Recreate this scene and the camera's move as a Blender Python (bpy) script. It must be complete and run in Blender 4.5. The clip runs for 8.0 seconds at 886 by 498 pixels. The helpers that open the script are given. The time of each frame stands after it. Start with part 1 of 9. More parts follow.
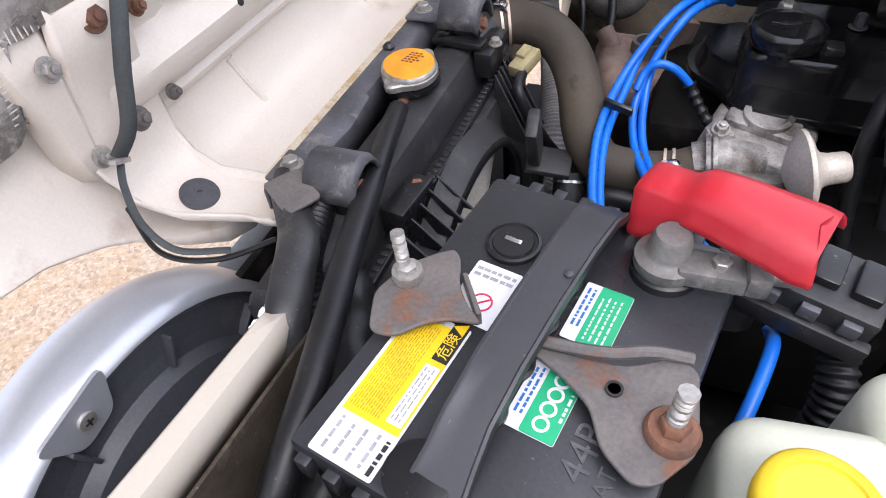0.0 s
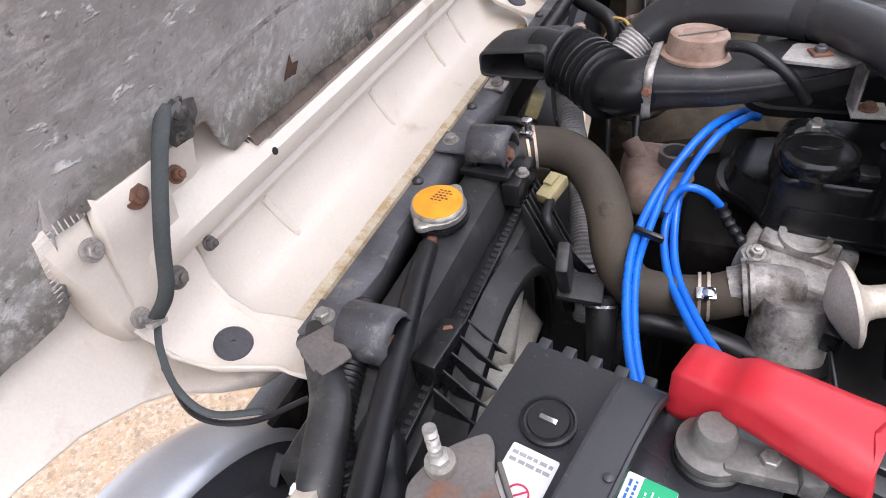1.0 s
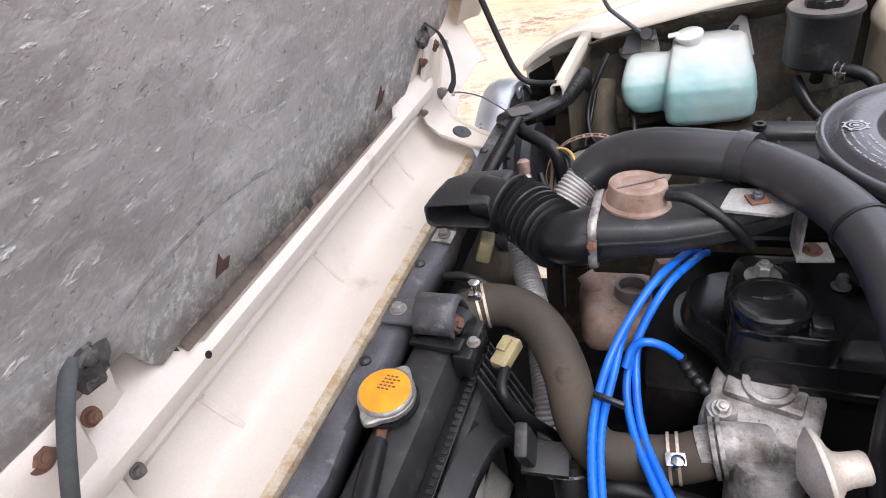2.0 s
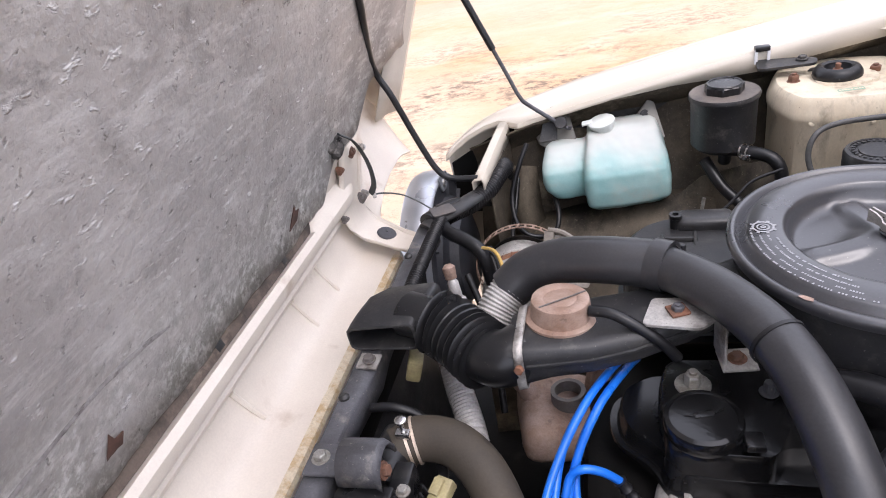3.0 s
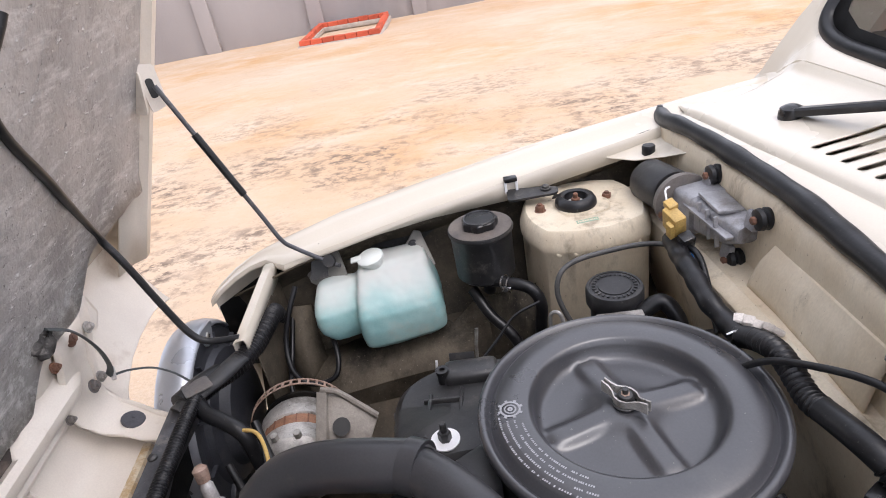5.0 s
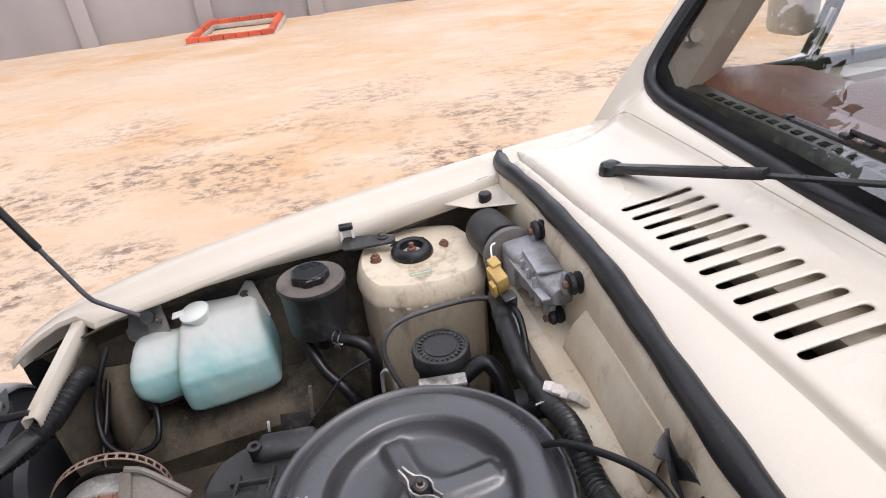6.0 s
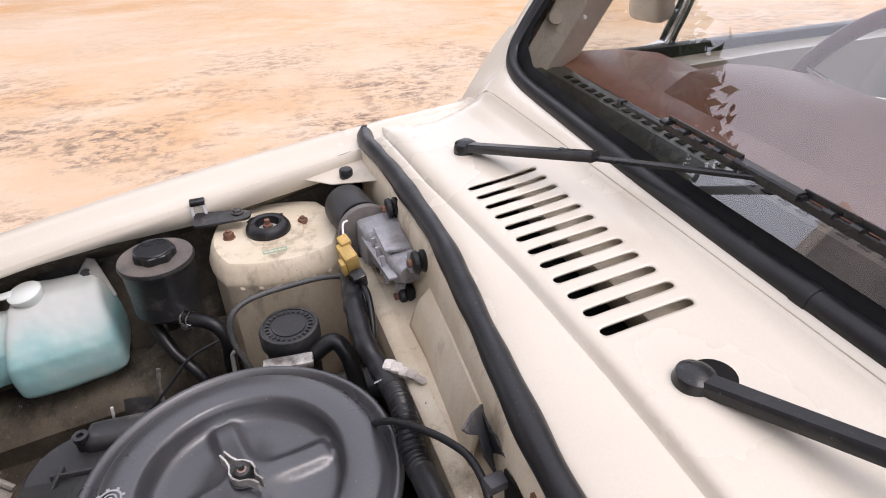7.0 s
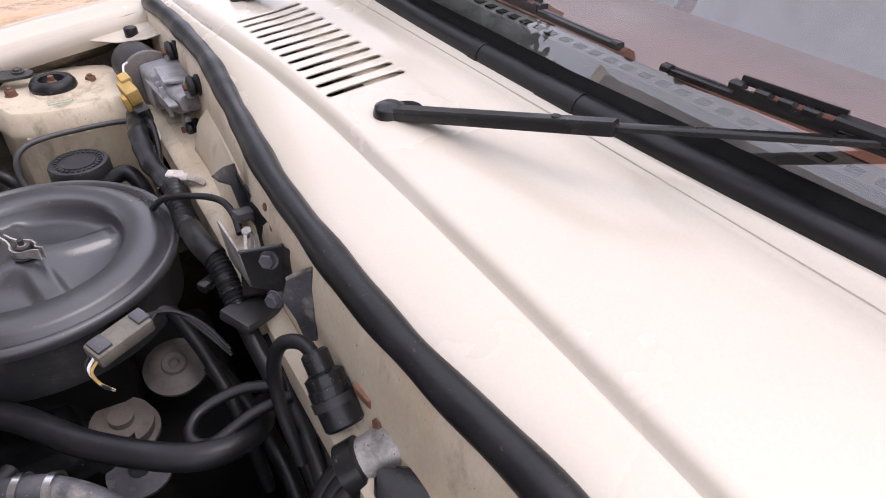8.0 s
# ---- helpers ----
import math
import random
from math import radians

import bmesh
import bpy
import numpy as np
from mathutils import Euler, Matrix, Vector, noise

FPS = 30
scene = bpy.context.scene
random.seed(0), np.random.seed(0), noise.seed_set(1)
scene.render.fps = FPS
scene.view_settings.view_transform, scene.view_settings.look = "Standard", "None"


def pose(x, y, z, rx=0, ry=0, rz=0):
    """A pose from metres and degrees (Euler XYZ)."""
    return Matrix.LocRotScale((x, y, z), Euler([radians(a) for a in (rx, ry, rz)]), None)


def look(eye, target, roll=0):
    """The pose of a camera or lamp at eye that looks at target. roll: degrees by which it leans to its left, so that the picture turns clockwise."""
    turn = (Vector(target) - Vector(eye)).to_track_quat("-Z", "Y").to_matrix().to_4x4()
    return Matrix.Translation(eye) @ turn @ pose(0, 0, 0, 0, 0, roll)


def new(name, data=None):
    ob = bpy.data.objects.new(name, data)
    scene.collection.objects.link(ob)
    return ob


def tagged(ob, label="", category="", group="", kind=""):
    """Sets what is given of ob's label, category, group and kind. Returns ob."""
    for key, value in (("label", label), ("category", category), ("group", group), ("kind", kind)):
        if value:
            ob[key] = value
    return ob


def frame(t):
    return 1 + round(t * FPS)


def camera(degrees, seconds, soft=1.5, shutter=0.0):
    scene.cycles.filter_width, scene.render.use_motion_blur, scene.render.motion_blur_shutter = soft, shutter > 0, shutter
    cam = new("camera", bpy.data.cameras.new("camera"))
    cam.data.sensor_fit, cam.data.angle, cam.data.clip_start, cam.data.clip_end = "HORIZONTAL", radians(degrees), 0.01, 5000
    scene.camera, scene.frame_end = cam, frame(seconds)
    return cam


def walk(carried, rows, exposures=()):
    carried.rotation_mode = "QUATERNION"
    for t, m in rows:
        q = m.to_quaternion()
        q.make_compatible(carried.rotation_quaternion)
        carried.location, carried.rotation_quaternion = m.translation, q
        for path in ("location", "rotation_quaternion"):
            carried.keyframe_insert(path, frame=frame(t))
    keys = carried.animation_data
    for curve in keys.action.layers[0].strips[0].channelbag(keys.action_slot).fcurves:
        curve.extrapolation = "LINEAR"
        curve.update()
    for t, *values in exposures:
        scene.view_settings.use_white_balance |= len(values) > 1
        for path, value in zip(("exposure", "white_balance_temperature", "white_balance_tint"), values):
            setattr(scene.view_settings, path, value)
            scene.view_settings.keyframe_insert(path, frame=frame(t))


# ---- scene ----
cam = camera(71.8, 8.0, soft=1.0)
PATH = [
    (0, (0.347, -0.629, 1.136), (-0.271, 0.596, -0.319), -6.8),
    (0.5, (0.341, -0.614, 1.151), (-0.364, 0.64, -0.238), -8.3),
    (1, (0.333, -0.582, 1.183), (-0.416, 0.738, -0.12), -9.9),
    (1.5, (0.334, -0.53, 1.217), (-0.414, 0.874, 0.004), -11.1),
    (2, (0.343, -0.493, 1.242), (-0.373, 0.992, 0.109), -12.3),
    (2.2, (0.344, -0.478, 1.25), (-0.342, 1.043, 0.149), -12.4),
    (3.3, (0.371, -0.404, 1.297), (-0.129, 1.254, 0.298), -13.5),
    (3.5, (0.374, -0.393, 1.305), (-0.079, 1.286, 0.317), -13.5),
    (4, (0.389, -0.347, 1.33), (0.069, 1.374, 0.362), -13.1),
    (4.2, (0.399, -0.33, 1.338), (0.141, 1.405, 0.377), -12.6),
    (5.3, (0.502, -0.272, 1.369), (0.595, 1.472, 0.395), -9.4),
    (5.5, (0.528, -0.259, 1.372), (0.686, 1.477, 0.39), -8.6),
    (6, (0.591, -0.235, 1.397), (0.888, 1.47, 0.395), -6.2),
    (6.5, (0.641, -0.227, 1.406), (1.062, 1.431, 0.369), -3.6),
    (7, (0.67, -0.249, 1.393), (1.224, 1.334, 0.303), -1.1),
    (7.5, (0.686, -0.368, 1.346), (1.397, 1.099, 0.189), 0.7),
    (8, (0.7, -0.487, 1.314), (1.575, 0.833, 0.092), 1.9),
]
walk(cam, [(t, look(eye, target, roll)) for t, eye, target, roll in PATH], exposures=[(0.0, 1.0, 6000, 17), (1.5, 1.08, 6150, 17), (3.5, 0.9, 6150, 19), (5.5, 0.62, 6200, 16), (7.0, 0.58, 6350, 19), (8.0, 0.6, 6250, 22)])

# ---- light: a bright overcast sky ----
world = bpy.data.worlds.new("sky")
scene.world = world
world.use_nodes = True
wn = world.node_tree.nodes
sky = wn.new("ShaderNodeTexSky")
sky.sky_type = "NISHITA"
sky.sun_disc = False
sky.sun_elevation = radians(58)
sky.sun_rotation = radians(120)
sky.air_density = 1.2
sky.dust_density = 4.0
haze = wn.new("ShaderNodeMix")
haze.data_type = "RGBA"
haze.inputs["Factor"].default_value = 0.72
haze.inputs["B"].default_value = (8.3, 8.4, 8.6, 1)
world.node_tree.links.new(sky.outputs["Color"], haze.inputs["A"])
world.node_tree.links.new(haze.outputs["Result"], wn["Background"].inputs["Color"])
wn["Background"].inputs["Strength"].default_value = 0.15
sun_data = bpy.data.lights.new("sun", "SUN")
sun_data.energy, sun_data.angle, sun_data.color = 0.7, radians(25), (1.0, 0.96, 0.9)
sun = new("sun", sun_data)
sun.matrix_world = look((2.0, -2.0, 6.0), (0.3, 0.2, 0.0))


# ---- materials ----
def mat(name, base, second=None, rough=0.6, metal=0.0, scale=30.0, mix=(0.4, 0.65), spots=None, spot_scale=8.0,
        spot_at=(0.62, 0.7), bump=0.0, bump_scale=200.0, rough_var=0.1, coat=0.0, rand=0.0, stretch=(1, 1, 1), spec=0.5, alpha=1.0, grain=0.14, rug=0.5, specks=None, speck_at=(0.66, 0.7)):
    """A surface with two colours at one scale, stains at another, uneven gloss and fine relief."""
    m = bpy.data.materials.new(name)
    m.use_nodes = True
    nt = m.node_tree
    b = nt.nodes["Principled BSDF"]
    b.inputs["Metallic"].default_value = metal
    b.inputs["Coat Weight"].default_value = coat
    b.inputs["Specular IOR Level"].default_value = spec
    co = nt.nodes.new("ShaderNodeTexCoord")
    mp = nt.nodes.new("ShaderNodeMapping")
    mp.inputs["Scale"].default_value = stretch
    nt.links.new(co.outputs["Object"], mp.inputs["Vector"])

    def noise_ramp(sc, lo, hi, detail=8.0):
        n = nt.nodes.new("ShaderNodeTexNoise")
        n.inputs["Scale"].default_value, n.inputs["Detail"].default_value, n.inputs["Roughness"].default_value = sc, detail, rug
        nt.links.new(mp.outputs["Vector"], n.inputs["Vector"])
        r = nt.nodes.new("ShaderNodeMapRange")
        r.inputs["From Min"].default_value, r.inputs["From Max"].default_value = lo, hi
        nt.links.new(n.outputs["Fac"], r.inputs["Value"])
        return r.outputs["Result"]

    def mixer(fac, a, c):
        x = nt.nodes.new("ShaderNodeMix")
        x.data_type = "RGBA"
        nt.links.new(fac, x.inputs["Factor"])
        for s, v in (("A", a), ("B", c)):
            if isinstance(v, tuple):
                x.inputs[s].default_value = (*v, 1)
            else:
                nt.links.new(v, x.inputs[s])
        return x.outputs["Result"]

    second = second or tuple(0.8 * c for c in base)
    colour = mixer(noise_ramp(scale, *mix), base, second)
    if spots:
        colour = mixer(noise_ramp(spot_scale, *spot_at), colour, spots)
    if specks:
        colour = mixer(noise_ramp(260, *speck_at, 3.0), colour, specks)
    if grain:
        gm = nt.nodes.new("ShaderNodeHueSaturation")
        gr = nt.nodes.new("ShaderNodeMapRange")
        gr.inputs["To Min"].default_value, gr.inputs["To Max"].default_value = 1 - grain, 1 + grain
        nt.links.new(noise_ramp(420, 0.3, 0.7, 3.0), gr.inputs["Value"])
        nt.links.new(gr.outputs["Result"], gm.inputs["Value"])
        nt.links.new(colour, gm.inputs["Color"])
        colour = gm.outputs["Color"]
    if rand:
        oi = nt.nodes.new("ShaderNodeObjectInfo")
        hs = nt.nodes.new("ShaderNodeHueSaturation")
        mr = nt.nodes.new("ShaderNodeMapRange")
        mr.inputs["To Min"].default_value, mr.inputs["To Max"].default_value = 1 - rand, 1 + rand
        nt.links.new(oi.outputs["Random"], mr.inputs["Value"])
        nt.links.new(mr.outputs["Result"], hs.inputs["Value"])
        nt.links.new(colour, hs.inputs["Color"])
        colour = hs.outputs["Color"]
    nt.links.new(colour, b.inputs["Base Color"])
    rr = nt.nodes.new("ShaderNodeMapRange")
    rr.inputs["To Min"].default_value, rr.inputs["To Max"].default_value = max(0.02, rough - rough_var), min(1, rough + rough_var)
    nt.links.new(noise_ramp(scale * 0.7, 0.3, 0.7), rr.inputs["Value"])
    nt.links.new(rr.outputs["Result"], b.inputs["Roughness"])
    if bump:
        bp = nt.nodes.new("ShaderNodeBump")
        bp.inputs["Strength"].default_value = bump
        bp.inputs["Distance"].default_value = 0.002
        nt.links.new(noise_ramp(bump_scale, 0.2, 0.8), bp.inputs["Height"])
        nt.links.new(bp.outputs["Normal"], b.inputs["Normal"])
    if alpha < 1:
        b.inputs["Alpha"].default_value = alpha
    return m


CREAM = mat("cream_paint", (0.64, 0.58, 0.485), (0.615, 0.555, 0.46), 0.25, scale=5, coat=0.3, bump=0.015, bump_scale=300, grain=0.02)
CREAM_IN = mat("inner_cream_paint", (0.735, 0.67, 0.585), (0.68, 0.61, 0.53), 0.38, scale=9, spots=(0.46, 0.36, 0.275), spot_scale=14, spot_at=(0.59, 0.80), bump=0.04, grain=0.04, rug=0.6)
CREAM_DIRTY = mat("dusty_cream_paint", (0.67, 0.59, 0.455), (0.56, 0.465, 0.33), 0.5, scale=9, spots=(0.20, 0.155, 0.10), spot_scale=15, spot_at=(0.54, 0.72), bump=0.06, grain=0.06, specks=(0.22, 0.17, 0.12), speck_at=(0.68, 0.74), rug=0.68, stretch=(1, 1, 0.45))
# dirt patches over a base darkened to paint in the bay's shade
GRIME_SHADE = mat("grimy_shade_dark_panel", (0.105, 0.085, 0.06), (0.022, 0.018, 0.014), 0.75, scale=7, mix=(0.38, 0.62), spots=(0.27, 0.225, 0.16), spot_scale=7, spot_at=(0.54, 0.70), bump=0.15, rug=0.7, specks=(0.2, 0.17, 0.13), spec=0.3)
# near-black for oily castings, and for shade put into colour in deep gaps
OILY_SHADE = mat("oily_and_shade_black", (0.004, 0.004, 0.004), (0.008, 0.007, 0.006), 0.6, scale=14, spots=(0.03, 0.026, 0.022), spot_scale=20, spot_at=(0.6, 0.8), bump=0.1, spec=0.15)
TAN_EDGE = mat("worn_yellow_edge", (0.66, 0.58, 0.44), (0.50, 0.36, 0.20), 0.6, scale=45, mix=(0.45, 0.6), rug=0.65)

BLACK = mat("black_plastic", (0.008, 0.008, 0.009), (0.013, 0.013, 0.014), 0.30, scale=25, spots=(0.04, 0.038, 0.036), spot_scale=30, spot_at=(0.6, 0.8), bump=0.06, spec=0.5, specks=(0.09, 0.085, 0.08), speck_at=(0.69, 0.75))
HOSE = mat("satin_black_hose", (0.026, 0.026, 0.0285), (0.034, 0.034, 0.037), 0.36, scale=20, spots=(0.06, 0.058, 0.055), spot_scale=30, spot_at=(0.6, 0.8), bump=0.05, bump_scale=260, spec=0.6)
GLOSS = mat("glossy_black_paint", (0.006, 0.006, 0.0065), (0.010, 0.010, 0.0105), 0.22, scale=16, spots=(0.03, 0.028, 0.026), spot_scale=26, spot_at=(0.64, 0.85), bump=0.05, spec=0.5, specks=(0.06, 0.056, 0.05), speck_at=(0.71, 0.77))
DUSTY = mat("dusty_black_plastic", (0.020, 0.020, 0.022), (0.036, 0.0355, 0.035), 0.48, scale=18, spots=(0.085, 0.08, 0.073), spot_scale=35, spot_at=(0.56, 0.78), bump=0.12, spec=0.45, specks=(0.15, 0.14, 0.13), speck_at=(0.67, 0.74), rug=0.65)
RUBBER = mat("black_rubber", (0.008, 0.008, 0.009), (0.014, 0.014, 0.0155), 0.40, scale=35, bump=0.06, bump_scale=300, spec=0.4, specks=(0.06, 0.056, 0.052), speck_at=(0.67, 0.75))
GREY_STEEL = mat("dirty_painted_steel", (0.10, 0.10, 0.11), (0.05, 0.05, 0.055), 0.45, scale=20, spots=(0.24, 0.22, 0.2), spot_scale=28, spot_at=(0.57, 0.72), bump=0.14, specks=(0.2, 0.19, 0.17), rug=0.65)
BLACK_STEEL = mat("dusty_black_steel", (0.020, 0.020, 0.0215), (0.040, 0.039, 0.038), 0.42, scale=22, spots=(0.13, 0.12, 0.105), spot_scale=26, spot_at=(0.57, 0.77), bump=0.1, spec=0.5, specks=(0.16, 0.15, 0.14), speck_at=(0.67, 0.74), rug=0.68)
LID = mat("satin_black_lid", (0.036, 0.036, 0.040), (0.046, 0.046, 0.051), 0.34, scale=7, spots=(0.085, 0.083, 0.08), spot_scale=12, spot_at=(0.6, 0.85), bump=0.02, spec=1.0, specks=(0.14, 0.135, 0.13), speck_at=(0.70, 0.76), coat=0.0)
BATT = mat("satin_battery_plastic", (0.026, 0.027, 0.031), (0.034, 0.035, 0.039), 0.32, scale=14, spots=(0.06, 0.06, 0.06), spot_scale=25, spot_at=(0.62, 0.85), bump=0.04, specks=(0.10, 0.10, 0.10), speck_at=(0.69, 0.75))
HANDLE = mat("grey_black_strap", (0.040, 0.041, 0.046), (0.05, 0.051, 0.056), 0.45, scale=12, bump=0.04, grain=0.06, specks=(0.09, 0.09, 0.09), speck_at=(0.70, 0.76))
LAMPBACK = mat("slate_lamp_plastic", (0.055, 0.058, 0.068), (0.038, 0.04, 0.048), 0.5, scale=12, spots=(0.10, 0.10, 0.105), spot_scale=14, spot_at=(0.56, 0.8), bump=0.06)
RUST = mat("rusty_steel", (0.185, 0.165, 0.15), (0.12, 0.115, 0.115), 0.6, metal=0.3, scale=22, spots=(0.24, 0.10, 0.045), spot_scale=24, spot_at=(0.55, 0.68), bump=0.2, rug=0.65)
RUST_RED = mat("brown_rust", (0.21, 0.095, 0.055), (0.12, 0.065, 0.045), 0.75, scale=60, bump=0.3)
RUST_PINK = mat("rust_bloomed_cap", (0.42, 0.31, 0.255), (0.24, 0.145, 0.10), 0.65, scale=26, mix=(0.38, 0.66), metal=0.2, bump=0.15, rug=0.68, spots=(0.12, 0.08, 0.06), spot_scale=40, spot_at=(0.6, 0.75))
ALLOY = mat("dull_alloy", (0.52, 0.50, 0.47), (0.30, 0.28, 0.26), 0.5, metal=0.45, scale=28, spots=(0.09, 0.075, 0.06), spot_scale=24, spot_at=(0.5, 0.68), bump=0.3, bump_scale=120, specks=(0.08, 0.07, 0.06), rug=0.65)
CHROME = mat("bright_metal", (0.72, 0.72, 0.72), (0.55, 0.55, 0.55), 0.22, metal=1.0, scale=40, grain=0.03)
ZINC = mat("zinc_bolt", (0.46, 0.45, 0.42), (0.30, 0.275, 0.24), 0.48, metal=0.7, scale=90, bump=0.15, rug=0.65)
ORANGE = mat("orange_cap_paint", (0.85, 0.36, 0.02), (0.75, 0.29, 0.02), 0.45, scale=60, bump=0.03, grain=0.03)
RED = mat("red_soft_plastic", (0.52, 0.018, 0.030), (0.43, 0.015, 0.025), 0.45, scale=14, spots=(0.58, 0.05, 0.06), spot_scale=18, spot_at=(0.58, 0.8), bump=0.08, bump_scale=90, grain=0.04)
BLUE = mat("blue_silicone_lead", (0.015, 0.17, 0.72), (0.012, 0.14, 0.62), 0.33, scale=30, grain=0.03)
BROWN_HOSE = mat("brown_dusty_hose", (0.052, 0.044, 0.035), (0.095, 0.075, 0.053), 0.68, scale=9, mix=(0.4, 0.7), spots=(0.03, 0.026, 0.022), spot_scale=20, bump=0.1, grain=0.08, spec=0.3)
SILVER_HOSE = mat("silver_flex_hose", (0.56, 0.545, 0.53), (0.40, 0.385, 0.37), 0.5, metal=0.35, scale=24, spots=(0.22, 0.2, 0.18), spot_scale=18, spot_at=(0.58, 0.78))
def fluid_tank_material():
    """Milky plastic, turquoise up to the fluid's level."""
    m = mat("blue_fluid_plastic", (0.25, 0.46, 0.455), (0.37, 0.55, 0.53), 0.5, scale=13, mix=(0.38, 0.62), grain=0.03, rug=0.62, spots=(0.44, 0.50, 0.45), spot_scale=22, spot_at=(0.55, 0.75))
    nt = m.node_tree
    b = nt.nodes["Principled BSDF"]
    src = b.inputs["Base Color"].links[0].from_socket
    co, sx, r, n, ad, mx = (nt.nodes.new(k) for k in ("ShaderNodeTexCoord", "ShaderNodeSeparateXYZ", "ShaderNodeMapRange", "ShaderNodeTexNoise", "ShaderNodeMath", "ShaderNodeMix"))
    n.inputs["Scale"].default_value = 14
    ad.operation = "MULTIPLY_ADD"
    ad.inputs[1].default_value = 0.05
    nt.links.new(co.outputs["Object"], sx.inputs["Vector"])
    nt.links.new(co.outputs["Object"], n.inputs["Vector"])
    nt.links.new(n.outputs["Fac"], ad.inputs[0])
    nt.links.new(sx.outputs["Z"], ad.inputs[2])
    r.inputs["From Min"].default_value, r.inputs["From Max"].default_value = 0.092, 0.130
    nt.links.new(ad.outputs[0], r.inputs["Value"])
    mx.data_type = "RGBA"
    mx.inputs["B"].default_value = (0.53, 0.55, 0.52, 1)
    nt.links.new(r.outputs["Result"], mx.inputs["Factor"])
    nt.links.new(src, mx.inputs["A"])
    nt.links.new(mx.outputs["Result"], b.inputs["Base Color"])
    b.inputs["Subsurface Weight"].default_value = 0.25
    b.inputs["Subsurface Radius"].default_value = (0.02, 0.03, 0.03)
    return m


TANKBLUE = fluid_tank_material()
TANKWHITE = mat("milky_plastic", (0.66, 0.69, 0.655), (0.60, 0.64, 0.60), 0.45, scale=9, grain=0.03)
TANK_EAR = mat("greyed_tank_plastic", (0.25, 0.24, 0.215), (0.17, 0.165, 0.15), 0.6, scale=30, grain=0.05)
TANKIVORY = mat("ivory_tank_plastic", (0.66, 0.68, 0.56), (0.6, 0.61, 0.49), 0.4, scale=8, grain=0.03)
YELLOW = mat("yellow_plastic", (0.85, 0.62, 0.03), (0.8, 0.55, 0.02), 0.4, scale=20, grain=0.03)
LABEL_Y = mat("yellow_label", (0.88, 0.62, 0.01), (0.82, 0.55, 0.01), 0.4, scale=60, grain=0.03)
LABEL_W = mat("white_label", (0.8, 0.8, 0.8), (0.74, 0.74, 0.75), 0.4, scale=30, grain=0.03)
LABEL_G = mat("green_label", (0.02, 0.42, 0.19), (0.02, 0.38, 0.17), 0.4, scale=30, grain=0.03)
INK = mat("black_ink", (0.02, 0.02, 0.02), None, 0.5)
INK_B = mat("blue_ink", (0.03, 0.16, 0.5), None, 0.5)
INK_R = mat("red_ink", (0.6, 0.03, 0.1), None, 0.5)
PAPER = mat("aged_label_paper", (0.70, 0.655, 0.61), (0.62, 0.575, 0.53), 0.8, scale=20, spots=(0.45, 0.41, 0.37), spot_scale=12)
CONN = mat("yellowed_connector", (0.55, 0.36, 0.1), (0.45, 0.3, 0.1), 0.5, scale=40)
CONN_OLD = mat("olive_connector", (0.36, 0.31, 0.16), (0.26, 0.22, 0.12), 0.5, scale=40)
SILVER = mat("silver_lamp_shell", (0.52, 0.54, 0.58), (0.44, 0.46, 0.5), 0.35, metal=0.6, scale=10, grain=0.03)
COPPER = mat("copper_windings", (0.34, 0.17, 0.1), (0.25, 0.13, 0.08), 0.5, metal=0.4, scale=80)
DASH = mat("brown_dash_top", (0.34, 0.15, 0.105), (0.30, 0.13, 0.09), 0.45, scale=14, grain=0.02)
VENT = mat("smooth_black_vent_plastic", (0.06, 0.056, 0.054), (0.07, 0.066, 0.063), 0.35, scale=10, grain=0.03)
SEAL = mat("black_screen_rubber", (0.008, 0.008, 0.009), (0.013, 0.013, 0.014), 0.38, scale=30, bump=0.05, bump_scale=200, spec=0.4)
CASTING = mat("blue_grey_casting", (0.36, 0.36, 0.378), (0.24, 0.238, 0.245), 0.45, metal=0.35, scale=20, spots=(0.13, 0.11, 0.095), spot_scale=26, spot_at=(0.54, 0.72), bump=0.15, rug=0.65)
DUSTTOP = mat("brown_dust_on_steel", (0.15, 0.125, 0.105), (0.085, 0.075, 0.068), 0.6, scale=22, spots=(0.05, 0.046, 0.043), spot_scale=30, spot_at=(0.55, 0.75), rug=0.65)
FELT = mat("frayed_grey_felt", (0.10, 0.094, 0.088), (0.045, 0.042, 0.04), 0.9, scale=70, spots=(0.26, 0.24, 0.22), spot_scale=90, spot_at=(0.56, 0.7), bump=0.4, bump_scale=300, spec=0.2)
STRAP = mat("slate_grey_strap", (0.05, 0.058, 0.058), (0.035, 0.04, 0.042), 0.6, scale=30)
BUFFER = mat("grey_rubber_buffer", (0.07, 0.07, 0.08), (0.05, 0.05, 0.056), 0.6, scale=30)


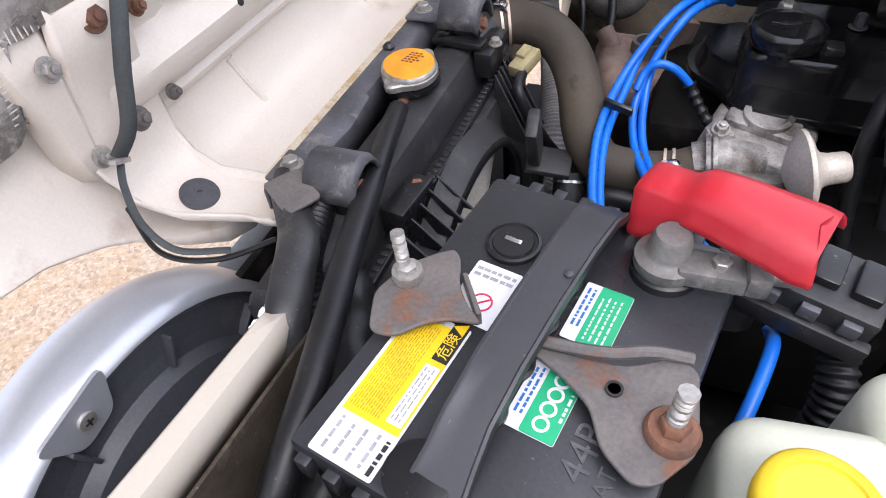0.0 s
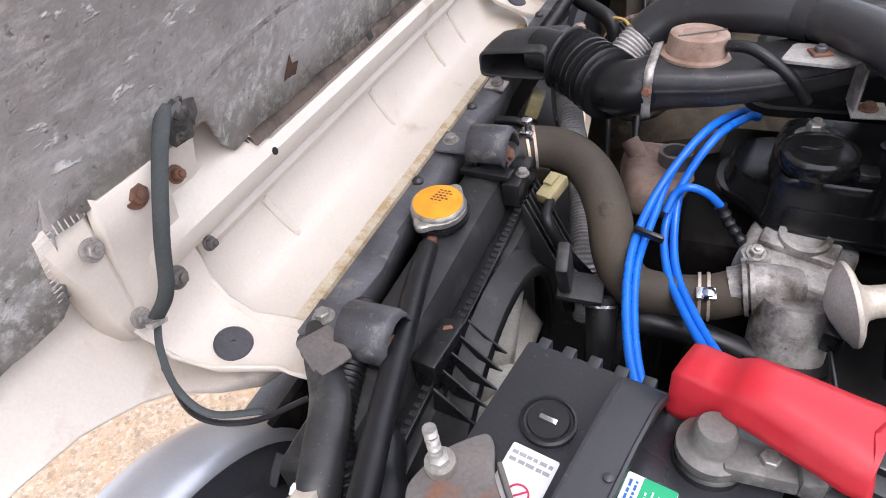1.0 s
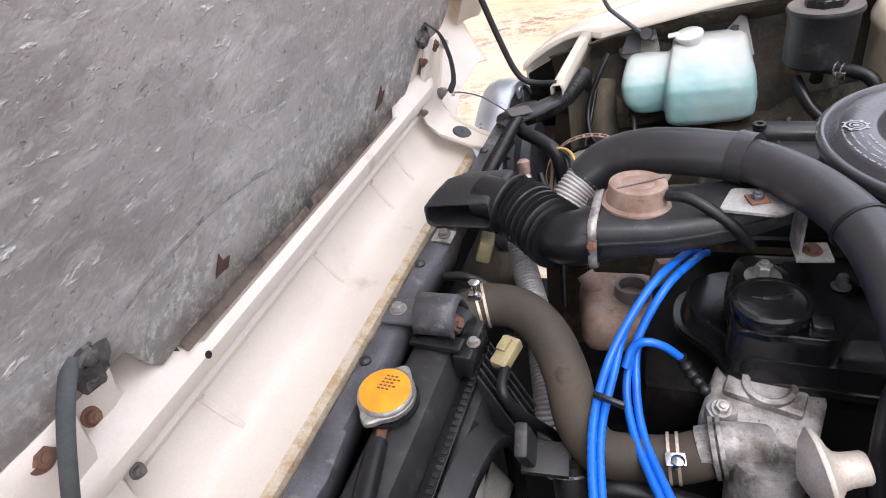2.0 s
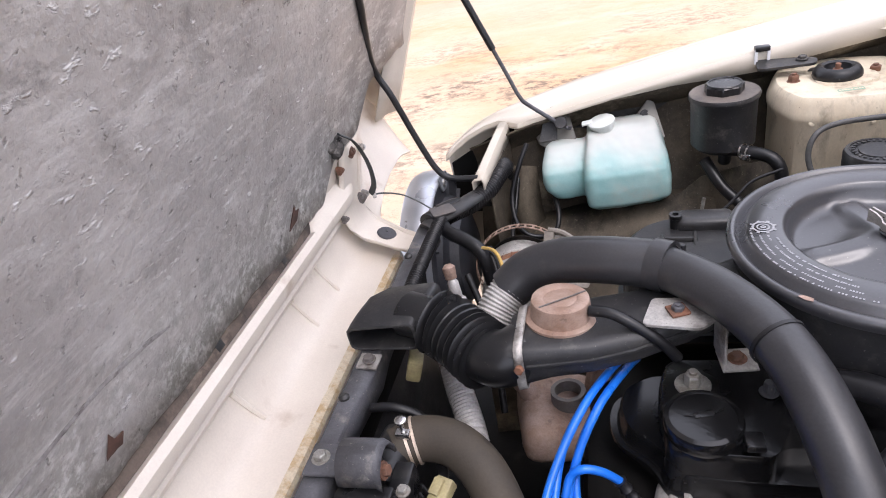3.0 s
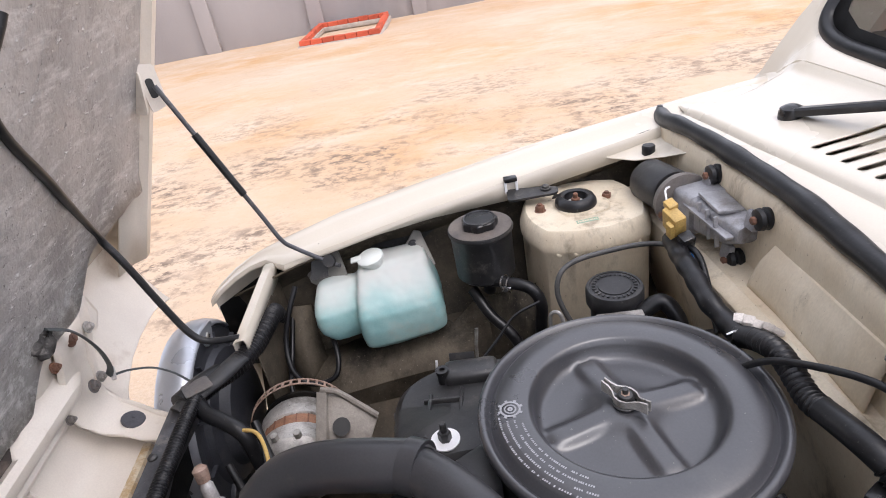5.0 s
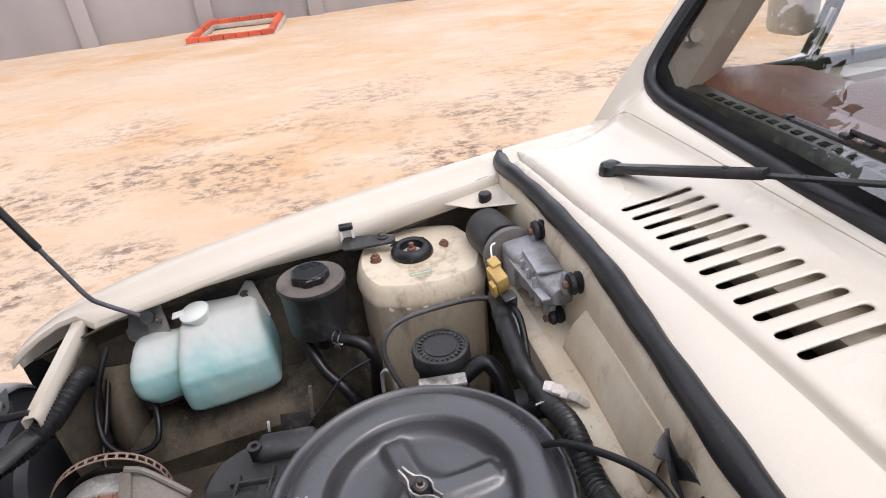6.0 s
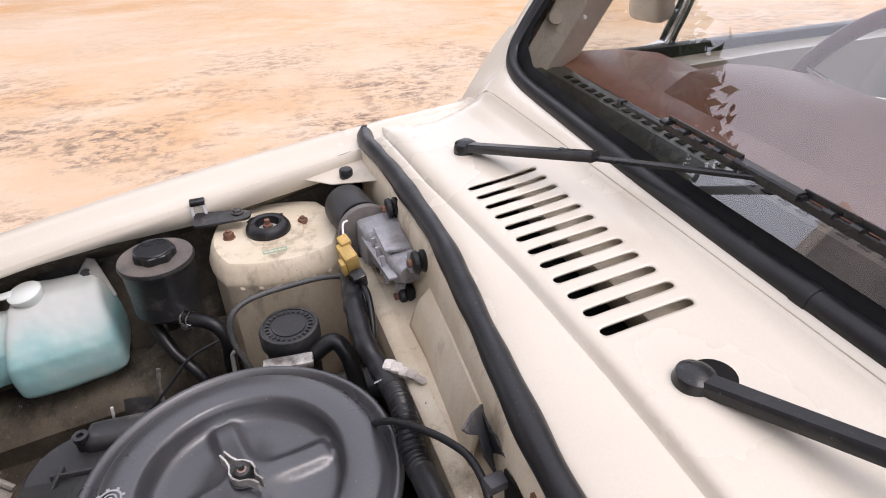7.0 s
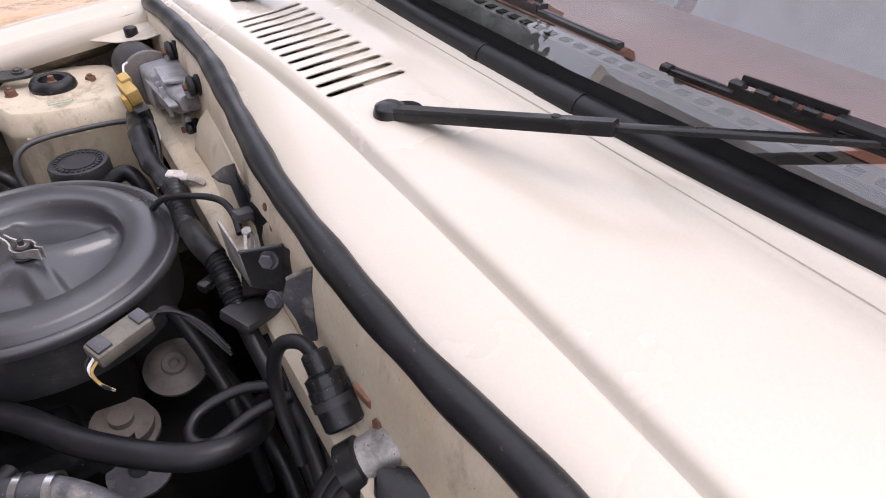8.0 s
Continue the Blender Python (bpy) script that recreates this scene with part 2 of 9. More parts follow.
def lining_material():
    """Dull foil-faced felt: cloudy greys, crinkles, dents and bright scuffs."""
    m = bpy.data.materials.new("bonnet_lining")
    m.use_nodes = True
    nt = m.node_tree
    b = nt.nodes["Principled BSDF"]
    b.inputs["Metallic"].default_value = 0.15
    co = nt.nodes.new("ShaderNodeTexCoord")

    def tex(sc, lo, hi, detail=6.0, rough=0.6, stretch=(1, 1, 1), turn=0.0):
        mp = nt.nodes.new("ShaderNodeMapping")
        mp.inputs["Scale"].default_value = stretch
        mp.inputs["Rotation"].default_value = (turn, 0, 0)
        nt.links.new(co.outputs["Object"], mp.inputs["Vector"])
        n = nt.nodes.new("ShaderNodeTexNoise")
        n.inputs["Scale"].default_value, n.inputs["Detail"].default_value, n.inputs["Roughness"].default_value = sc, detail, rough
        nt.links.new(mp.outputs["Vector"], n.inputs["Vector"])
        r = nt.nodes.new("ShaderNodeMapRange")
        r.inputs["From Min"].default_value, r.inputs["From Max"].default_value = lo, hi
        nt.links.new(n.outputs["Fac"], r.inputs["Value"])
        return r.outputs["Result"]

    def mixer(f, a, c):
        x = nt.nodes.new("ShaderNodeMix")
        x.data_type = "RGBA"
        nt.links.new(f, x.inputs["Factor"])
        for k, v in (("A", a), ("B", c)):
            if isinstance(v, tuple):
                x.inputs[k].default_value = (*v, 1)
            else:
                nt.links.new(v, x.inputs[k])
        return x.outputs["Result"]

    def add(a, c, w):
        x = nt.nodes.new("ShaderNodeMath")
        x.operation = "MULTIPLY_ADD"
        x.inputs[1].default_value = w
        nt.links.new(c, x.inputs[0])
        nt.links.new(a, x.inputs[2])
        return x.outputs[0]

    col = mixer(tex(3.2, 0.36, 0.64, 8, 0.62), (0.53, 0.505, 0.487), (0.27, 0.257, 0.248))
    col = mixer(tex(14, 0.52, 0.78, 8, 0.7), col, (0.24, 0.225, 0.215))
    col = mixer(tex(60, 0.50, 0.78, 5, 0.7, (1, 0.25, 1), 0.5), col, (0.66, 0.645, 0.63))
    flecks = tex(95, 0.62, 0.74, 4, 0.6, (1, 0.6, 1.2), 0.5)
    col = mixer(flecks, col, (0.78, 0.77, 0.76))
    scuffs = tex(9, 0.60, 0.72, 9, 0.78, (1, 0.5, 1), 0.6)
    col = mixer(scuffs, col, (0.62, 0.60, 0.575))
    col = mixer(tex(5, 0.60, 0.70, 9, 0.75, (1, 0.6, 1), 0.6), col, (0.15, 0.14, 0.135))
    # the foil is worn through in flakes along the lower edge
    sx, low_, both = (nt.nodes.new("ShaderNode" + k) for k in ("SeparateXYZ", "MapRange", "Math"))
    nt.links.new(co.outputs["Object"], sx.inputs["Vector"])
    low_.inputs["From Min"].default_value, low_.inputs["From Max"].default_value = 0.24, 0.12
    nt.links.new(sx.outputs["Z"], low_.inputs["Value"])
    both.operation = "MULTIPLY"
    nt.links.new(low_.outputs["Result"], both.inputs[0])
    nt.links.new(tex(16, 0.38, 0.56, 8, 0.7), both.inputs[1])
    worn = mixer(tex(85, 0.46, 0.60, 5, 0.7), (0.29, 0.285, 0.26), (0.66, 0.66, 0.645))
    worn = mixer(tex(34, 0.52, 0.66, 7, 0.7), worn, (0.22, 0.205, 0.185))
    col = mixer(both.outputs[0], col, worn)
    pits = tex(120, 0.63, 0.76, 4, 0.6, (1, 1, 1), 0.2)
    col = mixer(pits, col, (0.20, 0.19, 0.18))
    nt.links.new(col, b.inputs["Base Color"])
    rr = nt.nodes.new("ShaderNodeMapRange")
    rr.inputs["To Min"].default_value, rr.inputs["To Max"].default_value = 0.42, 0.62
    nt.links.new(tex(9, 0.3, 0.7), rr.inputs["Value"])
    nt.links.new(rr.outputs["Result"], b.inputs["Roughness"])
    h = add(tex(26, 0.3, 0.75, 6, 0.6), flecks, 0.6)
    h = add(h, pits, -0.7)
    bp = nt.nodes.new("ShaderNodeBump")
    bp.inputs["Strength"].default_value, bp.inputs["Distance"].default_value = 0.75, 0.004
    nt.links.new(h, bp.inputs["Height"])
    nt.links.new(bp.outputs["Normal"], b.inputs["Normal"])
    return m


GREY_PAD = lining_material()


# ---- builders ----
BASE = {}


def thing(name, loc, label, category, group="", kind=""):
    ob = new(name)
    ob.empty_display_size = 0.05
    ob.location = loc
    BASE[ob] = Vector(loc)
    return tagged(ob, label, category, group, kind)


def part(name, bm, material, parent, label="", smooth=True, angle=40):
    """Links bm, built in world metres, as one mesh under parent."""
    me = bpy.data.meshes.new(name)
    base = BASE[parent]
    bmesh.ops.recalc_face_normals(bm, faces=bm.faces[:])
    bm.transform(Matrix.Translation(-base))
    if smooth:
        for f in bm.faces:
            f.smooth = True
        for e in bm.edges:
            if len(e.link_faces) == 2 and e.calc_face_angle(0) > radians(angle):
                e.smooth = False
    bm.to_mesh(me)
    bm.free()
    for m in material if isinstance(material, (list, tuple)) else (material,):
        me.materials.append(m)
    ob = new(name, me)
    ob.parent = parent
    BASE[ob] = base
    if label:
        ob["label"] = label
    return ob


def solo(name, bm, material, loc, label, category, group="", kind="", angle=40):
    """A thing that is one mesh."""
    me = bpy.data.meshes.new(name)
    bmesh.ops.recalc_face_normals(bm, faces=bm.faces[:])
    bm.transform(Matrix.Translation(-Vector(loc)))
    for f in bm.faces:
        f.smooth = True
    for e in bm.edges:
        if len(e.link_faces) == 2 and e.calc_face_angle(0) > radians(angle):
            e.smooth = False
    bm.to_mesh(me)
    bm.free()
    me.materials.append(material)
    ob = new(name, me)
    ob.location = loc
    BASE[ob] = Vector(loc)
    return tagged(ob, label, category, group, kind)


def B():
    return bmesh.new()


def merge(bm, other):
    me = bpy.data.meshes.new("tmp")
    other.to_mesh(me)
    other.free()
    bm.from_mesh(me)
    bpy.data.meshes.remove(me)


def box(bm, centre, size, rot=(0, 0, 0), bevel=0.0, seg=2, taper=1.0):
    """A bevelled block; taper narrows its top."""
    b = B()
    bmesh.ops.create_cube(b, size=1)
    for v in b.verts:
        k = taper if v.co.z > 0 else 1
        v.co = Vector((v.co.x * size[0] * k, v.co.y * size[1] * k, v.co.z * size[2]))
    if bevel:
        bmesh.ops.bevel(b, geom=b.edges[:], offset=bevel, segments=seg, affect="EDGES", profile=0.5)
    b.transform(pose(*centre, *rot))
    merge(bm, b)
    return bm


def frame_to(p0, p1):
    """A matrix at p0 whose z axis points to p1."""
    d = Vector(p1) - Vector(p0)
    return Matrix.Translation(p0) @ d.to_track_quat("Z", "Y").to_matrix().to_4x4()


def lathe(bm, profile, m=Matrix(), seg=28, close=True):
    """Turns (radius, height) pairs round the z axis of m."""
    rings = []
    for r, z in profile:
        r = max(r, 1e-4)
        rings.append([bm.verts.new(m @ Vector((r * math.cos(2 * math.pi * i / seg), r * math.sin(2 * math.pi * i / seg), z))) for i in range(seg)])
    for a, b in zip(rings, rings[1:]):
        for i in range(seg):
            j = (i + 1) % seg
            bm.faces.new((a[i], a[j], b[j], b[i]))
    if close:
        bm.faces.new(rings[0][::-1])
        bm.faces.new(rings[-1])
    return bm


def cyl(bm, p0, p1, r, r1=None, seg=16, bevel=0.0):
    d = (Vector(p1) - Vector(p0)).length
    r1 = r if r1 is None else r1
    prof = [(r, 0), (r1, d)] if not bevel else [(r - bevel, 0), (r, bevel), (r1, d - bevel), (r1 - bevel, d)]
    return lathe(bm, prof, frame_to(p0, p1), seg)


def spline(pts, n=8):
    """Catmull-Rom through pts."""
    p = [Vector(q) for q in pts]
    p = [2 * p[0] - p[1]] + p + [2 * p[-1] - p[-2]]
    out = []
    for i in range(1, len(p) - 2):
        a, b, c, d = p[i - 1: i + 3]
        for k in range(n):
            t = k / n
            out.append(0.5 * ((2 * b) + (c - a) * t + (2 * a - 5 * b + 4 * c - d) * t * t + (3 * b - a - 3 * c + d) * t ** 3))
    out.append(p[-2])
    return out


def tube(bm, pts, r, seg=12, n=8, radius=None, flat=1.0):
    """A hose or cable through pts; radius(s) gives the radius along its length in metres."""
    path = spline(pts, n)
    s, rings, up = 0.0, [], Vector((0.31, 0.17, 0.94)).normalized()
    for i, q in enumerate(path):
        if i:
            s += (q - path[i - 1]).length
        d = (path[min(i + 1, len(path) - 1)] - path[max(i - 1, 0)]).normalized()
        side = d.cross(up)
        if side.length < 1e-3:
            side = d.cross(Vector((1, 0, 0)))
        side.normalize()
        up = side.cross(d).normalized()
        rr = radius(s) if radius else r
        rings.append([bm.verts.new(q + side * (rr * math.cos(2 * math.pi * k / seg)) + up * (rr * flat * math.sin(2 * math.pi * k / seg))) for k in range(seg)])
    for a, b in zip(rings, rings[1:]):
        for k in range(seg):
            j = (k + 1) % seg
            bm.faces.new((a[k], a[j], b[j], b[k]))
    bm.faces.new(rings[0][::-1])
    bm.faces.new(rings[-1])
    return bm


def ribbed(r, pitch, depth):
    return lambda s: r - depth * 0.5 * (1 + math.cos(2 * math.pi * s / pitch)) ** 1.0


def length_of(pts):
    p = spline(pts, 6)
    return sum((b - a).length for a, b in zip(p, p[1:]))


def corrugated(bm, pts, r, pitch, depth, seg=14):
    n = max(4, int(length_of(pts) / pitch * 6 / (len(pts) - 1)))
    return tube(bm, pts, r, seg, n, ribbed(r, pitch, depth))


def plate(bm, outline, m, thick, bevel=0.0):
    """An outline in the xy plane of m, thickened along z."""
    b = B()
    f = b.faces.new([b.verts.new((x, y, 0)) for x, y in outline])
    r = bmesh.ops.extrude_face_region(b, geom=[f])
    for v in r["geom"]:
        if isinstance(v, bmesh.types.BMVert):
            v.co.z += thick
    if bevel:
        bmesh.ops.bevel(b, geom=b.edges[:], offset=bevel, segments=1, affect="EDGES")
    b.transform(m)
    merge(bm, b)
    return bm


def round_outline(pts, r, n=4):
    """Rounds the corners of an outline."""
    out = []
    for i, p in enumerate(pts):
        a, b, c = Vector(pts[i - 1]), Vector(p), Vector(pts[(i + 1) % len(pts)])
        u, w = (a - b), (c - b)
        k = min(r, 0.45 * u.length, 0.45 * w.length)
        s, e = b + u.normalized() * k, b + w.normalized() * k
        for j in range(n + 1):
            t = j / n
            q = s * (1 - t) ** 2 + b * 2 * t * (1 - t) + e * t * t
            out.append((q.x, q.y))
    return out


def loft(bm, rows, close=False, cap=False):
    """A skin through rows of points."""
    vs = [[bm.verts.new(p) for p in row] for row in rows]
    for a, b in zip(vs, vs[1:]):
        n = len(a)
        for i in range(n if close else n - 1):
            j = (i + 1) % n
            bm.faces.new((a[i], a[j], b[j], b[i]))
    if cap:
        bm.faces.new(vs[0][::-1])
        bm.faces.new(vs[-1])
    return bm


def thicken(ob, thick, offset=-1.0):
    md = ob.modifiers.new("thickness", "SOLIDIFY")
    md.thickness, md.offset = thick, offset
    return ob


def rounded(ob, width, seg=2):
    md = ob.modifiers.new("rounding", "BEVEL")
    md.width, md.segments, md.limit_method, md.angle_limit = width, seg, "ANGLE", radians(35)
    return ob


def hexbolt(bm, p, axis, r=0.006, h=0.005, washer=0.0, stud=0.0):
    """A hex head on an optional washer, with an optional stud end."""
    p, axis = Vector(p), Vector(axis).normalized()
    m = frame_to(p, p + axis)
    z = 0.0
    if washer:
        lathe(bm, [(washer * 0.96, 0), (washer, 0.0006), (washer * 0.95, 0.0016)], m, 20)
        z = 0.0014
    lathe(bm, [(r, z), (r, z + h * 0.85), (r * 0.86, z + h)], m, 6)
    if stud:
        lathe(bm, [(r * 0.5, z + h * 0.9), (r * 0.5, z + h + stud * 0.9), (r * 0.4, z + h + stud)], m, 12)
    return bm


def bolt(parent, p, axis, r=0.006, h=0.005, washer=0.0, stud=0.0, material=None, name="bolt", label=""):
    return part(name, hexbolt(B(), p, axis, r, h, washer, stud), material or ZINC, parent, label, angle=25)


def sheet(corners, thick=0.0025):
    """A flat steel sheet through its corners."""
    b = B()
    f = b.faces.new([b.verts.new(c) for c in corners])
    n = Vector(corners[1]) - Vector(corners[0])
    n = n.cross(Vector(corners[2]) - Vector(corners[1])).normalized() * thick
    r = bmesh.ops.extrude_face_region(b, geom=[f])
    for v in r["geom"]:
        if isinstance(v, bmesh.types.BMVert):
            v.co += n
    bmesh.ops.bevel(b, geom=b.edges[:], offset=0.0006, segments=1, affect="EDGES")
    return b


def smoothstep(t):
    t = max(0.0, min(1.0, t))
    return t * t * (3 - 2 * t)


def lerp_at(x, xs, ys):
    return float(np.interp(x, xs, ys))


# ---- ground, wall, planter ----
def ground_z(x, y):
    return -0.046 * y if y > -3 else 0.138


def soil_material():
    m = bpy.data.materials.new("sandy_soil")
    m.use_nodes = True
    nt = m.node_tree
    b = nt.nodes["Principled BSDF"]
    b.inputs["Roughness"].default_value = 0.95
    b.inputs["Specular IOR Level"].default_value = 0.15
    co = nt.nodes.new("ShaderNodeTexCoord")

    def tex(sc, lo, hi, detail=8.0, stretch=(1, 1, 1), rough=0.55):
        mp = nt.nodes.new("ShaderNodeMapping")
        mp.inputs["Scale"].default_value = stretch
        nt.links.new(co.outputs["Object"], mp.inputs["Vector"])
        n = nt.nodes.new("ShaderNodeTexNoise")
        n.inputs["Scale"].default_value, n.inputs["Detail"].default_value, n.inputs["Roughness"].default_value = sc, detail, rough
        nt.links.new(mp.outputs["Vector"], n.inputs["Vector"])
        r = nt.nodes.new("ShaderNodeMapRange")
        r.inputs["From Min"].default_value, r.inputs["From Max"].default_value = lo, hi
        nt.links.new(n.outputs["Fac"], r.inputs["Value"])
        return r.outputs["Result"]

    def mixer(f, a, c):
        x = nt.nodes.new("ShaderNodeMix")
        x.data_type = "RGBA"
        nt.links.new(f, x.inputs["Factor"])
        for s, v in (("A", a), ("B", c)):
            if isinstance(v, tuple):
                x.inputs[s].default_value = (*v, 1)
            else:
                nt.links.new(v, x.inputs[s])
        return x.outputs["Result"]

    sand = mixer(tex(0.35, 0.40, 0.62, 5, (0.8, 1, 1)), (0.60, 0.45, 0.32), (0.58, 0.345, 0.17))
    sand = mixer(tex(1.4, 0.42, 0.72, 9, (0.75, 1, 1), 0.65), sand, (0.66, 0.53, 0.41))
    crumbs = tex(11, 0.47, 0.57, 10, (0.8, 1, 1), 0.78)
    patch = tex(0.9, 0.44, 0.58, 6, (1, 1, 1), 0.65)
    both = nt.nodes.new("ShaderNodeMath")
    both.operation = "MULTIPLY"
    nt.links.new(crumbs, both.inputs[0])
    sy = nt.nodes.new("ShaderNodeSeparateXYZ")
    nt.links.new(co.outputs["Object"], sy.inputs["Vector"])
    near = nt.nodes.new("ShaderNodeMapRange")
    near.inputs["From Min"].default_value, near.inputs["From Max"].default_value = 7.5, 4.0
    near.inputs["To Min"].default_value = 0.12
    nt.links.new(sy.outputs["Y"], near.inputs["Value"])
    worn = nt.nodes.new("ShaderNodeMath")
    worn.operation = "MULTIPLY"
    nt.links.new(near.outputs["Result"], worn.inputs[0])
    nt.links.new(patch, worn.inputs[1])
    nt.links.new(worn.outputs[0], both.inputs[1])
    sand = mixer(both.outputs[0], sand, (0.20, 0.15, 0.115))
    sand = mixer(tex(30, 0.62, 0.72, 6, (1, 1, 1), 0.7), sand, (0.34, 0.25, 0.18))
    # coarse grit close to the car
    grit = mixer(tex(62, 0.40, 0.62, 6, (1, 1, 1), 0.7), (0.40, 0.28, 0.18), (0.60, 0.49, 0.37))
    grit = mixer(tex(4, 0.42, 0.62, 5), grit, (0.52, 0.36, 0.22))
    grit = mixer(tex(110, 0.60, 0.68, 5, (1, 1, 1), 0.7), grit, (0.19, 0.15, 0.12))
    grit = mixer(tex(85, 0.64, 0.70, 4, (1, 1, 1), 0.6), grit, (0.72, 0.66, 0.58))
    cells = nt.nodes.new("ShaderNodeTexVoronoi")
    cells.inputs["Scale"].default_value = 105
    nt.links.new(co.outputs["Object"], cells.inputs["Vector"])
    split = nt.nodes.new("ShaderNodeSeparateColor")
    nt.links.new(cells.outputs["Color"], split.inputs["Color"])
    pebble = mixer(split.outputs["Red"], (0.30, 0.22, 0.15), (0.66, 0.56, 0.45))
    half = nt.nodes.new("ShaderNodeMath")
    half.operation = "MULTIPLY"
    half.inputs[1].default_value = 0.75
    nt.links.new(split.outputs["Green"], half.inputs[0])
    grit = mixer(half.outputs[0], grit, pebble)
    sx = nt.nodes.new("ShaderNodeSeparateXYZ")
    nt.links.new(co.outputs["Object"], sx.inputs["Vector"])
    r = nt.nodes.new("ShaderNodeMapRange")
    r.inputs["From Min"].default_value, r.inputs["From Max"].default_value = 2.0, 0.9
    nt.links.new(sx.outputs["Y"], r.inputs["Value"])
    col = mixer(r.outputs["Result"], sand, grit)
    nt.links.new(col, b.inputs["Base Color"])
    bp = nt.nodes.new("ShaderNodeBump")
    bp.inputs["Strength"].default_value, bp.inputs["Distance"].default_value = 0.7, 0.02
    nt.links.new(tex(14, 0.2, 0.8, 10, (1, 1, 1), 0.7), bp.inputs["Height"])
    nt.links.new(bp.outputs["Normal"], b.inputs["Normal"])
    return m


SOIL = soil_material()
WALLMAT = mat("weathered_cement_render", (0.36, 0.33, 0.32), (0.27, 0.25, 0.245), 0.9, scale=0.9, mix=(0.35, 0.7), spots=(0.19, 0.175, 0.17), spot_scale=0.7, spot_at=(0.55, 0.75), bump=0.3, bump_scale=30, stretch=(1, 1, 0.4))
BRICK = mat("orange_red_brick", (0.56, 0.10, 0.045), (0.48, 0.085, 0.04), 0.8, scale=14, rand=0.18, bump=0.2)
MORTAR = mat("cement_footing", (0.46, 0.40, 0.34), (0.38, 0.33, 0.28), 0.9, scale=10)

bm = B()
xs = [-400, -120, -40, -15, -8] + [-6 + 0.25 * i for i in range(49)] + [8, 15, 40, 120, 400]
ys = [-400, -120, -40, -12, -6, -3] + [-2 + 0.25 * i for i in range(73)] + [20, 40, 120, 400]
rows = []
for y in ys:
    rows.append([(x, y, ground_z(x, y) + (0.018 * noise.noise((x * 1.3, y * 1.3, 0)) + 0.01 * noise.noise((x * 4, y * 4, 3)) if abs(x) < 8 and 1 < y < 16 else 0)) for x in xs])
loft(bm, rows)
ground = solo("ground", bm, SOIL, (0, 0, 0), "orange tan sandy soil with tyre marks and dry patches", "ground", kind="structure")

# the yard wall, slightly skewed to the car
wall_m = pose(-2.0, 14.1, ground_z(0, 14.1), 0, 0, 7.0)
bm = box(B(), (0, 0.12, 0.9), (24, 0.24, 2.4), bevel=0.02)
bm.transform(wall_m)
yard_wall = solo("wall_yard", bm, WALLMAT, wall_m.translation, "grey weathered cement-rendered yard wall with shallow piers", "wall", kind="structure")
for k in range(-5, 6):
    bm = box(B(), (k * 2.3 + 0.6, -0.01, 0.9), (0.32, 0.26, 2.36), bevel=0.02)
    bm.transform(wall_m)
    part("pier", bm, WALLMAT, yard_wall)

# brick bed edging
bed = thing("planter_bed", (-0.65, 12.9, ground_z(0, 12.9)), "low rectangular garden bed edged with orange-red bricks", "planter")
bed_m = pose(-0.68, 12.95, ground_z(0, 12.95) - 0.01, 0, 0, -5.0)
bm = B()
for c, s in (((0, -1.0, 0.03), (1.64, 0.17, 0.09)), ((0, 1.0, 0.03), (1.64, 0.17, 0.09)), ((-0.74, 0, 0.03), (0.17, 1.85, 0.09)), ((0.74, 0, 0.03), (0.17, 1.85, 0.09))):
    box(bm, c, s, bevel=0.01)
bm.transform(bed_m)
part("footing", bm, MORTAR, bed, "pale cement footing")
brick_mesh = None


def place_brick(parent, m):
    global brick_mesh
    if brick_mesh is None:
        b = box(B(), (0, 0, 0), (0.215, 0.1, 0.09), bevel=0.006, seg=1)
        brick_mesh = bpy.data.meshes.new("brick")
        b.to_mesh(brick_mesh)
        b.free()
        brick_mesh.materials.append(BRICK)
    ob = new("brick", brick_mesh)
    ob.parent = parent
    ob.matrix_basis = Matrix.Translation(-BASE[parent]) @ m


for side in (-1, 1):
    for i in range(7):
        place_brick(bed, bed_m @ pose(-0.675 + 0.225 * i, side * 1.0, 0.12 + random.uniform(-0.004, 0.004), 0, random.uniform(-2, 2), random.uniform(-2, 2)))
    for i in range(8):
        place_brick(bed, bed_m @ pose(side * 0.73, -0.83 + 0.237 * i, 0.12 + random.uniform(-0.004, 0.004), 0, 0, 90 + random.uniform(-2, 2)))

# trees beyond the wall, seen as reflections in the windscreen
LEAF = mat("dark_green_leaf", (0.045, 0.075, 0.03), (0.07, 0.10, 0.04), 0.6, scale=0.6)
BARK = mat("grey_brown_bark", (0.10, 0.08, 0.06), (0.06, 0.05, 0.04), 0.9, scale=4, bump=0.3, bump_scale=20)


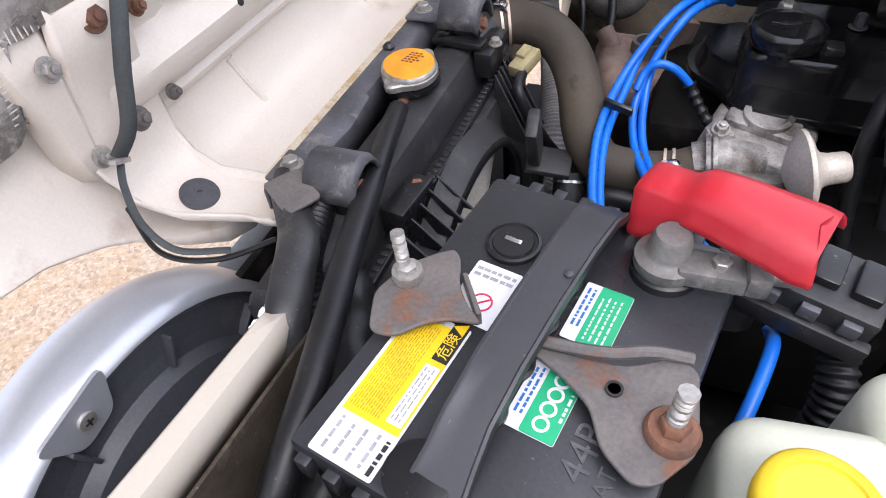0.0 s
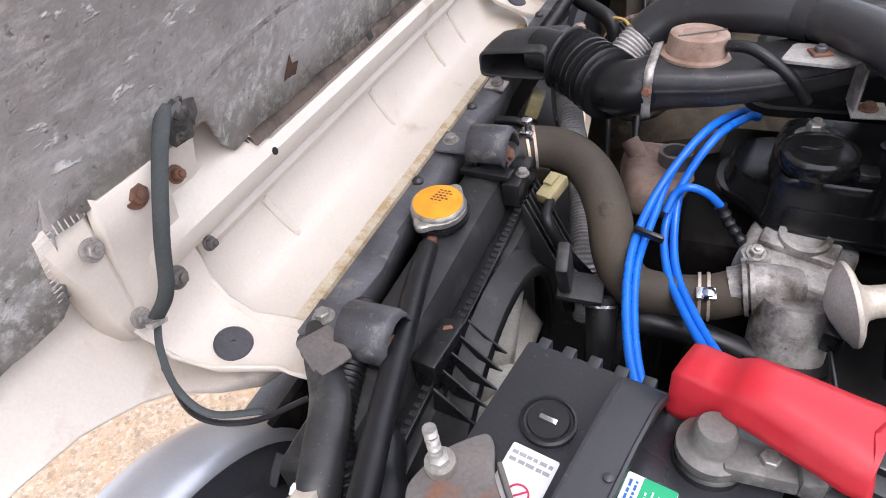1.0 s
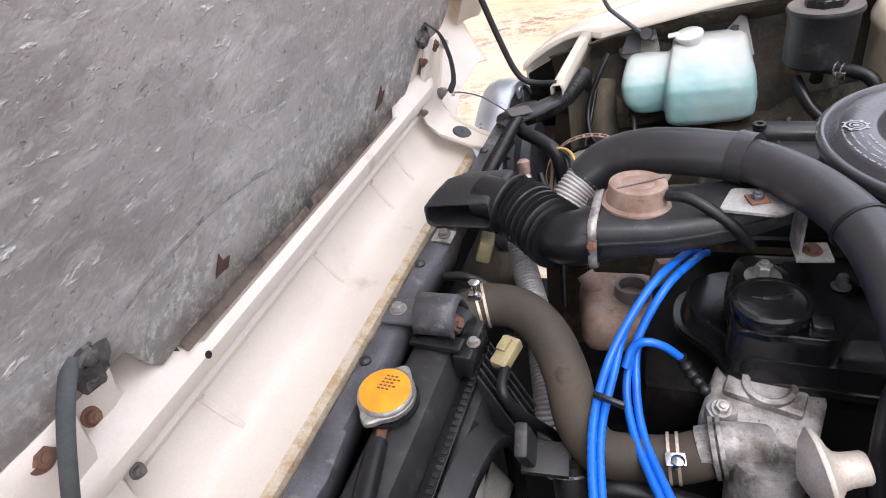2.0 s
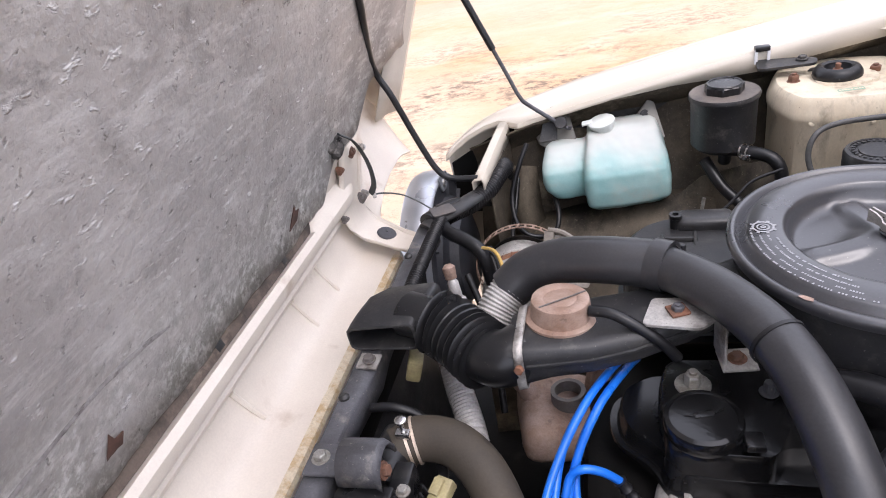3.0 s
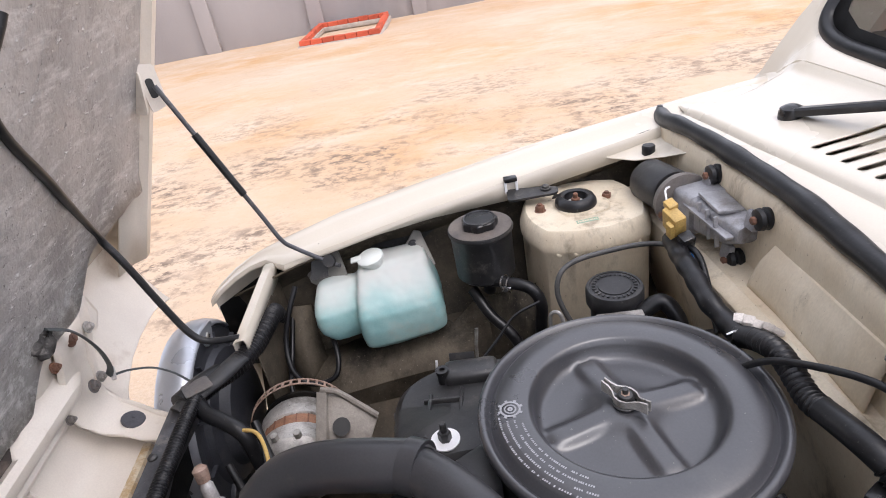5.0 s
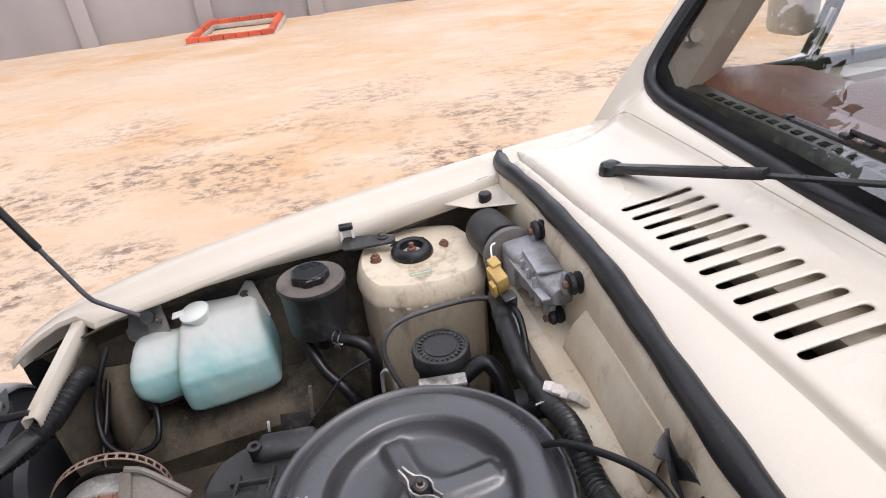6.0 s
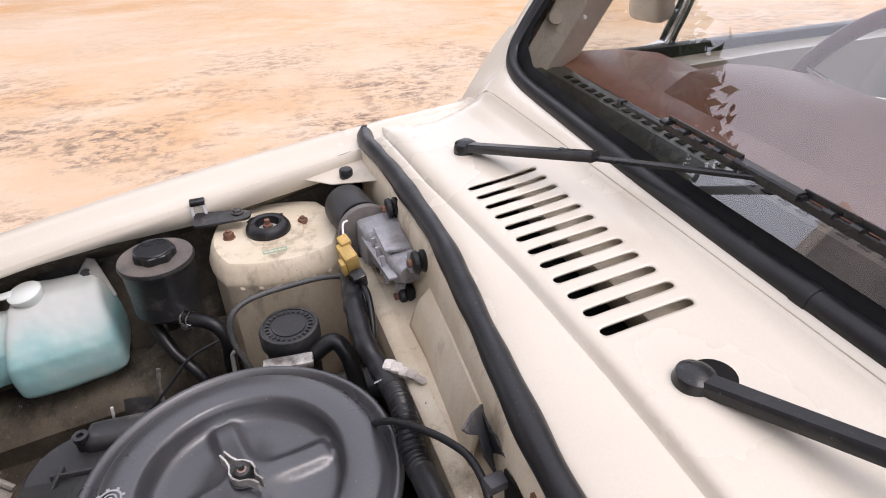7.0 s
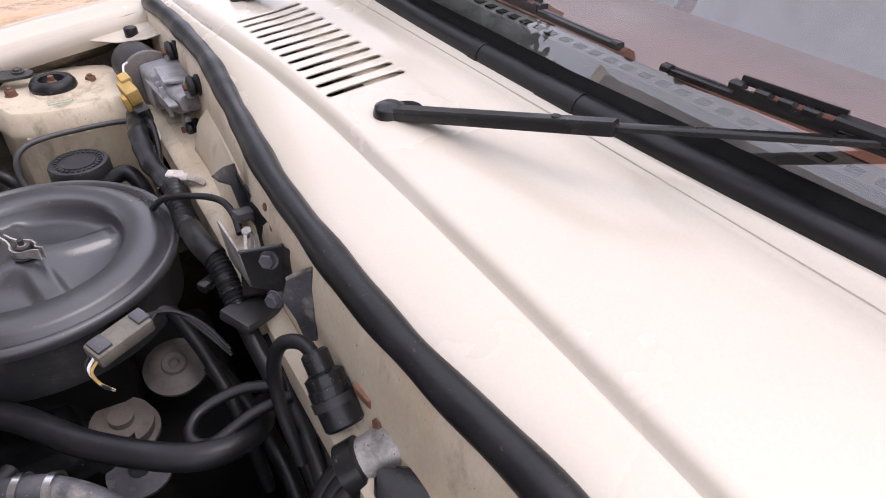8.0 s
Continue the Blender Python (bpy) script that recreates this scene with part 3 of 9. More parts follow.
def tree(x, y, seed, height, spread):
    rg = random.Random(seed)
    z0 = ground_z(x, y)
    t = thing("tree", (x, y, z0), "tall leafy green tree standing beyond the yard wall", "tree", "trees beyond the wall")
    trunk = [(x, y, z0 - 0.2), (x + 0.1, y, z0 + 2.0), (x - 0.1, y + 0.1, z0 + 4.0), (x + 0.1, y, z0 + height * 0.6)]
    part("trunk", tube(B(), trunk, 0.25, 10, 6, lambda s: max(0.06, 0.26 - 0.024 * s)), BARK, t)
    clumps = []
    for k in range(7):
        a = k * 0.9 + rg.uniform(-0.3, 0.3)
        r = spread * rg.uniform(0.55, 0.85)
        top = (x + r * math.cos(a), y + r * math.sin(a), z0 + height * rg.uniform(0.5, 0.85))
        part("limb", tube(B(), [(x, y, z0 + height * 0.28), ((x + top[0]) / 2, (y + top[1]) / 2, z0 + height * 0.5), top], 0.07, 7, 4), BARK, t)
        clumps.append(top)
    while len(clumps) < 150:
        u = Vector((rg.uniform(-1, 1), rg.uniform(-1, 1), rg.uniform(-1, 1)))
        if u.length < 1:
            clumps.append((x + u.x * spread, y + u.y * spread, z0 + height * (0.60 + 0.38 * u.z)))
    verts, faces = [], []
    for c in clumps:
        for _ in range(70):
            p = Vector(c) + Vector((rg.gauss(0, 0.55), rg.gauss(0, 0.55), rg.gauss(0, 0.45)))
            u = Vector((rg.uniform(-1, 1), rg.uniform(-1, 1), rg.uniform(-1, 1))).normalized()
            w = u.cross(Vector((rg.uniform(-1, 1), rg.uniform(-1, 1), 0.5))).normalized()
            s = rg.uniform(0.20, 0.42)
            i = len(verts)
            verts += [p - u * s, p + w * s * 0.5, p + u * s, p - w * s * 0.5]
            faces.append((i, i + 1, i + 2, i + 3))
    me = bpy.data.meshes.new("crown")
    me.from_pydata([v - BASE[t] for v in verts], [], faces)
    me.materials.append(LEAF)
    crown = new("crown", me)
    crown.parent = t
    crown["kind"] = "stuff"


tree(-8.3, 18.0, 11, 12.8, 4.9)
tree(-1.3, 18.5, 12, 15.0, 3.6)

# ---- the car's body ----
car = thing("car_body", (0.6, 0, 0), "cream painted small car body with an open engine bay", "car")


def shoulder(x):
    """Height of the wing's top edge along the car."""
    return lerp_at(x, (-0.1, 0.05, 0.13, 0.30, 0.60, 0.95, 1.25), (0.80, 0.855, 0.885, 0.918, 0.964, 1.018, 1.05))


def crest(x):
    """Height of the wing's crest along the car."""
    return lerp_at(x, (0.04, 0.07, 0.11, 0.15, 0.2, 0.3, 0.45, 0.715, 0.905, 1.071), (0.824, 0.851, 0.878, 0.893, 0.905, 0.926, 0.952, 0.991, 1.015, 1.026))


def wing(side):
    stations = ([0.048, 0.07, 0.10, 0.13, 0.16] if side > 0 else [0.19]) + [0.20, 0.24, 0.30, 0.36, 0.46, 0.58, 0.70, 0.82, 0.905, 0.95, 1.0, 1.071]
    rows = []
    for x in stations:
        zc = crest(x)
        y_in = lerp_at(x, (0.045, 0.07, 0.10, 0.13, 0.16, 0.2, 0.3, 0.45, 0.6, 0.9, 1.06), (0.640, 0.641, 0.646, 0.652, 0.648, 0.598, 0.597, 0.616, 0.632, 0.652, 0.655))
        y_out = lerp_at(x, (0.045, 0.07, 0.12, 0.15, 0.2, 0.3, 0.4, 0.6, 0.75, 0.9, 1.071), (0.656, 0.662, 0.673, 0.680, 0.692, 0.709, 0.715, 0.721, 0.720, 0.715, 0.726))
        if side > 0:
            y_in += lerp_at(x, (0.18, 0.22, 0.32, 0.48, 0.55), (0.0, 0.016, 0.015, 0.006, 0.0))
        flange = 0.030 - 0.022 * (side > 0) * smoothstep((0.52 - x) / 0.1)
        w = y_out - y_in
        deep = lerp_at(x, (0.05, 0.16, 0.22, 0.85, 0.93, 1.0), (0.003, 0.010, 0.017, 0.015, 0.006, 0.002))
        z = zc - deep
        a, c = 0.40 * w, 0.70 * w
        prof = [(y_in, z - flange), (y_in + 0.001, z - 0.004), (y_in + 0.004 * min(1, w / 0.05), z), (y_in + a, z + 0.001), (y_in + a + 0.06 * w, z + 0.0025), (y_in + c - 0.05 * w, zc - 0.0035), (y_in + c, zc - 0.0008),
                (y_out - 0.008 * min(1, w / 0.05), zc), (y_out - 0.003, zc - 0.002), (y_out, zc - 0.008), (y_out + 0.008, zc - 0.05), (y_out + 0.04, zc - 0.2), (y_out + 0.04, zc - 0.42), (y_out, 0.28)]
        rows.append([(x, side * y, zz) for y, zz in prof])
    ob = part("wing", loft(B(), rows), CREAM, car, "glossy cream front wing with a drain channel")
    thicken(ob, 0.004, 0)
    return ob


wing(1)
wing(-1)
for side in (-1, 1):
    part("lamp_bucket", sheet([(0.165, side * 0.46, 0.835), (0.178, side * 0.63, 0.872), (0.178, side * 0.63, 0.70), (0.165, side * 0.46, 0.70)]), GRIME_SHADE, car, "grimy panel behind the lamp, its colour darkened for shade")
    # the recess's shade is put into this sheet's near-black colour
    part("lamp_bucket", sheet([(0.055, side * 0.648, 0.812), (0.185, side * 0.652, 0.880), (0.185, side * 0.652, 0.70), (0.055, side * 0.648, 0.70)]), OILY_SHADE, car, "near-black sheet coloured as the shade of the lamp recess")
    part("stop_shelf", sheet([(0.745, side * 0.650, 0.9620), (0.79, side * 0.606, 0.9640), (0.832, side * 0.588, 0.9690), (0.850, side * 0.552, 0.985), (0.858, side * 0.600, 0.985), (0.885, side * 0.655, 0.985)], 0.002), CREAM, car, "cream shelf inside the wing")
    part("shelf_gap", tube(B(), [(0.735, side * 0.650, 0.9745), (0.80, side * 0.652, 0.9870), (0.865, side * 0.655, 0.9980)], 0.0012, 6, 4), INK, car, "dark gap beside the wing")


def crease_shift(x, y):
    """How far the scuttle's crease runs behind its line at the far side."""
    fade = lerp_at(x, (0.86, 0.878, 0.8975, 0.906, 0.921), (0.0, 0.5, 1.0, 0.72, 0.0))
    return fade * lerp_at(y, (-0.7, -0.35, 0.05, 0.2, 0.45, 0.66), (0.013, 0.0145, 0.0145, 0.010, -0.005, -0.006))


def cowl_z(x, y):
    """Scuttle height: crowned across the car, with a crease along its front."""
    z = lerp_at(x, (0.84, 0.862, 0.8935, 0.8955, 0.900, 0.906, 0.95, 1.02, 1.05, 1.062, 1.14), (1.006, 1.030, 1.0375, 1.0372, 1.044, 1.0475, 1.053, 1.060, 1.066, 1.078, 1.085))
    drop = 0.032 - 0.027 * smoothstep((x - 0.96) / 0.12)
    edge = lerp_at(x, (0.90, 1.0, 1.07, 1.1), (0.002, 0.030, 0.048, 0.052)) * smoothstep((abs(y) - 0.625) / 0.10)
    return z - drop * min(1.2, abs(y) / 0.69) ** 2.2 - edge


def lip_x(y):
    """Where the scuttle's front lip runs, under the weather strip."""
    return lerp_at(y, (-0.66, -0.5, -0.37, -0.28, -0.2, -0.1, -0.01, 0.08, 0.19, 0.31, 0.52, 0.6, 0.66), (0.862, 0.858, 0.850, 0.838, 0.832, 0.830, 0.831, 0.838, 0.849, 0.860, 0.862, 0.860, 0.860))


def cowl():
    slots = [0.378 - 0.0272 * i for i in range(12)]
    half = 0.0058
    ycols, tag = [], {}
    for c in slots:
        for f in (-1.5, -1, -0.9, -0.55, 0, 0.55, 0.9, 1, 1.5):
            y = c + f * half
            ycols.append(y)
            if abs(f) <= 1:
                tag[round(y, 5)] = (c, f)
    lo, hi = min(ycols), max(ycols)
    ycols += [lo - 0.03 * i for i in range(1, 30)] + [hi + 0.03 * i for i in range(1, 15)]
    ycols = [-0.726] + sorted(y for y in ycols if -0.72 < y < 0.72) + [0.726]
    x0, x1 = 0.924, 1.016
    xrows = [0.84, 0.85, 0.86, 0.878, 0.890, 0.8935, 0.8955, 0.8975, 0.900, 0.903, 0.906, 0.9195, 0.922, "a", 0.94, 0.955, 0.97, 0.985, 1.0, "b", 1.019, 1.03, 1.04, 1.05, 1.056, 1.062, 1.074, 1.084]
    bm = B()
    grid = []
    for xr in xrows:
        row = []
        for y in ycols:
            if xr in ("a", "b"):
                x = x0 if xr == "a" else x1
                if round(y, 5) in tag:
                    dy = (1 - tag[round(y, 5)][1] ** 2) ** 0.5 * half
                    x = x0 + half - dy if xr == "a" else x1 - half + dy
            else:
                x = xr
            if x < 0.87:
                x = lip_x(y) + (x - 0.85) * (0.875 - lip_x(y)) / 0.02 if x > 0.85 else lip_x(y) + (x - 0.85) * 0.6
            lim = 0.66 if x < 0.9 else 0.726
            yy = max(-lim, min(lim, y)) if x < 0.9 else y
            shift = crease_shift(xr, yy) if xr not in ("a", "b") and xr > 0.87 else 0.0
            if abs(yy) > 0.7:
                yy *= 1 + 0.03 * smoothstep((x - 0.93) / 0.12)
            row.append(bm.verts.new((x + shift, yy, cowl_z(x if xr in ("a", "b") or xr > 0.87 else xr, yy))))
        grid.append(row)
    ia, ib = xrows.index("a"), xrows.index("b")
    for i in range(len(xrows) - 1):
        for j in range(len(ycols) - 1):
            mid = (ycols[j] + ycols[j + 1]) / 2
            if ia <= i < ib and any(abs(mid - c) < half for c in slots):
                continue
            q = [grid[i][j], grid[i][j + 1], grid[i + 1][j + 1], grid[i + 1][j]]
            if len({tuple(v.co) for v in q}) == 4:
                bm.faces.new(q)
    return thicken(part("scuttle_panel", bm, CREAM, car, "glossy cream scuttle panel with twelve air slots"), 0.0025, -1)


cowl()
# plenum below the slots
# floor coloured near-black so the slots look deep in shade
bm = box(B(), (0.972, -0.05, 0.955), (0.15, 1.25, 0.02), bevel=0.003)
part("plenum_floor", bm, OILY_SHADE, car, "near-black floor below the air slots, coloured as shade")
bm = box(B(), (1.018, 0.2, 1.018), (0.052, 0.6, 0.05), rot=(0, -18, 0), bevel=0.004)
part("plenum_baffle", bm, CREAM_DIRTY, car, "beige baffle below the air slots")

# bulkhead: upright panel, channel and ledge
bm = B()
prof = [(-0.002, 1.012), (-0.008, 1.004), (-0.010, 0.985), (-0.011, 0.95), (-0.011, 0.918), (-0.014, 0.909), (-0.020, 0.9055)]
ledge = [(0.812, 0.905), (0.809, 0.9065), (0.805, 0.904), (0.797, 0.903), (0.793, 0.899), (0.792, 0.87), (0.81, 0.80), (0.84, 0.6), (0.86, 0.35)]
rows = []
for k in range(49):
    y = -0.66 + 0.0275 * k
    sag = 0.012 * (abs(y) / 0.69) ** 2
    dent = 0.0035 * noise.noise((y * 9, 0.4, 2))
    rows.append([(lip_x(y) + x + dent * (i in (2, 3)), y, z - sag) for i, (x, z) in enumerate(prof)] + [(x, y, z - sag) for x, z in ledge])
loft(bm, rows)
thicken(part("bulkhead", bm, CREAM_DIRTY, car, "dusty cream bulkhead with a stepped ledge"), 0.003, -1)
bracket = part("bulkhead_bracket", loft(B(), [[(lip_x(y) - 0.0085, y, 0.962 + d), (lip_x(y) - 0.013, y, 0.960 + d), (0.834 - k, y, 0.947 + d), (0.830 - k, y, 0.940 + d), (0.824 - k, y, 0.912), (0.822 - k, y, 0.905)] for y, d, k in ((0.312, -0.012, 0.0), (0.304, 0.0, 0.0), (0.25, 0.002, 0.0), (0.18, 0.006, 0.004), (0.10, 0.012, 0.010), (0.094, 0.002, 0.010))]), CREAM_DIRTY, car, "cream stiffening rail with round holes")
thicken(bracket, 0.003, 0)
for y, z, k in ((0.236, 0.929, 0.0012), (0.165, 0.926, 0.0062)):
    hole = lathe(B(), [(0.0065, 0), (0.0065, 0.0008), (0.001, 0.0008)], frame_to((0.8275 - k, y, z), (0.78, y, z + 0.01)), 20)
    part("hole", hole, INK, bracket, "round hole")
for p in ((0.803, 0.185), (0.802, 0.142)):
    part("ledge_hole", lathe(B(), [(0.0042, 0), (0.0042, 0.0008), (0.001, 0.0008)], pose(p[0], p[1], 0.9046), 16), RUST, car, "small hole in the ledge")


# inner wings and strut towers
def inner_wing(side):
    bm = B()
    rows = []
    for x in ((0.11,) if side > 0 else ()) + (0.22, 0.35, 0.5, 0.65, 0.8, 0.875):
        yi = lerp_at(x, (0.11, 0.3, 0.45, 0.6, 0.9), (0.568, 0.597, 0.617, 0.634, 0.657))
        z = shoulder(x)
        yi += 0.022 * (side > 0) * smoothstep((0.56 - x) / 0.12)
        cave = 0.02 * (side > 0) * smoothstep((0.5 - x) / 0.1)
        rows.append([(x, side * (yi - 0.0), z - 0.014), (x, side * (yi + cave), z - 0.035 + 0.5 * cave), (x, side * (yi + 0.03 + 0.6 * cave), z - 0.06), (x, side * (yi + 0.02), z - 0.14), (x, side * (yi - 0.06), z - 0.26), (x, side * (yi - 0.17), z - 0.36), (x, side * (yi - 0.2), 0.3)])
    loft(bm, rows)
    thicken(part("inner_wing", bm, GRIME_SHADE, car, "grimy inner wing panel, its colour darkened for shade"), 0.003)
    # tower: an upright drum with a flat, stepped top
    bm = B()
    cx, cy, zt = 0.688, side * 0.572, 0.922
    rows = []
    for f, z in ((0.97, zt - 0.30), (0.985, zt - 0.12), (0.99, zt - 0.040), (1.015, zt - 0.034), (1.02, zt - 0.028), (1.0, zt - 0.022), (0.97, zt - 0.012), (0.93, zt - 0.004), (0.90, zt - 0.001), (0.6, zt - 0.001), (0.42, zt - 0.001), (0.40, zt + 0.0015), (0.3, zt + 0.0015)):
        ring = []
        for k in range(48):
            a = 2 * math.pi * k / 48
            sq = 1 / max(abs(math.cos(a)), abs(math.sin(a))) ** 0.35
            y = cy + f * (0.088 if math.sin(a) * side < 0 else 0.10) * sq * math.sin(a)
            ring.append((cx + f * 0.099 * sq * math.cos(a) + 0.006, y, z - (0.05 * max(0.0, 0.515 - abs(y)) if f > 0.85 else 0.0)))
        rows.append(ring)
    loft(bm, rows, close=True, cap=True)
    part("strut_tower", bm, CREAM_DIRTY, car, "dusty cream suspension tower")
    for k in range(6):
        a = -math.pi / 2 * side + side * (k - 2.5) * 0.24
        sq = 1 / max(abs(math.cos(a)), abs(math.sin(a))) ** 0.35
        p = Vector((cx + 0.1 * sq * math.cos(a) + 0.006, cy + 0.0885 * sq * math.sin(a), zt - 0.036))
        part("weld_dimple", lathe(B(), [(0.0045, 0), (0.0035, 0.001), (0.001, 0.0014)], frame_to(p, p + Vector((0, -side * 0.1, 0.03))), 12), CREAM_DIRTY, car)


inner_wing(1)
inner_wing(-1)
DIRT = mat("brown_dirt_on_paint", (0.135, 0.112, 0.082), (0.065, 0.053, 0.039), 0.75, scale=12, mix=(0.4, 0.64), spots=(0.022, 0.019, 0.015), spot_scale=9, spot_at=(0.47, 0.62), bump=0.15, rug=0.7, specks=(0.24, 0.205, 0.155), stretch=(1, 1, 0.6), spec=0.3)
rows = []
for x, z in ((0.20, 0.660), (0.26, 0.665), (0.34, 0.676), (0.42, 0.684), (0.52, 0.688)):
    rows.append([(x, 0.60, z + 0.055), (x, 0.565, z + 0.048), (x, 0.535, z + 0.030), (x, 0.522, z + 0.008), (x, 0.530, z - 0.03), (x, 0.54, z - 0.12)])
thicken(part("chassis_rail", loft(B(), rows), DIRT, car, "dirt-browned chassis rail below the washer tank"), 0.003, 0)
gusset = part("tower_gusset", loft(B(), [[(0.412, 0.588, 0.735), (0.408, 0.572, 0.66), (0.405, 0.56, 0.60)], [(0.452, 0.574, 0.748), (0.446, 0.556, 0.67), (0.44, 0.545, 0.60)], [(0.458, 0.566, 0.745), (0.452, 0.548, 0.67), (0.446, 0.54, 0.60)], [(0.50, 0.585, 0.77), (0.492, 0.565, 0.68), (0.485, 0.55, 0.60)], [(0.56, 0.555, 0.80), (0.55, 0.545, 0.70), (0.54, 0.54, 0.60)], [(0.60, 0.53, 0.82), (0.60, 0.52, 0.72), (0.60, 0.52, 0.60)]]), DIRT, car, "brown-stained tower gusset")
thicken(gusset, 0.003, 0)
thicken(part("lamp_gusset", loft(B(), [[(0.180, 0.602, 0.815), (0.176, 0.575, 0.75), (0.178, 0.545, 0.69)], [(0.206, 0.598, 0.815), (0.202, 0.572, 0.75), (0.204, 0.54, 0.69)], [(0.222, 0.612, 0.805), (0.226, 0.590, 0.74), (0.238, 0.56, 0.68)]]), DIRT, car, "dirt-browned gusset behind the lamp"), 0.003, 0)

# front: radiator support bar and slanted end panels
bm = B()
rows = []
for y in [-0.36 + 0.045 * k for k in range(17)]:
    w = 0.004 * math.sin(y * 40)
    rows.append([(0.064, y, 0.79), (0.065, y, 0.834), (0.068, y, 0.8405), (0.073 + w * 0.3, y, 0.841), (0.085, y, 0.8395), (0.088 + w, y, 0.836), (0.090 + w, y, 0.81)])
thicken(part("radiator_support", loft(bm, rows), GREY_STEEL, car, "scuffed dark grey radiator support bar"), 0.003, 0)
for y in (-0.15, 0.0, 0.17, 0.27):
    part("support_stud", lathe(B(), [(0.006, 0), (0.006, 0.004), (0.003, 0.007)], pose(0.073, y, 0.8405), 14), BLACK_STEEL, car)
part("front_panel", box(B(), (0.045, 0.0, 0.74), (0.008, 0.86, 0.07), bevel=0.002), OILY_SHADE, car, "dark front panel below the support bar")
for side in (-1, 1):
    bm = B()
    rows = []
    for t in (0, 0.15, 0.35, 0.6, 0.85, 1.0):
        x, y, z = (0.147 if side > 0 else 0.141) + 0.024 * t, 0.455 + 0.17 * t, (0.862 + 0.028 * t if side > 0 else 0.838 + 0.05 * t)
        rows.append([(x - 0.009, side * y, z - 0.03), (x - 0.009, side * y, z - 0.003), (x - 0.006, side * y, z), (x + 0.006, side * y, z + 0.001), (x + 0.009, side * y, z - 0.006), (x + 0.008, side * y, z - 0.028)])
    thicken(part("lamp_panel_edge", loft(B(), rows), CREAM, car, "cream edge panel with chipped paint"), 0.003, 0)
    bm = tube(B(), [(0.082, side * 0.345, 0.842), (0.10, side * 0.372, 0.846), (0.124, side * 0.402, 0.845), (0.138, side * 0.435, 0.841), (0.147, side * 0.462, 0.833), (0.150, side * 0.48, 0.81)], 0.0145, 14, 6, flat=0.55)
    end = part("support_end", bm, BLACK_STEEL, car, "dark grey support end with worn paint")
    bm = plate(B(), round_outline([(-0.018, -0.014), (0.02, -0.012), (0.019, 0.016), (-0.017, 0.014)], 0.004), pose(0.103, side * 0.374, 0.8555, 4, 6, 35 * side), 0.0016)
    part("worn_plate", bm, RUST, end, "bare worn steel plate")
bm = B()
for k in range(24):
    y = -0.446 - 0.0014 * k + random.uniform(-0.004, 0.004)
    plate(bm, [(0.0036 * math.cos(a) * random.uniform(0.5, 1.2), 0.0036 * math.sin(a) * random.uniform(0.5, 1.2)) for a in (0, 0.9, 1.9, 2.9, 3.8, 4.6, 5.5)], pose(0.141 + random.uniform(-0.006, 0.006), y, 0.8415 + random.uniform(-0.0004, 0.0004), 0, 0, 30 * k), 0.0007)
chip = part("paint_chips", bm, LABEL_W, car, "white and rusty chipped paint")
chip["kind"] = "stuff"
# added unseen sheet, coloured near-black, to keep the bay dark below
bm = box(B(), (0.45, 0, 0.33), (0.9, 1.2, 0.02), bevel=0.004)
part("undertray", bm, OILY_SHADE, car, "added black sheet that keeps the bay dark below")
# nose behind the lamps
bm = box(B(), (0.0, 0.0, 0.55), (0.06, 1.0, 0.36), bevel=0.02)
part("grille_panel", bm, BLACK_STEEL, car, "dark grille panel")

RUST_GAP = mat("rust_brown_felt_edge", (0.13, 0.10, 0.08), (0.045, 0.035, 0.03), 0.85, scale=24, mix=(0.42, 0.6), spots=(0.30, 0.24, 0.19), spot_scale=18, spot_at=(0.56, 0.7), rug=0.65)
# ---- bonnet, hinged at the nose and propped open ----
bonnet = thing("bonnet", (0.0, 0.0, 0.83), "open cream bonnet with a mottled grey lining, hinged at the nose", "bonnet")


def pad_x(z):
    return -0.034 + 0.42 * (z - 0.955)


nose = [(0.029, 0.778), (0.025, 0.7935), (0.0, 0.799), (-0.022, 0.8030), (-0.034, 0.8095), (-0.0415, 0.822), (-0.0540, 0.858), (-0.0525, 0.864), (-0.0465, 0.868), (-0.0445, 0.873), (-0.0475, 0.879), (-0.043, 0.884), (-0.0305, 0.894), (-0.0235, 0.905), (-0.0225, 0.9135), (-0.0272, 0.9205), (-0.042, 0.917)]
rows = []
for k in range(61):
    y = -0.66 + 1.32 * k / 60
    f = smoothstep((abs(y) - 0.355) / 0.075)
    ze = lerp_at(abs(y), (0.34, 0.38, 0.41, 0.44, 0.48, 0.53, 0.60, 0.66), (0.786, 0.79, 0.806, 0.824, 0.846, 0.856, 0.858, 0.84))
    side_prof = [(-0.028 - 0.065 * u ** 0.8 if u < 0.7 else -0.077 - 0.0 * u, ze + (0.985 - ze) * u) for u in (0, 0.01, 0.03, 0.06, 0.1, 0.15, 0.21, 0.27, 0.33, 0.40, 0.46, 0.53, 0.60, 0.68, 0.77, 0.88, 1.0)]
    g = smoothstep((abs(y) - 0.232) / 0.02)
    wob = 0.0016 * noise.noise((y * 16, 3.1, 0)) + 0.0008 * noise.noise((y * 45, 1.7, 0))
    prof = nose[:-1] + [(-0.042 - 0.010 * g, 0.917 + 0.045 * g)]
    prof = [(x + wob * (i > 11), z + 0.7 * wob * (i > 11)) for i, (x, z) in enumerate(prof)]
    rows.append([(a[0] * (1 - f) + b[0] * f, y, a[1] * (1 - f) + b[1] * f) for a, b in zip(prof, side_prof)])
thicken(part("nose_panel", loft(B(), rows), CREAM_IN, bonnet, "cream inner nose panel with pressed ribs"), 0.003, 0)
bm = B()
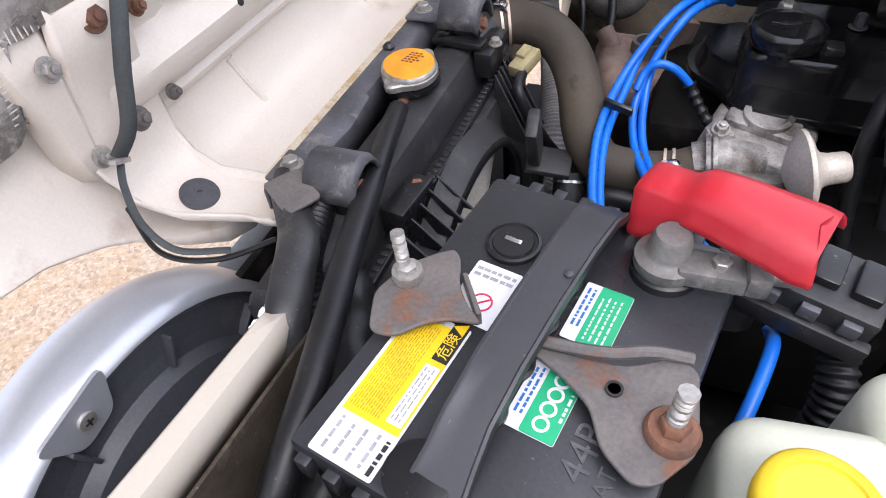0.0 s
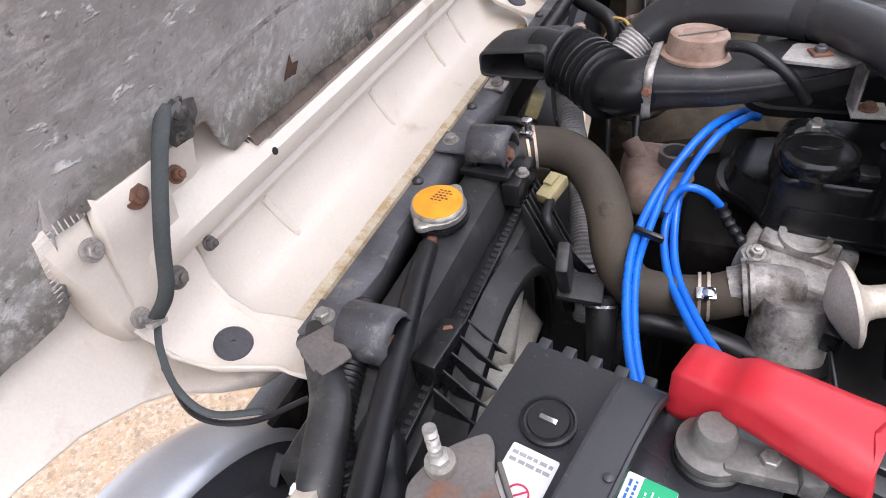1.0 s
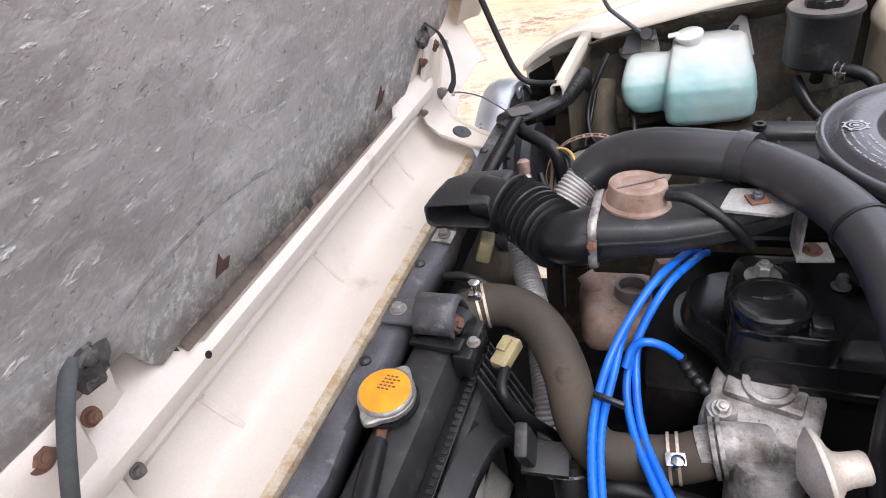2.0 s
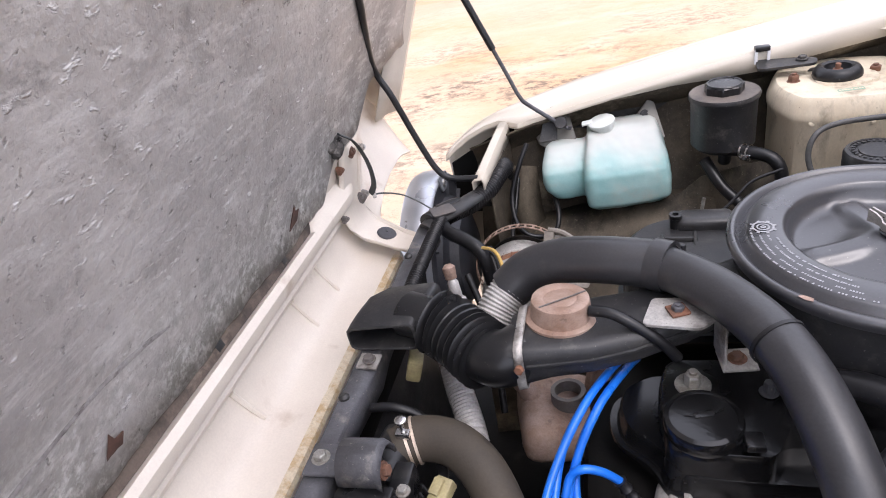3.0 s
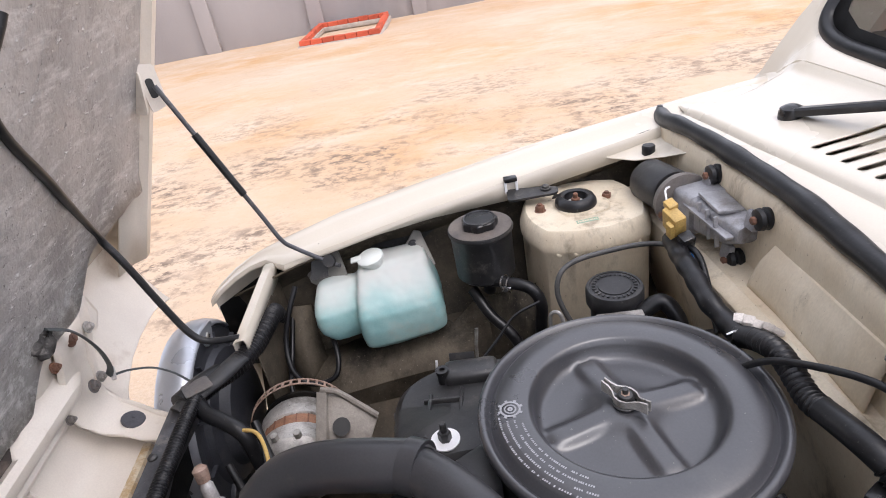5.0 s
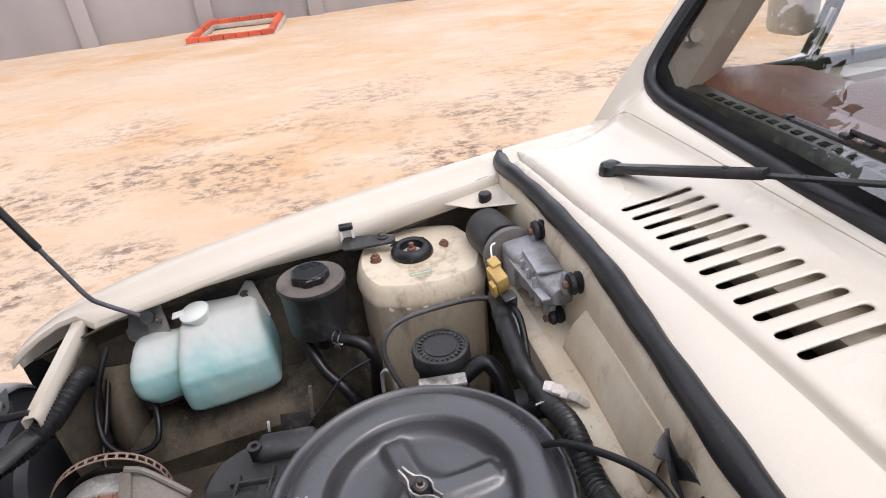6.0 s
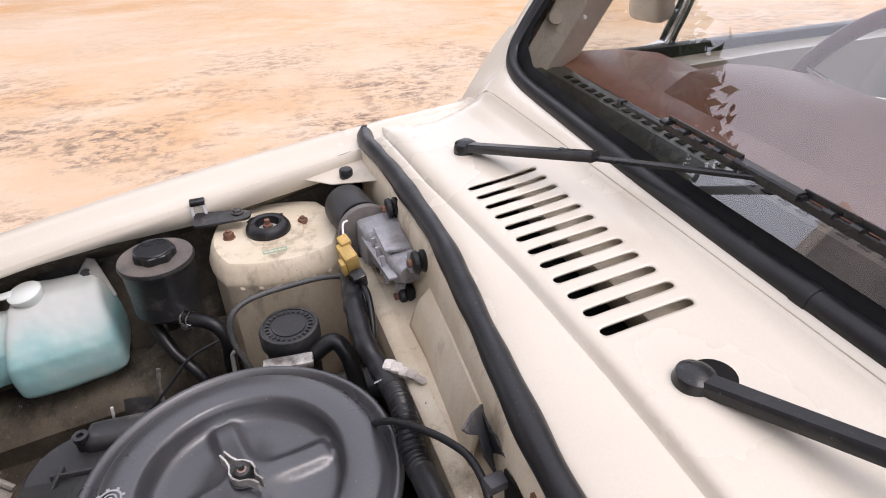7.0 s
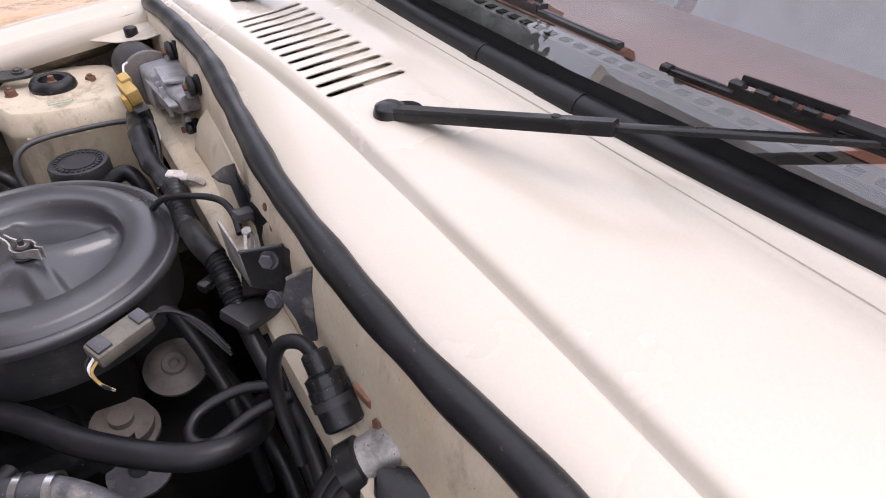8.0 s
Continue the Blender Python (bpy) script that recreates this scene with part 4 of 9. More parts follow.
rows = []
for k in range(41):
    y = -0.35 + 0.70 * k / 40
    w = 0.0012 * noise.noise((y * 30, 4, 0))
    rows.append([(0.015, y, 0.7945), (0.016 + w, y, 0.7972 + w), (0.021 + w, y, 0.7968), (0.0265 + w, y, 0.7952 + w), (0.0285, y, 0.789)])
loft(bm, rows)
part("edge_strip", bm, TAN_EDGE, bonnet, "worn yellowish sealed edge")
for side in (-1, 1):
    part("panel_seam", tube(B(), [(-0.052, side * 0.282, 0.852), (-0.047, side * 0.298, 0.836), (-0.041, side * 0.322, 0.815), (-0.034, side * 0.330, 0.8065), (-0.020, side * 0.334, 0.8025)], 0.0009, 6, 6), RUST_GAP, bonnet, "thin rusty panel seam")
    part("panel_seam", tube(B(), [(-0.085, side * 0.415, 0.858), (-0.07, side * 0.43, 0.85), (-0.062, side * 0.40, 0.835), (-0.05, side * 0.37, 0.822)], 0.0009, 6, 6), RUST_GAP, bonnet)
    part("corner_fold", loft(B(), [[(-0.088, side * y, 0.985), (-0.050, side * (y + 0.004), 0.98), (-0.045, side * (y + 0.010), 0.935), (-0.070, side * (y + 0.014), 0.885)] for y in (0.475, 0.480)]), CREAM_IN, bonnet)
# outer skin
bm = B()
rows = []
for y in (-0.68, -0.62, -0.3, 0, 0.3, 0.62, 0.68):
    dip = 0.02 if abs(y) > 0.65 else 0
    rows.append([(pad_x(z) - 0.05 + dip, y, z) for z in (0.9, 1.1, 1.4, 1.78)])
thicken(part("outer_skin", loft(bm, rows), CREAM, bonnet, "cream outer skin"), 0.002, 0)
for side in (-1, 1):
    bm = B()
    rows = []
    for z in (0.93, 1.0, 1.1, 1.2, 1.35, 1.5, 1.77):
        x = pad_x(z)
        rows.append([(x - 0.04, side * 0.685, z), (x - 0.012, side * 0.682, z), (x + 0.012, side * 0.668, z), (x + 0.012, side * 0.652, z), (x - 0.003, side * 0.640, z), (x - 0.014, side * 0.60, z)])
    thicken(part("side_rail", loft(bm, rows), CREAM_IN, bonnet, "cream folded side rail of the bonnet"), 0.003, 0)
# lining with a ragged lower edge
bm = B()
rows = []
for i in range(161):
    y = -0.64 + 1.275 * i / 160
    zl = 0.934 + 0.006 * noise.noise((y * 9, 0.3, 0)) + 0.005 * noise.noise((y * 40, 1.3, 0))
    zl += 0.050 * smoothstep((-0.255 - y) / 0.04) - 0.066 * smoothstep((-0.428 - y) / 0.006)
    zl += 0.050 * smoothstep((y - 0.27) / 0.04) + 0.065 * smoothstep((y - 0.40) / 0.05)
    col = []
    for k in range(13):
        z = zl + (1.76 - zl) * (k / 12) ** 1.3
        col.append((pad_x(z) + 0.006 * (k == 0) + 0.004 * noise.noise((y * 5, z * 5, 7)) + 0.0015 * noise.noise((y * 25, z * 25, 2)), y, z))
    rows.append(col)
thicken(part("lining", loft(bm, rows), GREY_PAD, bonnet, "mottled grey metal-faced bonnet lining with a frayed edge"), 0.006, 0)

# rusty gap between the lining and the nose panel's ridge
bm = B()
rows = []
for k in range(61):
    y = -0.232 + 0.49 * k / 60
    w = 0.003 * noise.noise((y * 35, 2, 0))
    rows.append([(-0.0335, y, 0.9195 + w * 0.3), (-0.0350, y, 0.9255 + w), (-0.0385, y, 0.935), (-0.043, y, 0.948)])
part("gap_band", loft(bm, rows), RUST_GAP, bonnet, "rust-brown strip showing below the lining")
# ---- windscreen and cabin ----
screen = thing("windscreen", (1.1, 0, 1.1), "raked windscreen in a thick black rubber seal", "windscreen")
ws_up = Vector((0.545, 0, 0.838)).normalized()


def ws_pt(y, s):
    """A point of the glass: across the car and up the slope."""
    bow = 0.034 * (y / 0.69) ** 2
    return Vector((1.078 + bow, y, 1.085 + 0.006 * (y / 0.69) ** 2)) + ws_up * s


seal_pts = [ws_pt(y, 0) for y in (-0.66, -0.4, -0.1, 0.2, 0.45, 0.60)] + [ws_pt(0.668, 0.02), ws_pt(0.685, 0.07), ws_pt(0.675, 0.2), ws_pt(0.655, 0.4), ws_pt(0.64, 0.52)]
part("rubber_seal", tube(B(), seal_pts, 0.0128, 12, 8), SEAL, screen, "thick black rubber screen seal")
LIP = mat("matt_black_rubber_lip", (0.006, 0.006, 0.006), (0.009, 0.009, 0.009), 0.75, scale=30, spec=0.1)
lip_in = Vector((-0.838, 0, 0.545)) * 0.003
lip_line = [((y, 0.0), (y, 0.024)) for y in (-0.66, -0.4, -0.1, 0.2, 0.45)] + [((0.60, 0.0), (0.592, 0.028)), ((0.668, 0.02), (0.640, 0.046)), ((0.685, 0.07), (0.657, 0.078)), ((0.675, 0.2), (0.650, 0.2)), ((0.655, 0.4), (0.632, 0.4)), ((0.64, 0.52), (0.617, 0.52))]
thicken(part("seal_lip", loft(B(), [[ws_pt(*a) + lip_in, ws_pt(*b) + lip_in * 0.7] for a, b in lip_line]), LIP, screen, "matt black inner lip of the seal"), 0.0012, 0)
GLASS = bpy.data.materials.new("screen_glass")
GLASS.use_nodes = True
gt = GLASS.node_tree
gt.nodes.remove(gt.nodes["Principled BSDF"])
clear, shine, fres, mixg = (gt.nodes.new("ShaderNode" + k) for k in ("BsdfTransparent", "BsdfGlossy", "Fresnel", "MixShader"))
clear.inputs["Color"].default_value = (0.95, 0.97, 0.96, 1)
shine.inputs["Roughness"].default_value = 0.01
fres.inputs["IOR"].default_value = 2.55
gt.links.new(fres.outputs["Fac"], mixg.inputs["Fac"])
gt.links.new(clear.outputs["BSDF"], mixg.inputs[1])
gt.links.new(shine.outputs["BSDF"], mixg.inputs[2])
gt.links.new(mixg.outputs["Shader"], gt.nodes["Material Output"].inputs["Surface"])
rows = [[ws_pt(y, s) for s in (0.0, 0.15, 0.3, 0.45, 0.6)] for y in (-0.67, -0.5, -0.3, -0.1, 0.1, 0.3, 0.5, 0.67)]
pane = part("glass_pane", loft(B(), rows), GLASS, screen, "clear glass reflecting the sky")
pane.visible_shadow = False
if pane.data.polygons[0].normal.x > 0:
    pane.data.flip_normals()


# ---- battery corner ----
bat_m = pose(0.3035, -0.457, 0.872, 0, 0, -9.5)


def on_battery(bm):
    bm.transform(bat_m)
    return bm


battery = thing("battery", bat_m @ Vector((0, 0, -0.2)), "black car battery with a strap handle and coloured labels", "battery")
bm = box(B(), (0, 0.006, -0.1), (0.152, 0.206, 0.196), bevel=0.004)
part("case", on_battery(bm), BLACK, battery)
bm = box(B(), (0, 0.006, -0.010), (0.158, 0.212, 0.02), bevel=0.004)
for i in range(9):
    for y, z, h in ((0.112, -0.008, 0.016), (-0.1, -0.012, 0.014)):
        part("rib", on_battery(box(B(), (-0.068 + 0.017 * i, y, z), (0.008, 0.01, h), bevel=0.001)), BATT, battery)
part("cover", on_battery(bm), BATT, battery, "satin black battery cover")
for i in range(6):
    bm = lathe(B(), [(0.0125, 0.0), (0.0125, 0.0034), (0.0112, 0.0042), (0.0105, 0.0032), (0.002, 0.0032)], pose(-0.005, -0.072 + 0.0295 * i, 0.0), 24)
    part("vent_cap", on_battery(bm), BLACK, battery)
bm = lathe(B(), [(0.0165, 0.0), (0.0165, 0.003), (0.0148, 0.0036), (0.0142, 0.0024), (0.0125, 0.0022), (0.0118, 0.0034), (0.001, 0.0036)], pose(-0.0405, 0.060, 0.0), 32)
ind = part("charge_indicator", on_battery(bm), BLACK, battery, "round charge indicator with a clear window")
bm = box(B(), (-0.0405, 0.060, 0.0042), (0.011, 0.0035, 0.0012), bevel=0.0005)
part("indicator_slot", on_battery(bm), CHROME, ind)
bm = lathe(B(), [(0.0165, 0.0), (0.0165, 0.003), (0.0148, 0.0036), (0.001, 0.0036)], pose(-0.014, -0.084, 0.0), 32)
part("handle_boss", on_battery(bm), BLACK, battery)
# strap handle
bm = B()
rows = []
for y, z, w in ((-0.094, 0.001, 0.017), (-0.086, 0.003, 0.017), (-0.074, 0.010, 0.0155), (-0.058, 0.021, 0.0145), (-0.03, 0.029, 0.0145), (0.01, 0.032, 0.0145), (0.05, 0.031, 0.0145), (0.078, 0.027, 0.015), (0.094, 0.020, 0.016), (0.104, 0.008, 0.016), (0.107, -0.004, 0.016)):
    cx = -0.004 + 0.006 * (y + 0.09) / 0.2
    w *= 0.87
    rows.append([(cx - w, y, z - 0.003), (cx - w + 0.0006, y, z), (cx - w + 0.0022, y, z + 0.0004), (cx - w + 0.0032, y, z - 0.0006), (cx, y, z - 0.0003), (cx + w - 0.0032, y, z - 0.0006), (cx + w - 0.0022, y, z + 0.0004), (cx + w - 0.0006, y, z), (cx + w, y, z - 0.005)])
h = part("handle", on_battery(loft(bm, rows)), HANDLE, battery, "grey-black flexible strap handle")
thicken(h, 0.003, -1)
bm = lathe(B(), [(0.0025, 0), (0.0025, 0.001), (0.001, 0.0018)], pose(0.006, 0.028, 0.0315), 10)
part("handle_stud", on_battery(bm), HANDLE, h)
# labels on the cover
z0 = 0.0006


def sticker(name, cx, cy, w, h, material, parent, label="", z=z0, r=0.0015):
    o = round_outline([(cx - w / 2, cy - h / 2), (cx + w / 2, cy - h / 2), (cx + w / 2, cy + h / 2), (cx - w / 2, cy + h / 2)], r, 3)
    return part(name, on_battery(plate(B(), o, pose(0, 0, z), 0.0004)), material, parent, label)


def writing(name, body, size, m, material, parent, label=""):
    cu = bpy.data.curves.new(name, "FONT")
    cu.body, cu.size, cu.align_x, cu.align_y, cu.extrude = body, size, "CENTER", "CENTER", 0.0001
    cu.materials.append(material)
    me_ob = bpy.data.objects.new(name, cu)
    scene.collection.objects.link(me_ob)
    bpy.context.view_layer.update()
    me = bpy.data.meshes.new_from_object(me_ob.evaluated_get(bpy.context.evaluated_depsgraph_get()))
    bpy.data.objects.remove(me_ob)
    b = B()
    b.from_mesh(me)
    bpy.data.meshes.remove(me)
    b.transform(m)
    return part(name, b, material, parent, label, smooth=False)


lab = sticker("warning_label", -0.049, -0.052, 0.036, 0.092, LABEL_W, battery, "white and yellow warning label")
sticker("yellow_panel", -0.0485, -0.042, 0.0325, 0.064, LABEL_Y, lab, "", z0 + 0.0005, 0.0003)
sticker("white_box", -0.0375, -0.052, 0.0085, 0.036, LABEL_W, lab, "", z0 + 0.0010, 0.0003)
sticker("black_mark", -0.0365, -0.0175, 0.0088, 0.026, INK, lab, "", z0 + 0.0010, 0.0003)
rng = random.Random(4)


def text_bars(parent, m, x0, x1, y0, y1, rows_n, material, thick=0.45, name="print_line"):
    """Print too small to read: short bars in lines."""
    b = B()
    dy = (y1 - y0) / rows_n
    for r_ in range(rows_n):
        x = x0
        while x < x1:
            w = min(rng.uniform(0.0012, 0.005), x1 - x)
            if w > 0.0008:
                y = y0 + dy * (r_ + 0.5)
                vs = [b.verts.new(m @ Vector(c)) for c in ((x, y - dy * thick / 2, 0), (x + w, y - dy * thick / 2, 0), (x + w, y + dy * thick / 2, 0), (x, y + dy * thick / 2, 0))]
                b.faces.new(vs)
            x += w + rng.uniform(0.0006, 0.0014)
    ob = part(name, b, material, parent, smooth=False)
    ob["kind"] = "stuff"
    return ob


INK_F = mat("faint_brown_print", (0.45, 0.30, 0.03), None, 0.5)
INK_G = mat("grey_print", (0.35, 0.35, 0.37), None, 0.5)
up90 = pose(0, 0, 0, 0, 0, 90)
text_bars(lab, bat_m @ pose(0, 0, z0 + 0.0013) @ up90, -0.071, -0.013, 0.045, 0.063, 12, INK_F, 0.3)
text_bars(lab, bat_m @ pose(0, 0, z0 + 0.0018) @ up90, -0.068, -0.036, 0.0345, 0.041, 3, INK_G, 0.35)
text_bars(lab, bat_m @ pose(0, 0, z0 + 0.0013) @ up90, -0.095, -0.077, 0.036, 0.064, 4, INK_G, 0.25)
text_bars(lab, bat_m @ pose(0, 0, z0 + 0.0013) @ up90, -0.096, -0.078, 0.0325, 0.0355, 1, INK, 0.8)
lab2 = sticker("safety_label", -0.038, 0.019, 0.028, 0.042, LABEL_W, battery, "white label with a red prohibition ring")
bm = lathe(B(), [(0.0062, 0), (0.0062, 0.0004), (0.0052, 0.0004), (0.0052, 0)], pose(-0.036, 0.013, z0 + 0.0005), 28, close=False)
box(bm, (-0.036, 0.013, z0 + 0.0008), (0.011, 0.001, 0.0003), rot=(0, 0, 45))
part("prohibition_ring", on_battery(bm), INK_R, lab2, "red ring with a bar")
text_bars(lab2, bat_m @ pose(0, 0, z0 + 0.0008), -0.050, -0.026, 0.028, 0.037, 2, INK_G, 0.5)
g1 = sticker("eco_label", 0.022, 0.033, 0.026, 0.040, LABEL_W, battery, "white and green printed label")
sticker("green_panel", 0.0262, 0.033, 0.0172, 0.0395, LABEL_G, g1, "", z0 + 0.0005, 0.0012)
text_bars(g1, bat_m @ pose(0, 0, z0 + 0.0010) @ up90, 0.016, 0.047, -0.032, -0.019, 4, LABEL_W, 0.3)
text_bars(g1, bat_m @ pose(0, 0, z0 + 0.0009) @ up90, 0.022, 0.049, -0.0165, -0.0105, 2, INK_B, 0.45)
g2 = sticker("eco_label", 0.0185, -0.024, 0.026, 0.040, LABEL_W, battery, "white and green label with a row of rings")
sticker("green_panel", 0.0227, -0.024, 0.0172, 0.0395, LABEL_G, g2, "", z0 + 0.0005, 0.0012)
for k in range(4):
    bm = B()
    lathe(bm, [(0.0042, 0), (0.0042, 0.0004), (0.0028, 0.0004), (0.0028, 0)], bat_m @ pose(0.0222, -0.0365 + 0.0084 * k, z0 + 0.0009), 20, close=False)
    part("printed_ring", bm, LABEL_W, g2)
text_bars(g2, bat_m @ pose(0, 0, z0 + 0.0010) @ up90, -0.032, -0.016, -0.0305, -0.0285, 1, LABEL_W, 0.7)
text_bars(g2, bat_m @ pose(0, 0, z0 + 0.0009) @ up90, -0.036, -0.008, -0.013, -0.007, 2, INK_B, 0.45)
writing("danger_mark", "\u5371\u967a", 0.0082, bat_m @ pose(-0.0365, -0.0205, z0 + 0.0016, 0, 0, 90), LABEL_Y, lab, "yellow warning characters")
tri_m = bat_m @ pose(-0.0365, -0.0082, z0 + 0.0013, 0, 0, 90)
part("warning_triangle", plate(B(), [(-0.0042, -0.0032), (0.0042, -0.0032), (0.0, 0.0042)], tri_m, 0.0004), LABEL_Y, lab, "yellow warning triangle")
writing("type_mark", "44B", 0.019, bat_m @ pose(0.0446, -0.039, 0.0006, 0, 0, 90), GREY_STEEL, battery, "moulded type mark")
writing("type_mark", "BAT", 0.011, bat_m @ pose(0.0575, -0.051, 0.0006, 0, 0, 90), GREY_STEEL, battery, "moulded type mark")
# positive post and its clamp
post = thing("battery_terminal", (0.358, -0.386, 0.872), "dull lead battery terminal clamp on its post", "terminal")
m = pose(0.358, -0.386, 0.872)
part("post_collar", lathe(B(), [(0.0185, 0), (0.0185, 0.005), (0.016, 0.007), (0.010, 0.007)], m, 28), BLACK, post)
LEAD = mat("oxidised_lead", (0.20, 0.19, 0.175), (0.12, 0.115, 0.11), 0.5, metal=0.25, scale=30, spots=(0.32, 0.31, 0.29), spot_scale=40, spot_at=(0.55, 0.7), bump=0.2, rug=0.65)
bm = lathe(B(), [(0.0165, 0.006), (0.0175, 0.008), (0.0175, 0.014), (0.0125, 0.016), (0.0110, 0.018), (0.0104, 0.028), (0.0088, 0.0305), (0.001, 0.031)], m, 32)
box(bm, (0.381, -0.389, 0.884), (0.036, 0.020, 0.012), rot=(0, 0, 4), bevel=0.003)
box(bm, (0.402, -0.386, 0.887), (0.012, 0.026, 0.015), rot=(0, 0, 4), bevel=0.003)
part("clamp", bm, LEAD, post, "greyed lead clamp")
part("clamp_strap", box(B(), (0.412, -0.378, 0.880), (0.03, 0.012, 0.008), rot=(0, 12, 20), bevel=0.002), LEAD, post)
bolt(post, (0.384, -0.389, 0.890), (0, 0, 1), 0.005, 0.004)


# hold-down wedges
def wedge(name, outline, z, bolt_at, tip, seat_label):
    t = thing(name, (*bolt_at, z), seat_label, "bracket", "battery hold-down wedges")
    bm = B()
    ob = part("wedge_plate", plate(bm, round_outline(outline, 0.006, 4), pose(0, 0, z), 0.003), RUST, t)
    rounded(ob, 0.001)
    return t


w1 = wedge("hold_down_wedge", [(0.2237, -0.4803), (0.2150, -0.4558), (0.2235, -0.4337), (0.2354, -0.421), (0.246, -0.413), (0.2522, -0.4201), (0.2570, -0.436), (0.2663, -0.449), (0.2788, -0.4581), (0.2618, -0.4600), (0.2494, -0.4665), (0.2377, -0.4792)], 0.880, (0.229, -0.440), 0.897, "rust-stained steel wedge clamping the battery, threaded stud through it")
bm = lathe(B(), [(0.0058, 0), (0.0058, 0.004), (0.005, 0.0045)], pose(0.229, -0.441, 0.889), 6)
lathe(bm, [(0.0085, 0), (0.009, 0.002), (0.0085, 0.006)], pose(0.229, -0.441, 0.883), 20)
part("nut", bm, ZINC, w1)
part("threaded_stud", tube(B(), [(0.229, -0.441, 0.86), (0.227, -0.440, 0.895), (0.2255, -0.4385, 0.914)], 0.0036, 10, 30, lambda s: 0.0036 + 0.0004 * math.sin(s * 5000)), ZINC, w1, "threaded steel stud")
bm = box(B(), (0.2655, -0.440, 0.876), (0.003, 0.03, 0.012), rot=(0, 0, 35), bevel=0.001)
part("wedge_lip", bm, RUST, w1)
w2 = wedge("hold_down_wedge", [(0.298, -0.462), (0.312, -0.462), (0.330, -0.462), (0.350, -0.460), (0.372, -0.447), (0.382, -0.452), (0.386, -0.492), (0.372, -0.512), (0.362, -0.515), (0.347, -0.504), (0.338, -0.485), (0.322, -0.474)], 0.880, (0.374, -0.486), 0.91, "rust-stained steel wedge clamping the battery, orange nut on its stud")
bm = lathe(B(), [(0.012, 0), (0.0122, 0.002), (0.0105, 0.005), (0.008, 0.005)], pose(0.374, -0.487, 0.883), 24)
lathe(bm, [(0.0068, 0.004), (0.0068, 0.010), (0.006, 0.011)], pose(0.374, -0.487, 0.883), 6)
part("nut", bm, RUST_RED, w2, "orange-brown rusted nut")
part("threaded_stud", tube(B(), [(0.374, -0.487, 0.86), (0.374, -0.486, 0.895), (0.375, -0.484, 0.913)], 0.0042, 10, 30, lambda s: 0.0042 + 0.0004 * math.sin(s * 5000)), ZINC, w2, "threaded steel stud")
bm = tube(B(), [(0.293, -0.459, 0.883), (0.316, -0.461, 0.887), (0.340, -0.459, 0.888), (0.36, -0.451, 0.887), (0.378, -0.447, 0.884)], 0.0032, 8, 6)
part("rolled_edge", bm, RUST, w2)
bm = lathe(B(), [(0.0042, 0), (0.0042, 0.0012), (0.003, 0.0012), (0.003, 0.0)], pose(0.347, -0.474, 0.8832), 16, close=False)
part("punched_hole", lathe(bm, [(0.003, 0.0002), (0.0005, 0.0002)], pose(0.347, -0.474, 0.8832), 16), INK, w2, "small punched hole")

# red cover over the cable end
rc = pose(0.390, -0.372, 0.909, 4, 0, -18)
rows = []
for x, w, h, low in ((-0.056, 0.011, 0.0, -0.028), (-0.0545, 0.0135, 0.006, -0.030), (-0.049, 0.0145, 0.0085, -0.030), (-0.038, 0.0145, 0.009, -0.026), (-0.031, 0.0145, 0.0095, -0.018), (-0.0265, 0.0155, 0.014, -0.004), (-0.022, 0.0165, 0.0175, -0.004), (-0.010, 0.0180, 0.018, -0.004), (0.004, 0.0195, 0.0165, -0.004), (0.018, 0.0215, 0.015, -0.004), (0.030, 0.0235, 0.0135, -0.004), (0.037, 0.0225, 0.0125, -0.004), (0.040, 0.0222, 0.012, -0.004)):
    back = 0.009 if x > 0.039 else 0.0
    sec = [(-w - 0.0015, low), (-w, low + 0.003), (-w * 0.92, h * 0.45), (-w * 0.78, h * 0.80), (-w * 0.40, h), (0.0, h * 1.02), (w * 0.40, h * 0.96), (w * 0.78, h * 0.74), (w * 0.92, h * 0.4), (w, low + 0.003), (w + 0.0015, low)]
    rows.append([rc @ Vector((x - back * (1 - min(1.0, abs(y) / w)) ** 0.8 + 0.001 * noise.noise((x * 40, y * 40, 1)), y, z + 0.0008 * noise.noise((x * 60, y * 60, 4)))) for y, z in sec])
red = solo("terminal_cover", loft(B(), rows), RED, rc.translation, "bright red soft plastic terminal cover with a stepped top", "terminal cover", angle=60)
thicken(red, 0.002, -1)
# fusible link block below it
fb = thing("fusible_link_block", (0.435, -0.345, 0.80), "black plastic fusible link block with clips", "fuse block")
fm = pose(0.441, -0.352, 0.850, 6, 4, -14)


def on_block(bm):
    bm.transform(fm)
    return bm


part("body", on_block(box(B(), (0, 0, 0), (0.066, 0.042, 0.03), bevel=0.003)), DUSTY, fb)
for i in range(3):
    part("clip", on_block(box(B(), (-0.021 + 0.021 * i, 0.003, 0.017), (0.015, 0.026, 0.008), bevel=0.002)), BLACK, fb)
    part("terminal", on_block(box(B(), (-0.021 + 0.021 * i, -0.022, 0.006), (0.01, 0.006, 0.01), bevel=0.001)), GREY_STEEL, fb)
part("lip", on_block(box(B(), (0.0, -0.024, -0.008), (0.07, 0.008, 0.016), bevel=0.002)), DUSTY, fb)
bm = corrugated(B(), [(0.462, -0.365, 0.82), (0.466, -0.385, 0.80), (0.462, -0.40, 0.76), (0.45, -0.40, 0.66)], 0.012, 0.006, 0.002)
part("conduit", bm, RUBBER, fb, "black corrugated conduit")
